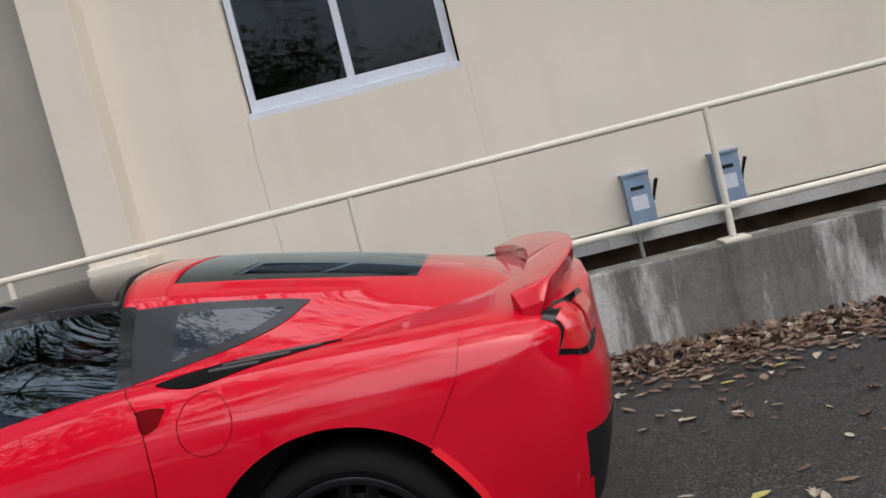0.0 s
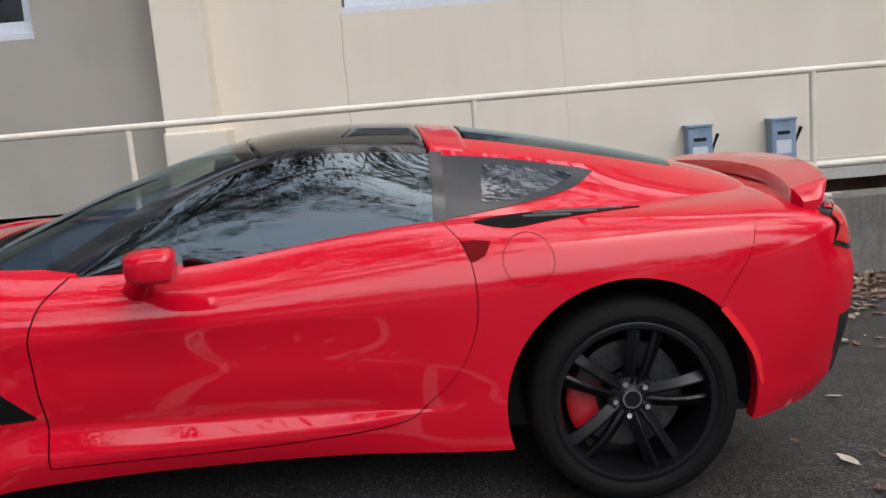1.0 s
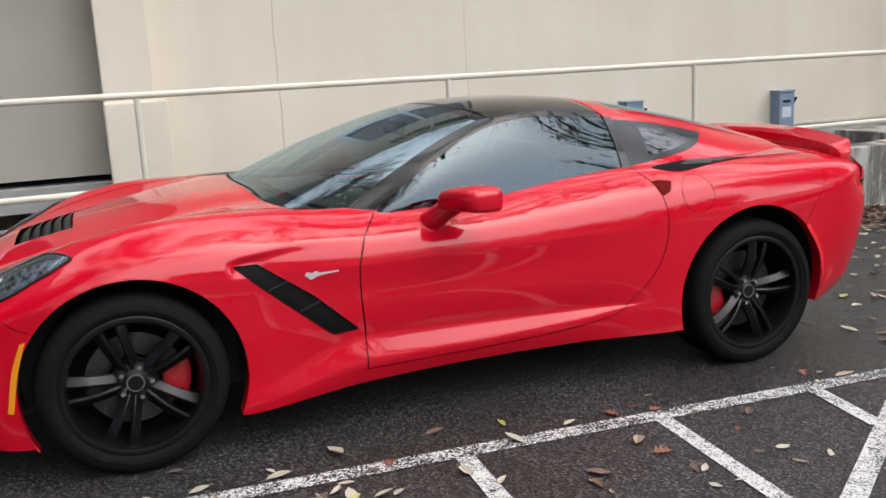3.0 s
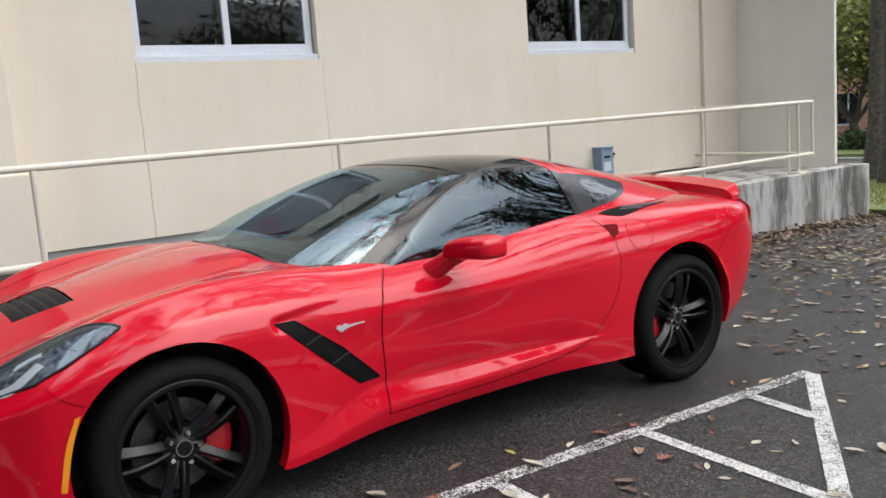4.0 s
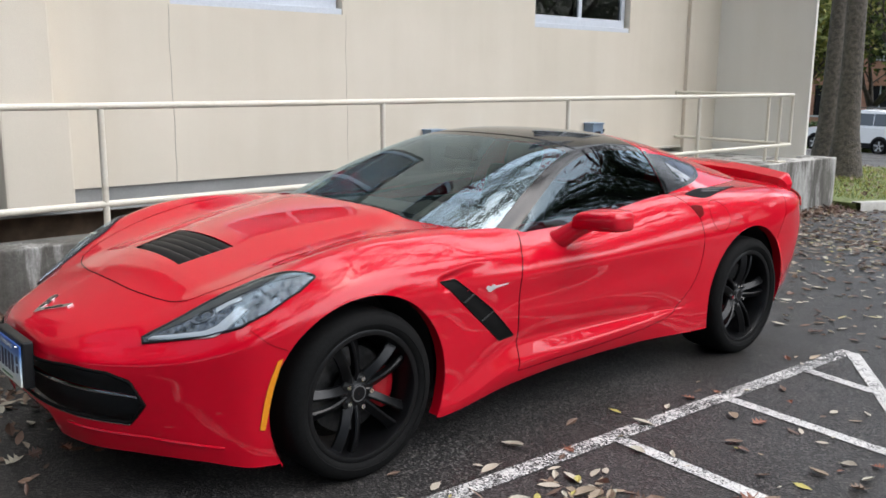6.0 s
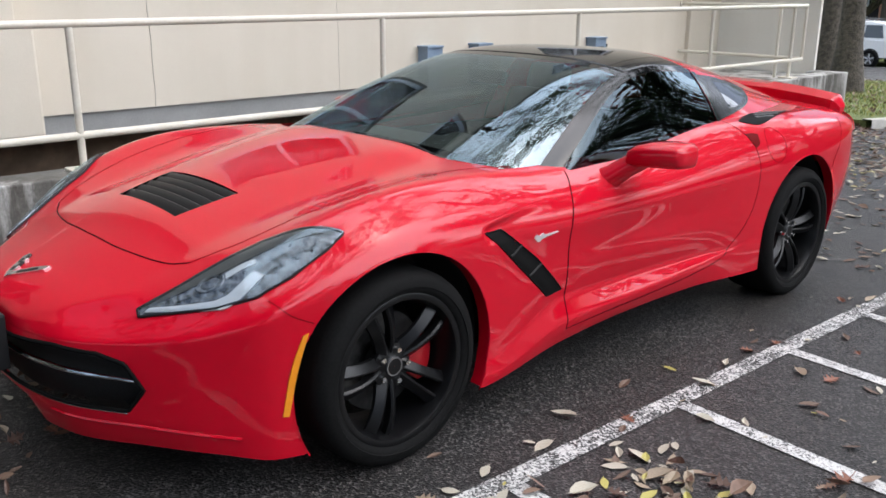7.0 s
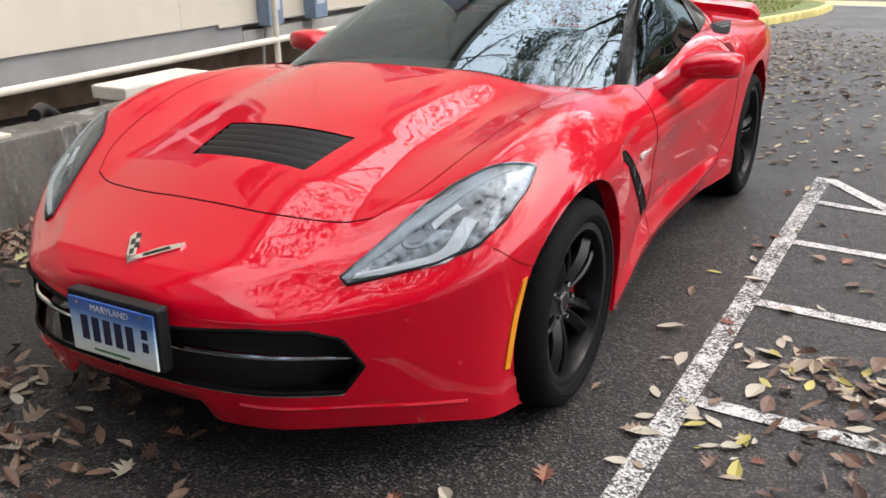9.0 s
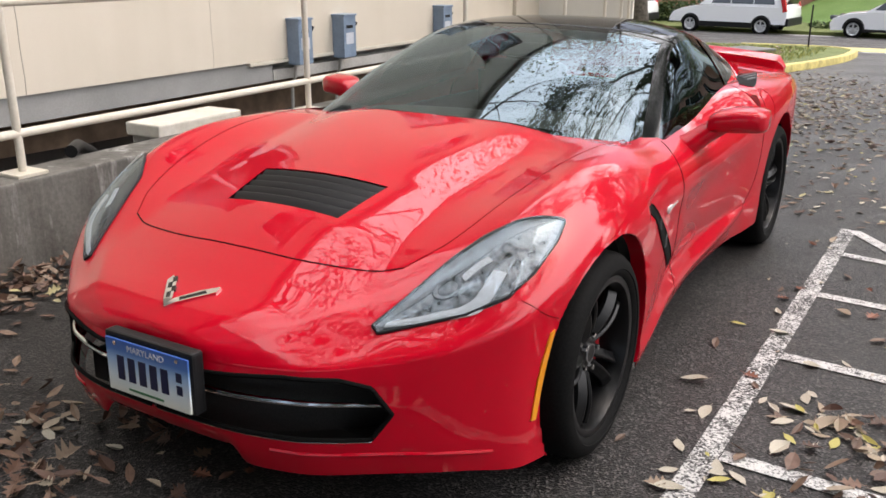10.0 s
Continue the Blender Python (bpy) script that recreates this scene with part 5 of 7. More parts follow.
for i in range(4):
    for j in range(2):
        if (i + j) % 2 == 0:
            a, b = i / 4, (i + 1) / 4
            lo_, hi_ = 0.010 + 0.018 * j, 0.010 + 0.018 * (j + 1)
            pts = [(-0.846 + 0.070 * a + 0.4 * lo_, 0.020 + 0.058 * a - 0.5 * lo_ + 0.010), (-0.846 + 0.070 * b + 0.4 * lo_, 0.020 + 0.058 * b - 0.5 * lo_ + 0.010), (-0.846 + 0.070 * b + 0.4 * hi_, 0.020 + 0.058 * b - 0.5 * hi_ + 0.010), (-0.846 + 0.070 * a + 0.4 * hi_, 0.020 + 0.058 * a - 0.5 * hi_ + 0.010)]
            bm = bmesh.new()
            flag(bm, pts, 0.0068)
            part("badge_check", bm, GLOSS_BLACK, badge)
patch("fender_badge", "side", [(0.622, 0.652), (0.632, 0.666), (0.650, 0.659), (0.664, 0.668), (0.680, 0.659), (0.752, 0.661)], [(0.628, 0.650), (0.645, 0.636), (0.668, 0.646), (0.70, 0.652), (0.752, 0.657)], BADGE, CAR, "small chrome badge behind the vent", 0.004, 0.004, 16, 4)

# bonnet vent with slats, and the side vents


def both_sides(view, ea, eb, name, mat, parent, label, lift, depth, ns, nt, crown=0.0):
    """A draped patch that runs over the centre line."""
    ea, eb = along(ea, ns), along(eb, ns)
    rows = []
    for k in list(range(ns - 1, 0, -1)) + list(range(ns)):
        sg = 1 if len(rows) < ns - 1 else -1
        row = []
        for j in range(nt):
            w = j / (nt - 1)
            q = ea[k] * (1 - w) + eb[k] * w
            p, n = drape(view, q[0], q[1], lift + crown * math.sin(math.pi * w))
            row.append(Vector((p.x, sg * abs(p.y), p.z)))
        rows.append(row)
    ob = sheet(name, rows, mat, parent, label)
    so = ob.modifiers.new("thickness", "SOLIDIFY")
    so.thickness, so.offset = depth, -1
    return ob


hv = both_sides("top", [(-0.398, -0.0005), (-0.396, -0.12), (-0.388, -0.236)], [(-0.164, -0.0005), (-0.160, -0.12), (-0.160, -0.262)], "bonnet_vent", VENT_BLACK, CAR, "black vent in the bonnet with slats", -0.034, 0.004, 16, 8)
SLAT_BLACK = plain("slat_black", (0.010, 0.010, 0.011), 0.4)
LOUVRE_GREY = plain("louvre_grey", (0.07, 0.07, 0.07), 0.35)
SLAT_BLACK.node_tree.nodes["Principled BSDF"].inputs["Specular IOR Level"].default_value = 0.22
for k in range(5):
    rows = []
    for yy in np.linspace(-1, 1, 29):
        row = []
        for q, drop in ((0.0, 0.021), (0.05, 0.019), (0.55, 0.007), (0.92, 0.001), (1.0, 0.0015), (1.0, 0.006)):
            w = 0.01 + 0.19 * k + 0.205 * q
            x = -0.386 + 0.214 * w + 0.004 * yy * yy
            y = yy * (0.219 + 0.030 * w)
            p, n = drape("top", x, -abs(y) - 1e-4)
            row.append(Vector((p.x, y, p.z - drop)))
        rows.append(row)
    sheet("slat", rows, SLAT_BLACK, hv, "glossy black vent slat")
VENT_LOW = [(0.366, 0.712), (0.529, 0.572), (0.722, 0.413)]
VENT_HIGH = [(0.452, 0.712), (0.656, 0.569), (0.826, 0.416)]
for k, sv in enumerate(patch("fender_vent", "side", VENT_LOW, VENT_HIGH, VENT_BLACK, CAR, "black slanted vent behind the front wheel", 0.0015, 0.008, 40, 10)):
    ea, eb = along(VENT_LOW, 23), along(VENT_HIGH, 23)
    for i in (7, 14):
        pts = [drape("side", *(ea[i] * (1 - w) + eb[i - 1] * w), 0.003)[0] for w in np.linspace(0.04, 0.96, 7)]
        part("blade", tube_bm([(p.x, -p.y if k else p.y, p.z) for p in pts], 0.004, 6), TRIM_BLACK, sv, "", True)
    rim_tube("vent_rim", "side", VENT_LOW + VENT_HIGH[::-1], VENT_BLACK, sv, 0.003, 0.001, 110, True, (k,))

# side glass behind the door, haunch vents, markers, fuel door, handle notch
QUARTER = plain("quarter_glass", (0.020, 0.021, 0.024), 0.25)
QUARTER.node_tree.nodes["Principled BSDF"].inputs["Specular IOR Level"].default_value = 0.3
QUARTER_IN = plain("grey_tinted_pane", (0.018, 0.023, 0.032), 0.02)
QUARTER_IN.node_tree.nodes["Principled BSDF"].inputs["Specular IOR Level"].default_value = 0.6
qw = patch("quarter_window", "side", [(2.150, 1.146), (2.32, 1.128), (2.50, 1.098), (2.640, 1.069), (2.682, 1.058)], [(2.146, 0.944), (2.32, 0.966), (2.50, 0.992), (2.60, 1.016), (2.682, 1.056)], QUARTER, CAR, "dark rear quarter window", 0.003, 0.004, 34, 12, CAB_TREE)
for k, q in enumerate(qw):
    patch("quarter_pane", "side", [(2.285, 1.106), (2.42, 1.090), (2.53, 1.070), (2.600, 1.056)], [(2.275, 0.982), (2.42, 1.000), (2.53, 1.022), (2.598, 1.046)], QUARTER_IN, q, "paler inner pane", 0.0038, 0.003, 22, 8, CAB_TREE, sides=(k,))
for k, q in enumerate(patch("haunch_vent", "top", [(2.240, -0.772), (2.36, -0.736), (2.50, -0.704), (2.64, -0.718), (2.79, -0.736)], [(2.240, -0.779), (2.30, -0.808), (2.365, -0.822), (2.58, -0.788), (2.79, -0.742)], VENT_BLACK, CAR, "black louvred vent on the haunch", 0.003, 0.006, 34, 8)):
    for w in (0.12, 0.36, 0.60):
        a0, a1 = (2.49 - 0.15 * w, -0.708 - 0.105 * w), (2.775 - 0.37 * w, -0.739 - 0.078 * w)
        seam("louvre", "top", [a0, ((a0[0] + a1[0]) / 2, (a0[1] + a1[1]) / 2), a1], LOUVRE_GREY, q, 0.012, 16, 0.0065, None, True, (k,))
patch("side_marker", "side", [(2.990, 0.632), (3.045, 0.56), (3.098, 0.47), (3.128, 0.372)], [(3.012, 0.640), (3.072, 0.56), (3.120, 0.47), (3.140, 0.372)], plain("red_marker_lens", (0.80, 0.008, 0.02), 0.2, 0, 1.0), CAR, "slim red rear side marker", 0.004, 0.004, 20, 4)
patch("side_marker", "side", [(-0.352, 0.522), (-0.388, 0.42), (-0.414, 0.28)], [(-0.335, 0.528), (-0.368, 0.42), (-0.396, 0.278)], AMBER, CAR, "slim amber front side marker", 0.004, 0.006, 20, 4)
circle = [(2.396 + 0.080 * math.cos(a), 0.824 + 0.080 * math.sin(a)) for a in np.linspace(0, math.tau, 41)]
seam("fuel_door_gap", "side", circle, SHUT_FINE, CAR, 0.0028, 100, 0.001, None, False, (0,))
# a flat patch; dark red stands for the shade inside the handle notch
NOTCH_SHADE = plain("notch_shade_red", (0.12, 0.001, 0.002), 0.5)
NOTCH_SHADE.node_tree.nodes["Principled BSDF"].inputs["Specular IOR Level"].default_value = 0.05
patch("handle_notch", "side", [(2.182, 0.886), (2.232, 0.888), (2.284, 0.882)], [(2.190, 0.882), (2.222, 0.826), (2.262, 0.842)], NOTCH_SHADE, CAR, "door handle notch, its shade coloured dark red", 0.001, 0.002, 12, 6)
DOOR = [(0.937, 0.842), (0.868, 0.763), (0.837, 0.648), (0.842, 0.522), (0.855, 0.389), (0.853, 0.252)]
seam("door_gap", "side", DOOR, SHUT, CAR, 0.006, 80)
seam("door_gap", "side", [(0.853, 0.252), (1.297, 0.259), (1.6, 0.275), (1.868, 0.303), (2.0, 0.335), (2.062, 0.384)], SHUT, CAR, 0.004, 80)
seam("door_gap", "side", [(2.062, 0.384), (2.135, 0.455), (2.19, 0.535), (2.222, 0.62)], SHUT, CAR, 0.0026, 50)
seam("door_gap", "side", [(2.222, 0.62), (2.230, 0.71), (2.222, 0.80), (2.20, 0.87), (2.140, 0.940)], SHUT, CAR, 0.0032, 60)
seam("bumper_gap", "side", [(3.125, 0.905), (3.10, 0.82), (3.04, 0.72), (2.995, 0.655)], SHUT_FINE, CAR, 0.002, 40)
seam("bumper_gap", "side", [(-0.425, 0.628), (-0.38, 0.585), (-0.318, 0.555)], SHUT_FINE, CAR, 0.003, 20)
seam("bonnet_gap", "top", [(-0.597, -0.001), (-0.591, -0.17), (-0.562, -0.35), (-0.534, -0.45), (-0.498, -0.525)], SHUT, CAR, 0.0055, 50)
seam("bonnet_gap", "top", [(-0.498, -0.525), (-0.37, -0.595), (-0.15, -0.645), (0.1, -0.678), (0.45, -0.700), (0.70, -0.715)], SHUT_FINE, CAR, 0.0018, 90)
patch("roof_seam_patch", "side", [(2.118, 0.945), (2.128, 1.05), (2.135, 1.155)], [(2.142, 0.945), (2.150, 1.05), (2.157, 1.150)], GLOSS_BLACK, CAR, "", 0.004, 0.004, 14, 3, CAB_TREE)

# lamps and face of the tail
for k, q in enumerate(patch("tail_light", "rear", [(-0.815, 0.900), (-0.74, 0.922), (-0.55, 0.922)], [(-0.857, 0.800), (-0.80, 0.775), (-0.65, 0.800)], GLOSS_BLACK, CAR, "black tail lamp panel with red lenses", 0.003, 0.006, 30, 8)):
    patch("lens", "rear", [(-0.814, 0.888), (-0.77, 0.902), (-0.715, 0.908)], [(-0.850, 0.814), (-0.81, 0.795), (-0.745, 0.808)], RED_LENS, q, "glossy red lens", 0.008, 0.006, 18, 8, sides=(k,), crown=0.006)
    patch("lens", "rear", [(-0.690, 0.908), (-0.63, 0.910), (-0.575, 0.909)], [(-0.715, 0.815), (-0.66, 0.817), (-0.60, 0.824)], RED_LENS, q, "glossy red lens", 0.008, 0.006, 16, 6, sides=(k,), crown=0.006)


def build_spoiler():
    """A blade raised on the tail, curved in plan, its ends swept down into the haunches."""
    bm = bmesh.new()
    rows = []
    ys = [(y, 0.0) for y in np.linspace(-0.735, 0.735, 47)]
    ends = [(0.748 + 0.048 * q, q) for q in (0.0, 0.15, 0.3, 0.5, 0.7, 0.85, 1.0)]
    for y, q in [(-a, b) for a, b in reversed(ends)] + ys + ends:
        e = min(abs(y) / 0.748, 1.0)
        xr = 3.560 - 0.148 * e ** 2 - 0.034 * q
        xf = xr - 0.165 + 0.045 * e ** 2 + 0.055 * q
        zr = 1.040 - 0.036 * e ** 2 - 0.056 * q ** 1.3
        t = 1 - 0.60 * q
        zf = zr - 0.026 * t
        prof = [(xf, zf - 0.05 * t), (xf, zf), (xf + 0.05, zf + 0.012 * t), (xr - 0.010, zr), (xr, zr - 0.004), (xr - 0.002, zr - 0.030 * t), (xr - 0.022, zr - 0.10 * t), (xf + 0.04, zf - 0.07 * t)]
        rows.append([bm.verts.new((x, y, z)) for x, z in prof])
    for a, b in zip(rows, rows[1:]):
        for i in range(8):
            bm.faces.new((a[i], a[(i + 1) % 8], b[(i + 1) % 8], b[i]))
    bm.faces.new(rows[0]), bm.faces.new(rows[-1][::-1])
    return part("spoiler", bm, PAINT, CAR, "raised red lip spoiler", True, 30)


build_spoiler()


# ---- mirrors ----
def build_mirror(sd):
    bm = bmesh.new()
    rows = []
    for y, x, z, rx, rz in ((0.890, 1.228, 0.880, 0.050, 0.024), (0.900, 1.234, 0.886, 0.070, 0.038), (0.925, 1.246, 0.893, 0.082, 0.046), (0.97, 1.262, 0.899, 0.088, 0.050),
                            (1.03, 1.276, 0.902, 0.086, 0.050), (1.08, 1.288, 0.902, 0.078, 0.048), (1.100, 1.294, 0.900, 0.066, 0.041), (1.108, 1.296, 0.898, 0.04, 0.026)):
        ring = []
        for k in range(20):
            a = k * math.tau / 20
            c, s_ = math.cos(a), math.sin(a)
            px = math.copysign(abs(c) ** 0.38, c) * rx * (1.0 if c < 0 else 0.85)
            pz = math.copysign(abs(s_) ** 0.38, s_) * rz * (1 - 0.25 * max(-c, 0))
            ring.append(bm.verts.new((x + px, sd * y, z + pz + 0.06 * px * 0.3)))
        rows.append(ring)
    for a, b in zip(rows, rows[1:]):
        for i in range(20):
            bm.faces.new((a[i], a[(i + 1) % 20], b[(i + 1) % 20], b[i]))
    bm.faces.new(rows[0]), bm.faces.new(rows[-1])
    m = part("door_mirror", bm, PAINT, CAR, "red door mirror on a short stalk", True, 50)
    stalk = bmesh.new()
    add_tube(stalk, [(1.150, sd * 0.79, 0.775), (1.170, sd * 0.835, 0.802), (1.198, sd * 0.880, 0.842), (1.235, sd * 0.935, 0.882)], [0.054, 0.047, 0.042, 0.042], 16)
    part("stalk", stalk, PAINT, m, "", True)
    g = box_bm(1.330, 1.3475, sd * 1.01 - 0.058, sd * 1.01 + 0.058, 0.868, 0.940, 0.01)
    part("mirror_glass", g, CHROME, m, "mirror glass")
    return m


build_mirror(-1)
build_mirror(1)

# ---- cowl, wipers and cabin ----
bm = bmesh.new()
rows = []
for y in np.linspace(-0.79, 0.79, 49):
    xh = hood_back(y)
    xg = 0.60 + 0.33 * (min(abs(y), 0.715) / 0.715) ** 2
    zh = drape("top", xh, -abs(y) - 1e-4)[0].z
    zg = min(0.94 - 0.105 * (abs(y) / 0.715) ** 2, zh + 0.05) - 0.06
    rows.append([bm.verts.new((xh - 0.03, y, zh - 0.016)), bm.verts.new((xh + 0.01, y, zh - 0.022)), bm.verts.new(((xh + xg) / 2 + 0.01, y, (zh + zg) / 2 - 0.026)), bm.verts.new((xg + 0.05, y, zg - 0.006))])
for a, b in zip(rows, rows[1:]):
    for i in range(3):
        bm.faces.new((a[i], a[i + 1], b[i + 1], b[i]))
part("cowl", bm, TRIM_BLACK, CAR, "black cowl under the windshield", True)
rim = [(hood_back(y) - 0.006, y) for y in np.linspace(0, -0.72, 30)]
seam("bonnet_edge", "top", [(a, min(b, -0.001)) for a, b in rim], PAINT, CAR, 0.012, 60, 0.0005)
for y0, y1 in ((-0.62, -0.02), (-0.02, 0.52)):
    pts = []
    for w in np.linspace(0, 1, 14):
        y = y0 + (y1 - y0) * w
        x = hood_back(y) + 0.012 + 0.010 * math.sin(math.pi * w)
        pts.append((x, y, drape("top", hood_back(y) - 0.008, -abs(y) - 1e-4)[0].z - 0.004))
    part("wiper", tube_bm(pts, [0.005 - 0.002 * abs(2 * w - 1) for w in np.linspace(0, 1, 14)], 6), TRIM_BLACK, CAR, "black wiper blade", True)
bm = bmesh.new()
add_box(bm, 0.75, 2.25, -0.74, 0.74, 0.26, 0.30)
add_box(bm, 2.22, 2.28, -0.72, 0.72, 0.30, 0.92)
for sd in (-1, 1):
    add_box(bm, 0.9, 2.25, sd * 0.735 - 0.015, sd * 0.735 + 0.015, 0.30, 0.80)
part("cabin_tub", bm, DARK, CAR, "dark cabin trim")
bm = bmesh.new()
rows = []
for y in np.linspace(-0.70, 0.70, 21):
    e = abs(y) / 0.7
    x0 = 0.66 + 0.24 * e ** 2
    rows.append([bm.verts.new(p) for p in ((x0, y, 0.905 - 0.09 * e ** 2), (x0 + 0.22, y, 0.905 - 0.07 * e ** 2 + (0.03 if -0.6 < y < -0.2 else 0)), (x0 + 0.38, y, 0.86 - 0.05 * e ** 2), (x0 + 0.42, y, 0.62), (x0 + 0.30, y, 0.45))])
for a, b in zip(rows, rows[1:]):
    for i in range(4):
        bm.faces.new((a[i], a[i + 1], b[i + 1], b[i]))
part("dashboard", bm, LEATHER, CAR, "dark leather dashboard", True, 40)
bm = bmesh.new()
ring = [(0.0 + 0.185 * math.cos(a), 0.185 * math.sin(a), 0) for a in np.linspace(0, math.tau, 37)]
add_tube(bm, ring, 0.016, 10, False)
add_tube(bm, [(-0.18, 0, 0), (0, 0, -0.03), (0.18, 0, 0)], 0.02, 8)
add_tube(bm, [(0, -0.18, 0), (0, 0, -0.03)], 0.02, 8)
add_tube(bm, [(0, 0, -0.02), (0, 0, -0.06)], 0.06, 14)
bmesh.ops.transform(bm, matrix=pose(1.28, -0.39, 0.80, 0, 68, 0) @ pose(0, 0, 0, 0, 0, 90), verts=bm.verts)
part("steering_wheel", bm, LEATHER, CAR, "dark steering wheel", True)
for y in (-0.39, 0.39):
    bm = bmesh.new()
    add_box(bm, 1.45, 1.98, y - 0.24, y + 0.24, 0.38, 0.52, 0.05)
    add_box(bm, 0, 0.16, y - 0.24, y + 0.24, 0, 0.60, 0.06, pose(1.93, 0, 0.45, 0, 18, 0))
    add_box(bm, 0, 0.10, y - 0.13, y + 0.13, 0.58, 0.74, 0.04, pose(1.95, 0, 0.45, 0, 18, 0))
    part("seat", bm, LEATHER, CAR, "dark leather bucket seat", True, 50)
part("console", box_bm(1.05, 2.1, -0.11, 0.11, 0.30, 0.62, 0.03), LEATHER, CAR)
bm = box_bm(-0.02, 0.02, -0.11, 0.11, -0.03, 0.035, 0.012, pose(1.30, 0.0, 1.125, 0, 15, 0))
part("rear_view_mirror", bm, TRIM_BLACK, CAR, "black interior mirror", True)


# ---- grass island, kerb and far side of the road ----
def local_to_world(x, y):
    p = BLD @ Vector((x, y, 0))
    return p.x, p.y


ISLAND = [(10.3, 2.62), (10.26, 1.86), (11.2, 1.62), (12.7, 1.22), (15.0, 0.78), (17.5, 0.55), (19.2, 0.62), (20.1, 1.05), (20.4, 1.9), (19.9, 3.2), (19.2, 5.0), (18.6, 9.0), (18.3, 24.0), (10.7, 24.0), (10.7, 7.4), (10.52, 7.4), (10.52, 2.62)]


def draped_slab(poly, lift, mat, name, label, cat, kind="structure", depth=0.3, cuts=10):
    """A low slab that follows the fall of the ground."""
    bm = bmesh.new()
    pts = []
    for (ax, ay), (bx, by) in zip(poly, poly[1:] + poly[:1]):
        n = max(1, int(math.hypot(bx - ax, by - ay) / 0.6))
        pts += [local_to_world(ax + (bx - ax) * k / n, ay + (by - ay) * k / n) for k in range(n)]
    hi = [bm.verts.new((x, y, ground_z(x) + lift)) for x, y in pts]
    lo = [bm.verts.new((x, y, ground_z(x) - depth)) for x, y in pts]
    f = bm.faces.new(hi)
    for i in range(len(pts)):
        j = (i + 1) % len(pts)
        bm.faces.new((lo[i], lo[j], hi[j], hi[i]))
    bmesh.ops.triangulate(bm, faces=[f])
    return tagged(part(name, bm, mat, None, label), "", cat, kind=kind)


draped_slab(ISLAND, 0.105, GRASS, "lawn", "worn green lawn strewn with leaves", "lawn")


def kerb_run(pts, mat, label):
    bm = bmesh.new()
    path = along(pts, 60)
    rows = []
    for i, (x, y) in enumerate(path):
        d = path[min(i + 1, 59)] - path[max(i - 1, 0)]
        n = np.array([-d[1], d[0]]) / np.hypot(*d)
        row = []
        for off, z in ((-0.09, -0.1), (-0.085, 0.10), (-0.07, 0.125), (0.06, 0.125), (0.075, 0.09)):
            wx, wy = local_to_world(*(np.array([x, y]) + n * off))
            row.append(bm.verts.new((wx, wy, ground_z(wx) + z)))
        rows.append(row)
    for a, b in zip(rows, rows[1:]):
        for i in range(4):
            bm.faces.new((a[i], a[i + 1], b[i + 1], b[i]))
    return tagged(part("kerb", bm, mat, None, label, True, 40), "", "kerb", kind="structure")


kerb_run([(10.26, 1.86), (11.2, 1.62), (12.6, 1.24)], PALE, "grey concrete kerb round the lawn")
kerb_run([(12.6, 1.24), (15.0, 0.78), (17.5, 0.55), (19.2, 0.62), (20.1, 1.05), (20.4, 1.9), (19.9, 3.2)], YELLOW, "yellow painted concrete kerb round the lawn")
draped_slab([(33.5, -40), (33.5, 60), (36, 60), (80, 60), (80, -40), (36, -40)], 0.14, GRASS, "far_lawn", "green lawn beyond the road", "lawn")


def far_bank():
    """A grassy bank that climbs behind the cars across the road."""
    bm = bmesh.new()
    rows = []
    for y in np.linspace(-40, 7.6, 60):
        edge = min(1.0, (7.6 - y) / 6.0)
        rows.append([bm.verts.new((x, y, ground_z(36) + 0.12 + 3.4 * edge * (k / 8) ** 1.3 + 0.12 * noise.noise(Vector((x * 0.4, y * 0.4, 0))) * (k > 0))) for k, x in enumerate(np.linspace(36.4, 46, 9))])
    for a, b in zip(rows, rows[1:]):
        for i in range(8):
            bm.faces.new((a[i], b[i], b[i + 1], a[i + 1]))
    return tagged(part("far_bank", bm, grainy("bank_grass", (0.09, 0.17, 0.035), (0.15, 0.25, 0.06), 25, 0.9, 0, 0.8, 0.02, (0.6, (0.75, 0.8, 0.6))), None, "bright green grassy bank beyond the road", True), "", "lawn", kind="structure")


far_bank()
draped_slab([(19.2, 5.2), (20.4, 2.2), (20.6, 1.0), (21.2, -40), (33.4, -40), (33.4, 60), (18.4, 60), (18.7, 9.0)], 0.006, grainy("road_asphalt", (0.44, 0.44, 0.43), (0.52, 0.515, 0.50), 40, 0.8, 0, 0.3, 0.004, (0.8, (0.8, 0.8, 0.8))), "road", "pale grey asphalt road beyond the lawn", "road", "structure", 0.02)
draped_slab([(20.9, 1.2), (21.6, -6.0), (24.0, -6.0), (22.6, 1.4)], 0.011, YELLOW, "road_marking", "worn yellow paint on the road", "road marking", "structure", 0.01)


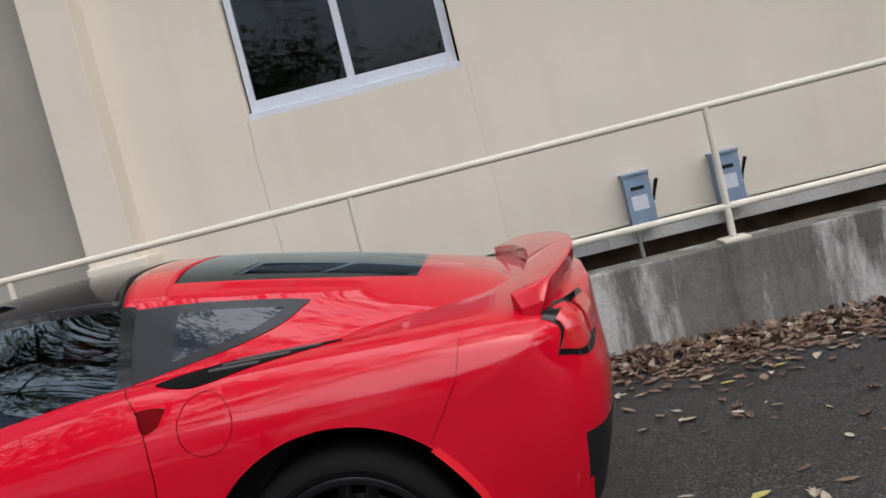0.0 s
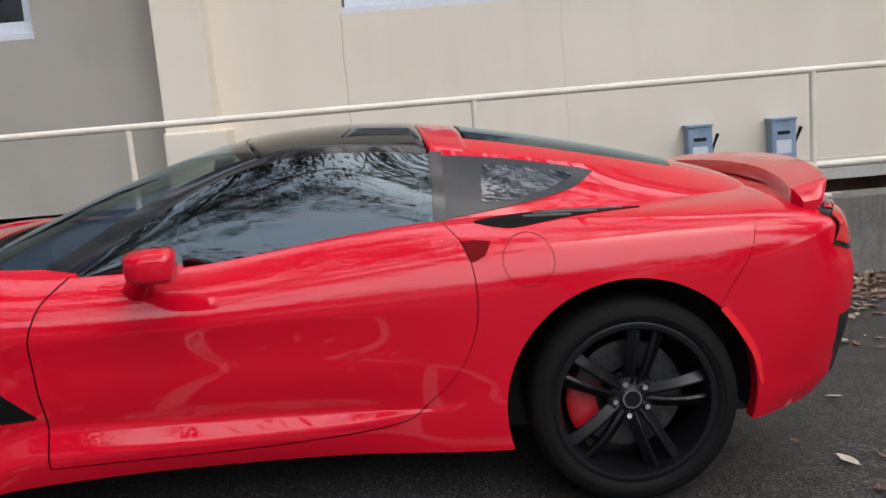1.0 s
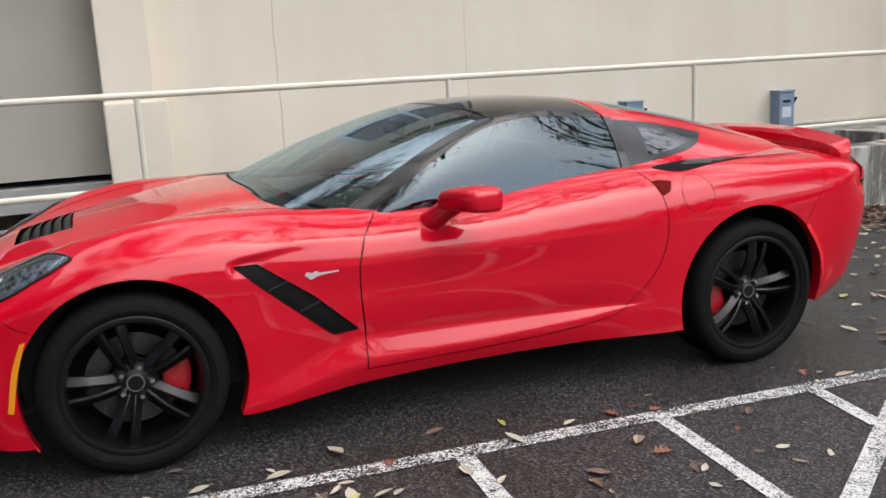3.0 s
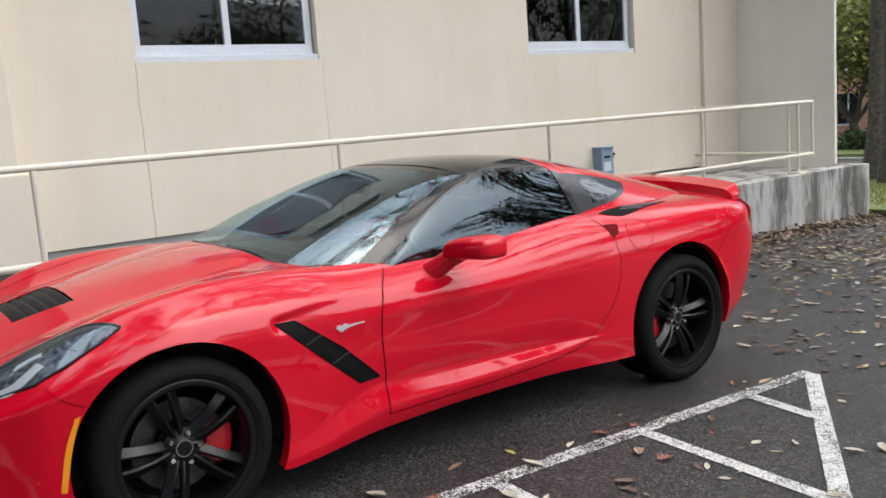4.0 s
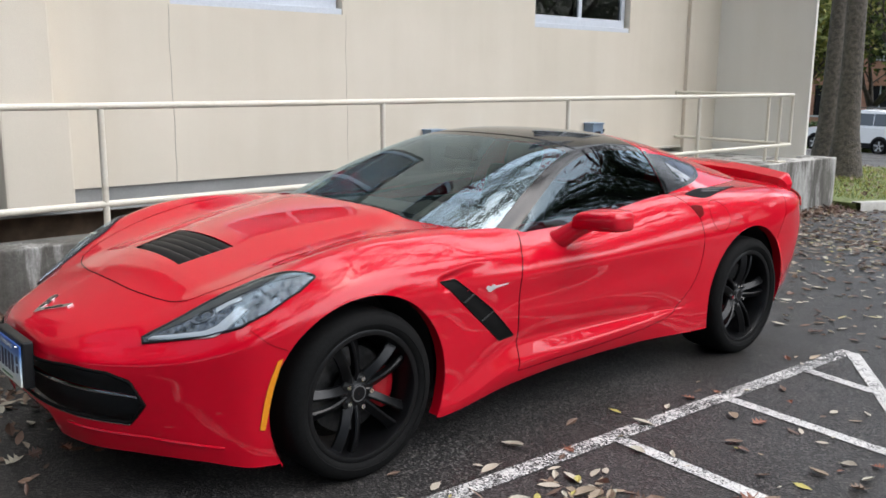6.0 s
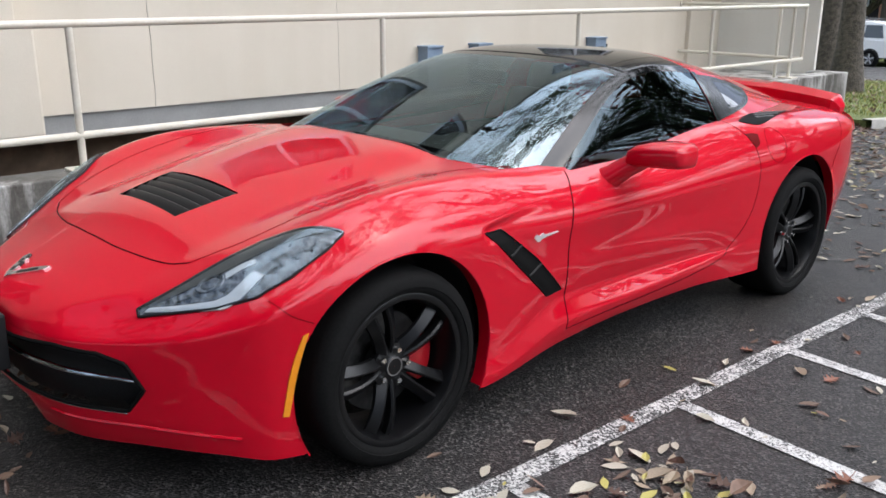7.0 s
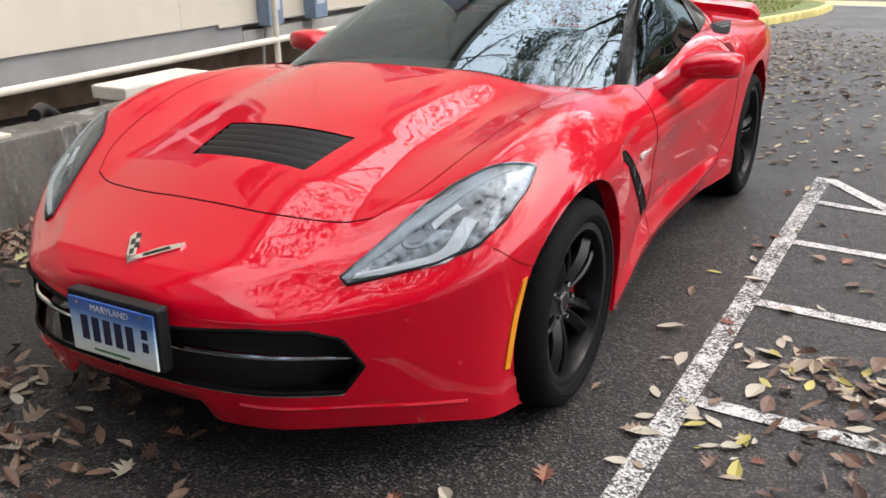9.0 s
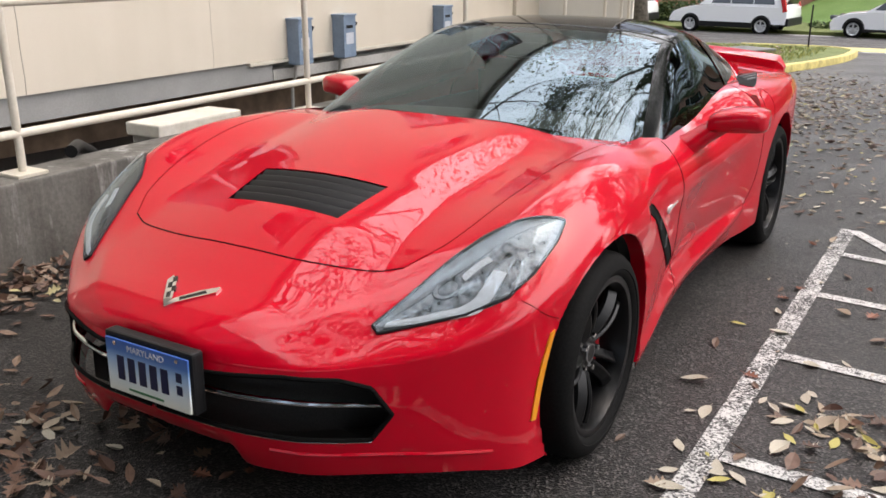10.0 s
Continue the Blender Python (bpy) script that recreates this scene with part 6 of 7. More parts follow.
# ---- trees ----
def add_leaves(bm, rng, centre, spread, count, size):
    for _ in range(count):
        p = Vector(centre) + Vector((rng.gauss(0, spread), rng.gauss(0, spread), rng.gauss(0, spread * 0.7)))
        a, b = rng.uniform(0, math.tau), rng.uniform(-0.9, 0.9)
        d = Vector((math.cos(a) * math.cos(b), math.sin(a) * math.cos(b), math.sin(b)))
        s_ = d.cross(Vector((rng.uniform(-1, 1), rng.uniform(-1, 1), rng.uniform(-1, 1)))).normalized()
        ln = size * rng.uniform(0.7, 1.3)
        vs = [bm.verts.new(p), bm.verts.new(p + d * ln * 0.5 + s_ * ln * 0.24), bm.verts.new(p + d * ln), bm.verts.new(p + d * ln * 0.5 - s_ * ln * 0.24)]
        bm.faces.new(vs)


def build_tree(x, y, height, trunk_r, seed, crown_mat_, label, leaves=2600, size=0.11, stems=1, low=0.35, reach=0.42, clump=0.45):
    rng = random.Random(seed)
    base = ground_z(x) + (0.05 if x > 10 else -0.02)
    t = empty("tree", pose(x, y, base), label, "tree")
    trunk, crown = bmesh.new(), bmesh.new()
    tips = []

    def limb(p, d, ln, r, depth):
        pts, rad = [Vector(p)], [r]
        n = 5
        for k in range(n):
            d = (d + Vector((rng.gauss(0, 0.12), rng.gauss(0, 0.12), rng.gauss(0.03, 0.08)))).normalized()
            pts.append(pts[-1] + d * ln / n)
            rad.append(r * (1 - 0.62 * (k + 1) / n))
            if depth < 3 and k >= 1:
                for _ in range(1 if depth else 2):
                    if rng.random() < (0.95 if depth < 2 else 0.75):
                        s_ = (d + Vector((rng.gauss(0, 0.7), rng.gauss(0, 0.7), rng.gauss(0.15, 0.35)))).normalized()
                        limb(pts[-1], s_, ln * rng.uniform(0.45, 0.68), rad[-1] * 0.55, depth + 1)
        add_tube(trunk, pts, [max(q, 0.006) for q in rad], 10 if depth == 0 else 6 if depth == 1 else 4)
        if depth >= 2:
            tips.extend(pts[2:])

    for k in range(stems):
        off = Vector((0, (k - (stems - 1) / 2) * trunk_r * 2.1, 0))
        lean = Vector((rng.gauss(0, 0.03), (k - (stems - 1) / 2) * 0.10, 1)).normalized()
        fork = height * low
        pts = [off * (0.8 + 0.2 * q) + lean * fork * q for q in np.linspace(0, 1, 7)]
        add_tube(trunk, pts, [trunk_r * (1.0 + 0.75 * math.exp(-9 * q) - 0.22 * q) for q in np.linspace(0, 1, 7)], 16)
        for m in range(5):
            a = m * math.tau / 5 + rng.uniform(-0.4, 0.4)
            d = Vector((math.cos(a) * 0.75, math.sin(a) * 0.75, rng.uniform(0.6, 1.2))).normalized()
            limb(pts[-1] - lean * rng.uniform(0, 0.25) * fork, d, height * reach, trunk_r * 0.45, 0)
    for _ in range(leaves // 12):
        c = rng.choice(tips)
        add_leaves(crown, rng, c, clump, 12, size)
    part("trunk", trunk, BARK, t, "grey-brown bark", True, 60)
    part("crown", crown, crown_mat_, t, "thin autumn foliage")
    return t


def add_bough(tree, line, seed, leafy_from):
    """A long bough that reaches far out, bare but for clumps of leaves towards its end."""
    rng = random.Random(seed)
    bough, spray = bmesh.new(), bmesh.new()
    line = [Vector(p) for p in line]
    add_tube(bough, line, [0.10, 0.08, 0.055, 0.035, 0.012], 8)
    for p in line[1:] + [(a + b) / 2 for a, b in zip(line[2:], line[3:])] * 2:
        for _ in range(5):
            d = Vector((rng.gauss(0, 1), rng.gauss(-0.3, 0.8), rng.gauss(-0.1, 0.5))).normalized()
            tip = p + d * rng.uniform(0.9, 2.0)
            add_tube(bough, [p, p + (tip - p) * 0.5 + Vector((0, 0, 0.1)), tip], [0.022, 0.014, 0.006], 5)
            if p.y < -3 or p.x < leafy_from:
                for q in (0.45, 0.75, 1.0) if leafy_from > -50 else (1.0,):
                    add_leaves(spray, rng, p + (tip - p) * q, 0.28, 26, 0.17)
    part("bough", bough, BARK, tree, "long bare bough", True)
    part("spray", spray, CROWN_D, tree, "clumps of dark leaves")


build_tree(14.9, 4.37, 16.0, 0.20, 5, CROWN_G, "tall slender tree with autumn leaves on the lawn", 7000, 0.15, 1, 0.34, 0.42, 0.5)
build_tree(15.9, 5.25, 15.0, 0.19, 6, CROWN_G, "tall tree close behind another on the lawn", 5000, 0.15, 1, 0.36, 0.40, 0.5)
# added out of view to dim the west end of the lot
build_tree(-7.6, -3.0, 8.5, 0.28, 41, CROWN_D, "unseen leafy tree that shades the west side", 13000, 0.19, 1, 0.30, 0.36, 0.45)
build_tree(24.5, 16.0, 12.0, 0.30, 8, CROWN_G, "tall roadside tree with green and yellow leaves", 6000, 0.20, 1, 0.25, 0.36, 0.8)
# unseen crown, added to keep light off the west wall
build_tree(-6.4, 1.4, 6.0, 0.20, 43, CROWN_D, "unseen dense tree that shades the west wall", 20000, 0.18, 1, 0.26, 0.36, 0.45)
side_tree = build_tree(10.8, -4.3, 9.8, 0.2, 47, CROWN_D, "tall leafy tree on the far side of the car park", 7500, 0.22, 1, 0.30, 0.32, 0.34)
add_bough(side_tree, [(0, 0, 5.6), (-1.8, 1.4, 8.4), (-3.8, 2.8, 9.8), (-5.4, 4.0, 10.5), (-7.2, 4.9, 10.7)], 9, -1.2)
add_bough(side_tree, [(0, 0, 5.2), (-2.2, 0.5, 8.0), (-4.2, 1.1, 9.4), (-6.0, 1.6, 10.1), (-8.0, 2.1, 10.3)], 12, -1.0)
add_bough(side_tree, [(0, 0, 6.4), (-0.9, 2.6, 9.2), (-1.9, 5.0, 10.4), (-3.2, 7.0, 11.0), (-5.0, 8.2, 11.1)], 10, -0.6)
# thin trees behind the building, mirrored in the bonnet and windshield
for tx, ty, h, sd, lv in ((-0.8, 9.3, 20, 71, 5000), (5.2, 8.9, 21, 72, 6000), (-6.5, 9.5, 18, 73, 5000)):
    thin_tree = build_tree(tx, ty, h, 0.28, sd, CROWN_D, "tall thin-leaved tree behind the building", lv, 0.15, 1, 0.40, 0.40, 0.30)
    if sd == 72:
        add_bough(thin_tree, [(0, 0, 8.4), (-0.3, -2.2, 10.2), (-0.6, -4.4, 11.2), (-0.4, -6.4, 11.6), (0.2, -8.2, 11.3)], 5, -90)
# a tall spreading tree whose boughs reach over the bay
spread_tree = build_tree(-4.6, -6.0, 16.0, 0.30, 21, CROWN_D, "tall spreading tree with boughs over the parking bay", 30000, 0.19, 1, 0.34, 0.50, 0.32)
add_bough(spread_tree, [(0, 0, 6.0), (1.3, 1.9, 8.6), (2.5, 3.6, 9.7), (3.6, 4.9, 10.2), (4.6, 5.9, 10.4)], 11, 9)
# unseen trees across the lot, mirrored in glass and paint; some only block light
for tx, ty, h, sd, lv in ((-2.0, -14.5, 7.5, 22, 6500), (-12.0, -13.5, 12, 24, 7000), (-8.5, -8.0, 14, 37, 26000), (-11.0, 3.4, 8.5, 38, 12000), (4.5, -17.0, 6.5, 25, 6000), (14.0, -7.5, 10, 26, 3500), (18.5, -7.0, 11, 27, 5000), (9.0, -12.5, 6.0, 28, 7000), (29.0, -10.5, 9.0, 29, 9000)):
    build_tree(tx, ty, h, 0.24, sd, CROWN_D, "unseen dark tree across the car park, for mirroring and shade", lv, 0.19, 1, 0.22, 0.40, 0.55)
for tx, ty, h, sd in ((39.5, 2.0, 11, 31), (40.5, 8.5, 12, 32), (39.0, 13.5, 11, 33), (42.0, -6.0, 13, 35), (39.0, 23.0, 12, 36)):
    build_tree(tx, ty, h, 0.28, sd, CROWN_G if sd % 2 else CROWN_D, "leafy street tree on the far lawn", 2600, 0.30, 1, 0.42, 0.34, 0.8)

build_tree(38.5, 18.6, 9.5, 0.26, 61, CROWN_G, "low-branched leafy tree on the far lawn", 9000, 0.30, 1, 0.14, 0.40, 0.8)
build_tree(42.0, 16.0, 11.0, 0.26, 62, CROWN_D, "dark green tree behind the far lawn", 7000, 0.30, 1, 0.16, 0.36, 0.8)


def build_hedge(x, y, w, d, h, seed):
    rng = random.Random(seed)
    bm = bmesh.new()
    for _ in range(int(420 * w * h)):
        px, py, pz = rng.uniform(-d / 2, d / 2), rng.uniform(-w / 2, w / 2), rng.uniform(0, h) * (0.75 + 0.25 * noise.noise(Vector((0, rng.uniform(0, w), seed))))
        add_leaves(bm, rng, (px, py, pz), 0.05, 1, 0.22)
    hd = part("hedge", bm, CROWN_D, None)
    hd.matrix_world = pose(x, y, ground_z(x) + 0.1)
    return tagged(hd, "dark green clipped hedge on the far lawn", "hedge", "far hedges", "stuff")


for hx, hy, w, h in ((35.6, 3.7, 1.6, 0.45), (36.4, 9.9, 2.6, 1.3), (36.4, 15.5, 5.0, 1.3)):
    build_hedge(hx, hy, w, 1.2, h, int(hx * 10 + hy))
# unseen shrubs behind the trees and by the road, added to darken reflections
for hx, w in ((-16, 14), (-1, 14), (14, 14)):
    hd = build_hedge(hx, -19.0, 3.0, w, 3.2, hx)
    hd["label"] = "unseen shrub row across the car park, added to darken reflections"
for hy in (-7.0, -13.0, -19.0):
    hd = build_hedge(24.5, hy, 6.4, 1.6, 3.0, int(-hy))
    hd["label"] = "unseen shrub row along the road, added to darken reflections"


# ---- far brick building ----
def build_brick_house(x, y, w, d, h):
    z = ground_z(x) - 0.2
    b = empty("brick_building", pose(x, y, z), "red brick building behind the street trees", "building")
    holes = []
    for k in range(int(w // 3)):
        for s_ in range(2):
            holes.append((-w / 2 + 1.0 + 3 * k, -w / 2 + 2.3 + 3 * k, 1.2 + 3.1 * s_, 2.9 + 3.1 * s_))
    bm = wall_with_openings(-w / 2, w / 2, 0, 0.3, 0, h, holes)
    bmesh.ops.transform(bm, matrix=pose(0, 0, 0, 0, 0, -90), verts=bm.verts)
    part("wall", bm, BRICK, b)
    part("wall", box_bm(0.3, d, -w / 2, w / 2, 0, h), BRICK, b)
    part("roof", box_bm(-0.3, d + 0.3, -w / 2 - 0.3, w / 2 + 0.3, h, h + 0.3), PALE, b)
    for a, c, z0, z1 in holes:
        wn_ = part("window", box_bm(0.12, 0.18, -c, -a, z0, z1), GLOSS_BLACK, b, "dark window")
        part("sill", box_bm(-0.05, 0.2, -c - 0.1, -a + 0.1, z0 - 0.1, z0), WHITE_FRAME, wn_)
        part("mullion", box_bm(0.08, 0.12, -(a + c) / 2 - 0.03, -(a + c) / 2 + 0.03, z0, z1), WHITE_FRAME, wn_)
    return b


build_brick_house(47.0, 15.0, 27.0, 10.0, 7.0)
build_brick_house(52.0, -12.0, 18.0, 10.0, 7.0)


RIM_SILVER = plain("rim_silver", (0.55, 0.56, 0.57), 0.4, 0.3)
FAR_GLASS = plain("far_car_glass", (0.07, 0.08, 0.09), 0.12, 0, 1.0)


# ---- white vehicles parked across the road ----
def build_far_car(x, y, kind):
    z = ground_z(x)
    suv = kind == "suv"
    label = "white sport utility vehicle parked across the road" if suv else "white saloon car parked across the road"
    c = empty("parked_car", pose(x, y, z, 0, 0, -6) @ Matrix.Diagonal((0.95, 0.95, 0.97, 1)), label, "car", "white cars across the road")
    ln, wid = (4.75, 1.88) if suv else (4.6, 1.8)
    # side outline along y: the nose points to +y
    if suv:
        low = [(-2.33, 0.42), (-2.38, 0.75), (-2.33, 1.04), (0.9, 1.06), (1.35, 1.02), (1.85, 0.93), (2.20, 0.80), (2.36, 0.62), (2.38, 0.42)]
        cab = [(-2.28, 1.04), (-2.05, 1.52), (-1.75, 1.68), (-0.6, 1.74), (0.10, 1.69), (0.52, 1.52), (1.18, 1.08)]
        wb = (1.45, -1.40)
    else:
        low = [(-2.25, 0.38), (-2.3, 0.70), (-2.2, 0.98), (-1.3, 1.00), (0.9, 0.96), (1.7, 0.88), (2.2, 0.70), (2.3, 0.5), (2.25, 0.28)]
        cab = [(-1.75, 0.98), (-0.95, 1.38), (-0.3, 1.45), (0.25, 1.40), (1.05, 0.96)]
        wb = (1.42, -1.35)

    def profile(pts, half, taper, mat, name, inset=0.0):
        bm = bmesh.new()
        rows = []
        for sx in (-1, -0.86, 0, 0.86, 1):
            k = half * (1 if abs(sx) == 1 else abs(sx))
            lift = 0 if abs(sx) == 1 else 0.02 if abs(sx) > 0.5 else 0.045
            rows.append([bm.verts.new((sx * half * (1 - taper * max(0, pz - pts[0][1])), py * (0.985 if abs(sx) == 1 else 1.0), pz + (lift if pz > 0.6 else 0))) for py, pz in pts])
        for a, b in zip(rows, rows[1:]):
            for i in range(len(pts) - 1):
                bm.faces.new((a[i], a[i + 1], b[i + 1], b[i]))
        bm.faces.new(rows[0]), bm.faces.new(rows[-1][::-1])
        return part(name, bm, mat, c, "", True, 30)

    profile(low, wid / 2, 0.03, WHITE_PAINT, "body")
    profile(cab, wid / 2 - 0.03, 0.17, WHITE_PAINT, "cabin")
    zb, zt = cab[0][1] + (0.10 if suv else 0.05), max(p[1] for p in cab) - 0.13
    for sx in (-1, 1):
        spans = [(-1.85, -1.05), (-1.02, -0.16), (-0.13, 0.50)] if suv else [(-1.25, -0.35), (-0.28, 0.62)]
        for k, (a, b) in enumerate(spans):
            bm = bmesh.new()
            lean = 0.30 if k == len(spans) - 1 else 0.0
            back = 0.14 if k == 0 else 0.0
            quad = [(a, zb), (b + lean * 0.5, zb), (b - lean * 0.6, zt), (a + back, zt)]
            hw = wid / 2 - 0.03
            vs = [bm.verts.new((sx * (hw * (1 - 0.17 * (q[1] - cab[0][1])) + 0.006), q[0], q[1])) for q in quad]
            bm.faces.new(vs)
            ex = bmesh.ops.extrude_face_region(bm, geom=bm.faces[:])
            bmesh.ops.translate(bm, vec=(-sx * 0.02, 0, 0), verts=[v for v in ex["geom"] if isinstance(v, bmesh.types.BMVert)])
            part("side_window", bm, FAR_GLASS, c, "grey side window")
        part("sill_trim", box_bm(sx * (wid / 2) - 0.02, sx * (wid / 2) + 0.012, -1.05, 1.1, 0.26, 0.46 if suv else 0.36, 0.01), TRIM_BLACK, c)
        lamp = box_bm(sx * (wid / 2 - 0.07) - 0.07, sx * (wid / 2 - 0.07) + 0.065, 0.0, 0.17, 0.0, 0.58 if suv else 0.20, 0.025, pose(0, low[0][0] - 0.012, 0.90 if suv else 0.72, -14 if suv else 0, 0, 0))
        part("tail_light", lamp, RED_LENS, c, "red tail light")
        part("headlight", box_bm(sx * (wid / 2 - 0.22) - 0.17, sx * (wid / 2 - 0.22) + 0.19, 2.05, 2.30, 0.66, 0.80, 0.03), LAMP_GREY, c)
        for wy in wb:
            bm = bmesh.new()
            add_lathe(bm, [(0.21, -0.02), (0.22, -0.10), (0.32, -0.10), (0.345, -0.07), (0.345, 0.07), (0.32, 0.10)], 28)
            bmesh.ops.transform(bm, matrix=pose(sx * (wid / 2 - 0.06), wy, 0.345, 0, 0, 90 if sx > 0 else -90), verts=bm.verts)
            wl_ = part("wheel", bm, RUBBER, c, "", True)
            bm = bmesh.new()
            add_lathe(bm, [(0.001, -0.085), (0.05, -0.09), (0.06, -0.06), (0.17, -0.05), (0.19, -0.085), (0.225, -0.103), (0.235, -0.02)], 28)
            bmesh.ops.transform(bm, matrix=pose(sx * (wid / 2 - 0.06), wy, 0.345, 0, 0, 90 if sx > 0 else -90), verts=bm.verts)
            part("rim", bm, RIM_SILVER if abs(x - 33) < 0.1 else DISC, wl_, "silver rim", True)
            for k in range(5):
                bm = box_bm(-0.03, 0.03, -0.103, -0.08, 0.03, 0.21, 0.006, pose(sx * (wid / 2 - 0.06), wy, 0.345, 0, 0, 90 if sx > 0 else -90) @ pose(0, 0, 0, 0, 72 * k, 0))
                part("rim_spoke", bm, RIM_SILVER, wl_)
            bm = bmesh.new()
            rows = [[bm.verts.new((sx * xx, wy + 0.40 * math.cos(a), 0.345 + 0.40 * math.sin(a))) for xx in (wid / 2 + 0.001, wid / 2 - 0.25)] for a in np.linspace(0, math.pi, 15)]
            for a, b in zip(rows, rows[1:]):
                bm.faces.new((a[0], a[1], b[1], b[0]))
            bm.faces.new([q[0] for q in rows])
            part("wheel_arch", bm, DARK, c)
    part("rear_bumper", box_bm(-wid / 2 + 0.02, wid / 2 - 0.02, low[0][0] - 0.08, low[0][0] + 0.25, 0.36, 0.66, 0.04), TRIM_BLACK if suv else WHITE_PAINT, c)
    bm = box_bm(-wid / 2 + 0.22, wid / 2 - 0.22, -0.02, 0.02, 0, 0.45, 0.01, pose(0, cab[0][0] + 0.06, 1.10, 20 if suv else 50, 0, 0))
    part("rear_window", bm, GLOSS_BLACK, c, "dark rear window")
    if suv:
        for sx in (-1, 1):
            part("roof_rail", tube_bm([(sx * 0.62, -1.7, 1.76), (sx * 0.62, -1.5, 1.83), (sx * 0.62, 0.0, 1.83), (sx * 0.62, 0.2, 1.76)], 0.02, 8), DISC, c, "", True)
        part("rear_door", box_bm(-0.75, 0.75, low[0][0] - 0.015, low[0][0] + 0.02, 0.68, 1.05, 0.01), WHITE_PAINT, c)
    return c


build_far_car(33.0, 6.9, "suv")
build_far_car(33.6, 12.6, "suv")
build_far_car(33.0, 1.15, "saloon")

# concrete drain slab in the lawn
drain = part("drain_slab", box_bm(-0.75, 0.75, -0.4, 0.4, -0.15, 0.06, 0.02), DRAIN, None)
drain.matrix_world = pose(16.6, 2.75, ground_z(16.6) + 0.10, 0, 0, -25)
tagged(drain, "dark grey concrete drain slab in the lawn", "drain slab")

# slender signpost at the end of the lawn
sp = empty("signpost", pose(20.0, 1.95, ground_z(20.0) + 0.1), "thin dark metal post on the lawn edge", "post")
part("pole", tube_bm([(0, 0, 0), (0, 0, 0.95)], 0.02, 8), TRIM_BLACK, sp)


# grass blades on the near part of the lawn
gr = random.Random(91)
gv, gf = [], []
for _ in range(9000):
    lx = gr.uniform(10.8, 20.0)
    ly = gr.uniform(0.95, 5.2) + max(0.0, 12.7 - lx) * 0.27
    wx, wy = local_to_world(lx, ly)
    if ly < 1.72 - 0.30 * (lx - 11.0) + 0.025 * (lx - 11.0) ** 2 + 0.25 or lx > 19.6 - 0.4 * max(0, ly - 2):
        continue
    a, hgt = gr.uniform(0, math.tau), gr.uniform(0.03, 0.085)
    z = ground_z(wx) + 0.10
    dx, dy = 0.009 * math.cos(a), 0.009 * math.sin(a)
    k = len(gv)
    gv += [(wx - dx, wy - dy, z), (wx + dx, wy + dy, z), (wx + gr.gauss(0, 0.025), wy + gr.gauss(0, 0.025), z + hgt)]
    gf.append((k, k + 1, k + 2))
tagged(link_mesh("grass", gv, gf, CROWN_G), "short green grass blades on the lawn", "grass", kind="stuff")


# ---- fallen leaves ----
def leaf_shape(bm, m, rng, lobed):
    """A dry leaf: bent along its rib, its two halves unlike, its edge uneven."""
    w = rng.uniform(0.15, 0.26)
    curl, twist, bend = rng.uniform(0.0, 0.30), rng.uniform(-0.25, 0.25), rng.uniform(-0.12, 0.12)
    if lobed:
        prof = [(-0.62, 0.012), (-0.34, 0.02), (-0.30, 0.14), (-0.24, 0.33), (-0.14, 0.10), (-0.02, 0.40), (0.08, 0.12), (0.20, 0.30), (0.28, 0.09), (0.5, 0.0)]
    else:
        prof = [(-0.60, 0.010), (-0.46, 0.014), (-0.38, w * 0.5), (-0.14, w), (0.10, w * 0.95), (0.32, w * 0.55), (0.5, 0.0)]
    mid_, up, dn = [], [], []
    lean = rng.uniform(0.75, 1.25)
    for a, b in prof:
        z, y = curl * (a * a * 1.6), bend * a * a * 3
        bu, bd = b * lean * rng.uniform(0.82, 1.15), b * (2 - lean) * rng.uniform(0.82, 1.15)
        mid_.append(bm.verts.new(m @ Vector((a, y, z))))
        up.append(bm.verts.new(m @ Vector((a, y + bu, z + curl * 0.6 * b / 0.2 + twist * a * b))) if b > 0.001 else mid_[-1])
        dn.append(bm.verts.new(m @ Vector((a, y - bd, z + curl * 0.4 * b / 0.2 - twist * a * b))) if b > 0.001 else mid_[-1])
    for i in range(len(prof) - 1):
        for side in (up, dn):
            vs = [mid_[i], mid_[i + 1], side[i + 1], side[i]]
            vs = [v for k, v in enumerate(vs) if v not in vs[:k]]
            bm.faces.new(vs)


def leaf_matrix(rng, x, y, up, size):
    tilt = 6 if up < 0.012 else 26
    return pose(x, y, ground_z(x) + up, rng.gauss(0, tilt), rng.gauss(0, tilt), rng.uniform(0, 360)) @ Matrix.Diagonal((size, size, size, 1))


def single_leaf_material(name, col):
    return grainy(name, tuple(c * 0.75 for c in col), col, 45, 0.6, 0, 0.3, 0.002)


LEAF_TONES = [("pale_leaf", (0.44, 0.40, 0.32), "pale beige fallen leaf"), ("tan_leaf", (0.32, 0.25, 0.175), "tan fallen leaf"), ("brown_leaf", (0.13, 0.08, 0.055), "brown fallen leaf"),
              ("yellow_leaf", (0.42, 0.37, 0.10), "yellow fallen leaf"), ("red_leaf", (0.22, 0.085, 0.05), "reddish lobed fallen leaf")]
YELLOW_TONE = 3


def keep_clear(x, y):
    """Under the car and inside the building no leaves lie."""
    return (-0.55 < x < 3.4 and -0.88 < y < 0.98) or y > 2.14 + 0.012 * x


rng = random.Random(77)
LEAF_MESHES = []
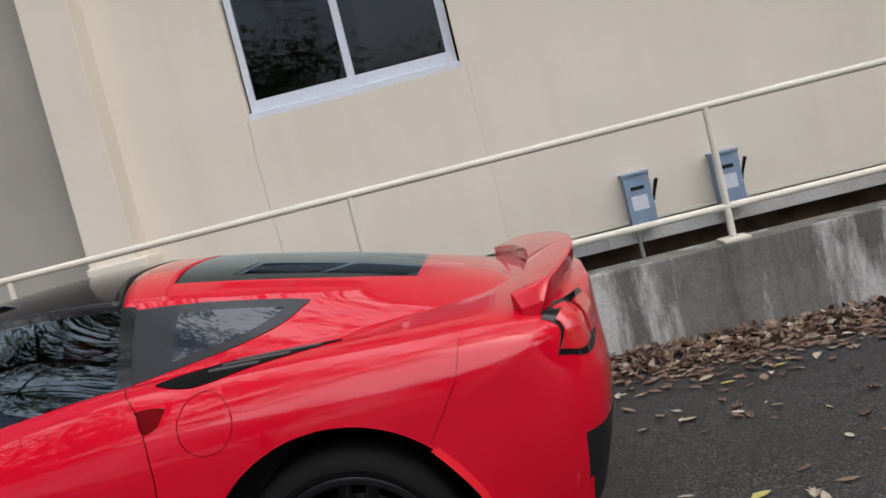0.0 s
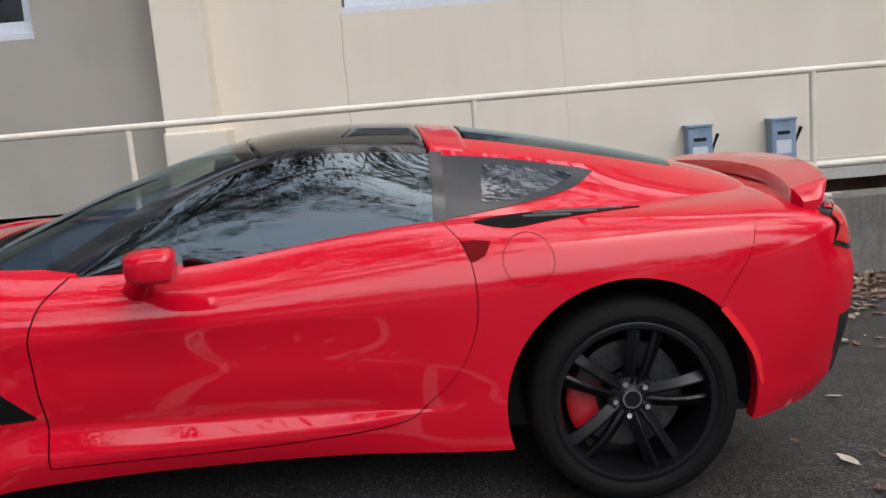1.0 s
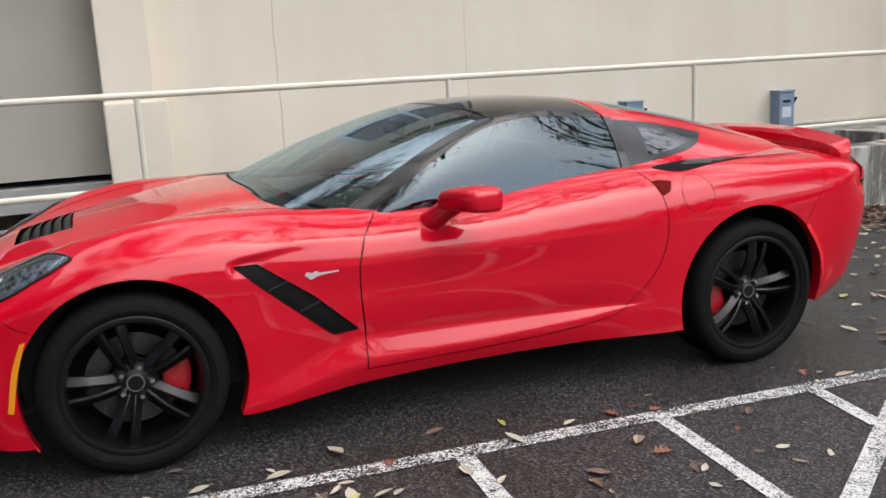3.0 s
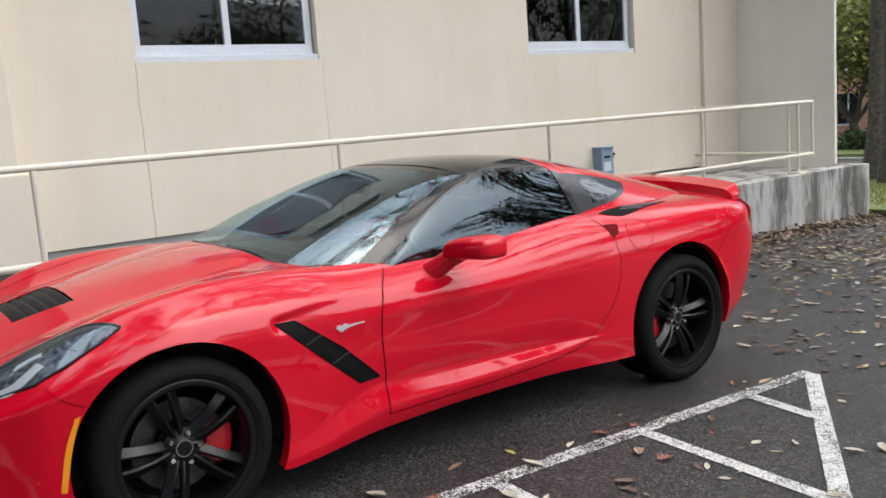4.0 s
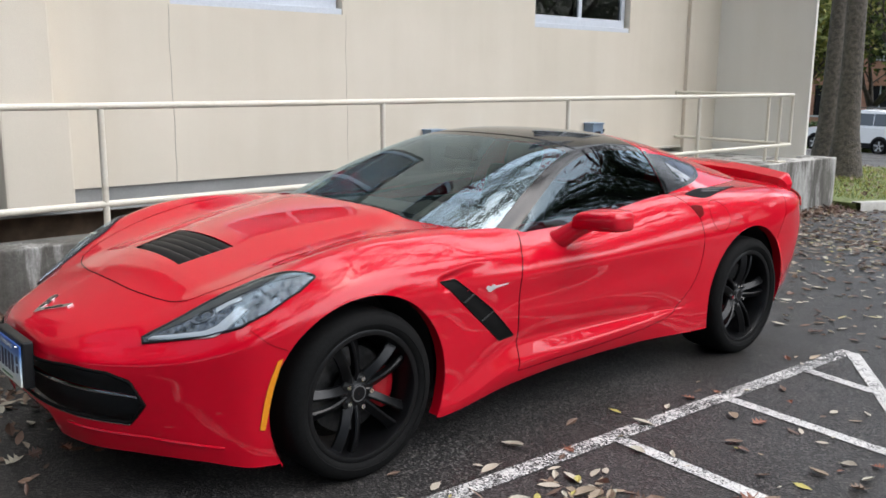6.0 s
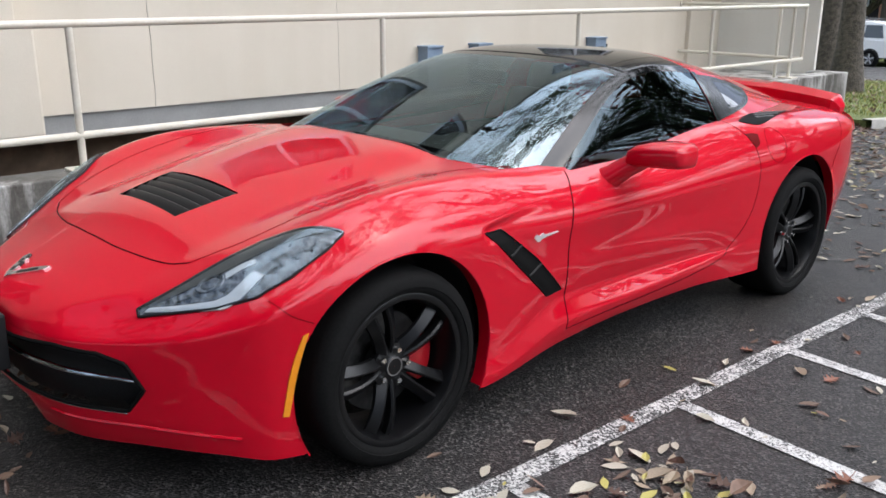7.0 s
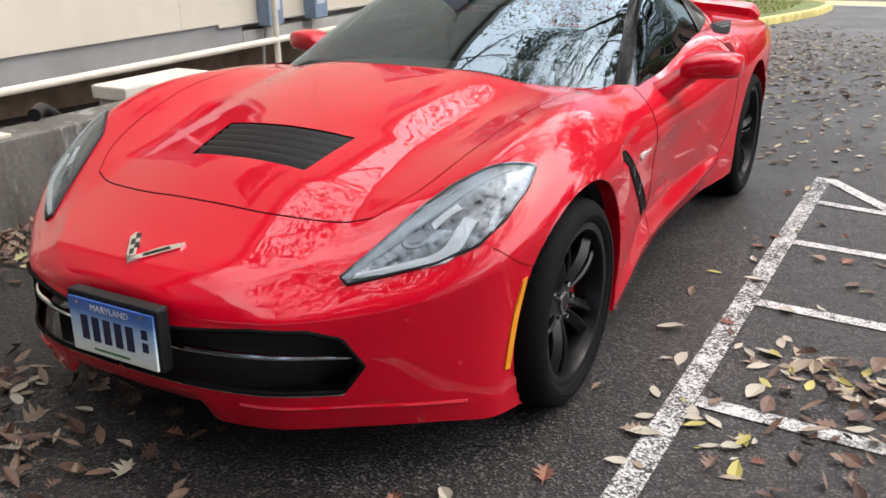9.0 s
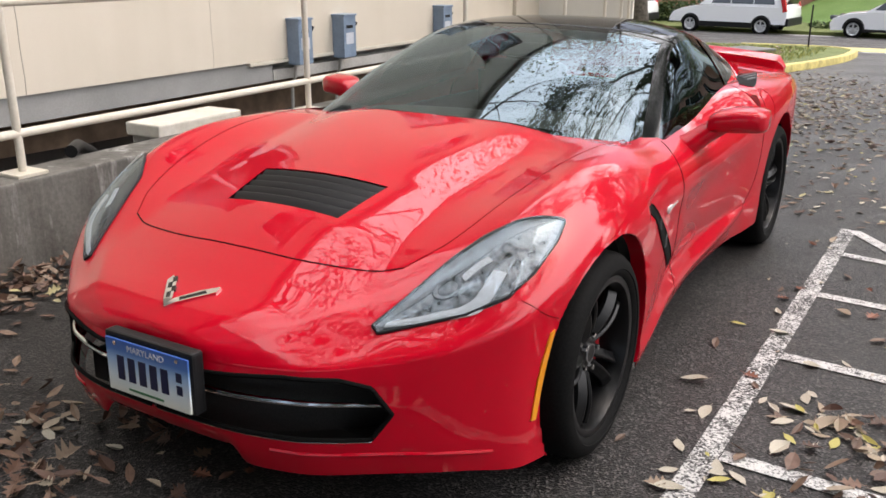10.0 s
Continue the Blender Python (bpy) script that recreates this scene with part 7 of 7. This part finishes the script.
for nm, col, lab in LEAF_TONES:
    for k in range(5):
        bm = bmesh.new()
        leaf_shape(bm, Matrix.Identity(4), rng, nm == "red_leaf")
        ob = part("fallen_leaf", bm, single_leaf_material(nm, col), None, lab, True)
        LEAF_MESHES.append((ob.data, lab))
        bpy.data.objects.remove(ob)


def lone_leaf(x, y, tones=(0, 0, 0, 0, 0, 1, 1, 1, 2, 2, 2, 3, 4, 4)):
    k = rng.choice(tones) * 5 + rng.randrange(5)
    me, lab = LEAF_MESHES[k]
    ob = new("fallen_leaf", me)
    ob.matrix_world = leaf_matrix(rng, x, y, 0.006, rng.choice((0.03, 0.045, 0.06, 0.07, 0.08, 0.095)) * rng.uniform(0.85, 1.15))
    tagged(ob, lab + " on the asphalt", "leaf", "leaves on the asphalt")


count = 0
while count < 190:
    x, y = rng.uniform(-1.6, 4.2), rng.uniform(-2.9, -0.9)
    if not keep_clear(x, y):
        lone_leaf(x, y)
        count += 1
for _ in range(60):
    lone_leaf(rng.gauss(0.35, 0.45), rng.gauss(-1.95, 0.38))
for _ in range(26):
    lone_leaf(rng.uniform(3.7, 6.6), rng.uniform(-1.6, 1.6), (0, 0, 1, 2, YELLOW_TONE))
# a drift of pale and yellow leaves beside the bay's line
for _ in range(46):
    q = rng.random()
    lone_leaf(0.60 - 0.12 * q + rng.gauss(0, 0.07), -1.34 - 0.42 * q + rng.gauss(0, 0.06), (0, 0, 1, 1, 2, YELLOW_TONE, YELLOW_TONE))
for _ in range(14):
    lone_leaf(0.02 + rng.gauss(0, 0.12), -1.34 + rng.gauss(0, 0.09), (0, 0, 1, YELLOW_TONE))
count = 0
while count < 60:
    x, y = rng.uniform(-1.8, -0.6), rng.uniform(-0.9, 1.8)
    if not keep_clear(x, y):
        lone_leaf(x, y)
        count += 1


def leaf_litter(name, label, places):
    bm = bmesh.new()
    for x, y, up in places:
        if not keep_clear(x, y):
            leaf_shape(bm, leaf_matrix(rng, x, y, up, rng.uniform(0.045, 0.095)), rng, rng.random() < 0.25)
    return tagged(part(name, bm, LEAVES_BROWN if "brown" in label else LEAVES, None, label), "", "leaves", kind="stuff")


def pile(n, x0, x1, edge, depth, high):
    out = []
    for _ in range(n):
        x = rng.uniform(x0, x1)
        d = abs(rng.gauss(0, depth * (0.65 + 0.55 * noise.noise(Vector((x * 1.3, 0, 3))))))
        out.append((x, edge + 0.012 * x - d, 0.008 + high * max(0, 1 - d / depth) * rng.random()))
    return out


leaf_litter("leaf_pile", "drift of brown leaves along the concrete wall", pile(3800, -3.0, 10.4, 2.15, 0.42, 0.07) + pile(1500, 3.2, 6.5, 2.15, 0.45, 0.06))
leaf_litter("leaf_litter", "thin litter of pale leaves on the lot", [(rng.uniform(6.0, 12.5), rng.uniform(-4.0, 2.1), 0.006) for _ in range(1500)] + [(rng.uniform(3.6, 6.2), rng.uniform(-4.0, 2.1), 0.006) for _ in range(250)] + [(rng.uniform(3.4, 8.5), rng.uniform(-3.2, 0.1), 0.006) for _ in range(330)] + [(max(rng.gauss(9.0, 2.2), rng.uniform(5.0, 7.5)), rng.gauss(0.6, 0.9), 0.006) for _ in range(2500)])
def lawn_leaves():
    bm = bmesh.new()
    for _ in range(900):
        wx, wy = local_to_world(rng.uniform(11.2, 19.5), rng.uniform(1.6, 5.5))
        leaf_shape(bm, pose(0, 0, 0.112) @ leaf_matrix(rng, wx, wy, 0.012, rng.uniform(0.05, 0.10)), rng, rng.random() < 0.25)
    return tagged(part("lawn_leaves", bm, LEAVES_BROWN, None, "brown leaves scattered on the lawn"), "", "leaves", kind="stuff")


lawn_leaves()
leaf_litter("leaf_drift", "drift of brown leaves in front of the car", [(rng.gauss(-1.25, 0.30), rng.gauss(0.75, 0.45), 0.008 + 0.03 * rng.random()) for _ in range(420)] + [(rng.gauss(0.35, 0.35), rng.gauss(-2.05, 0.28), 0.007 + 0.02 * rng.random()) for _ in range(260)])
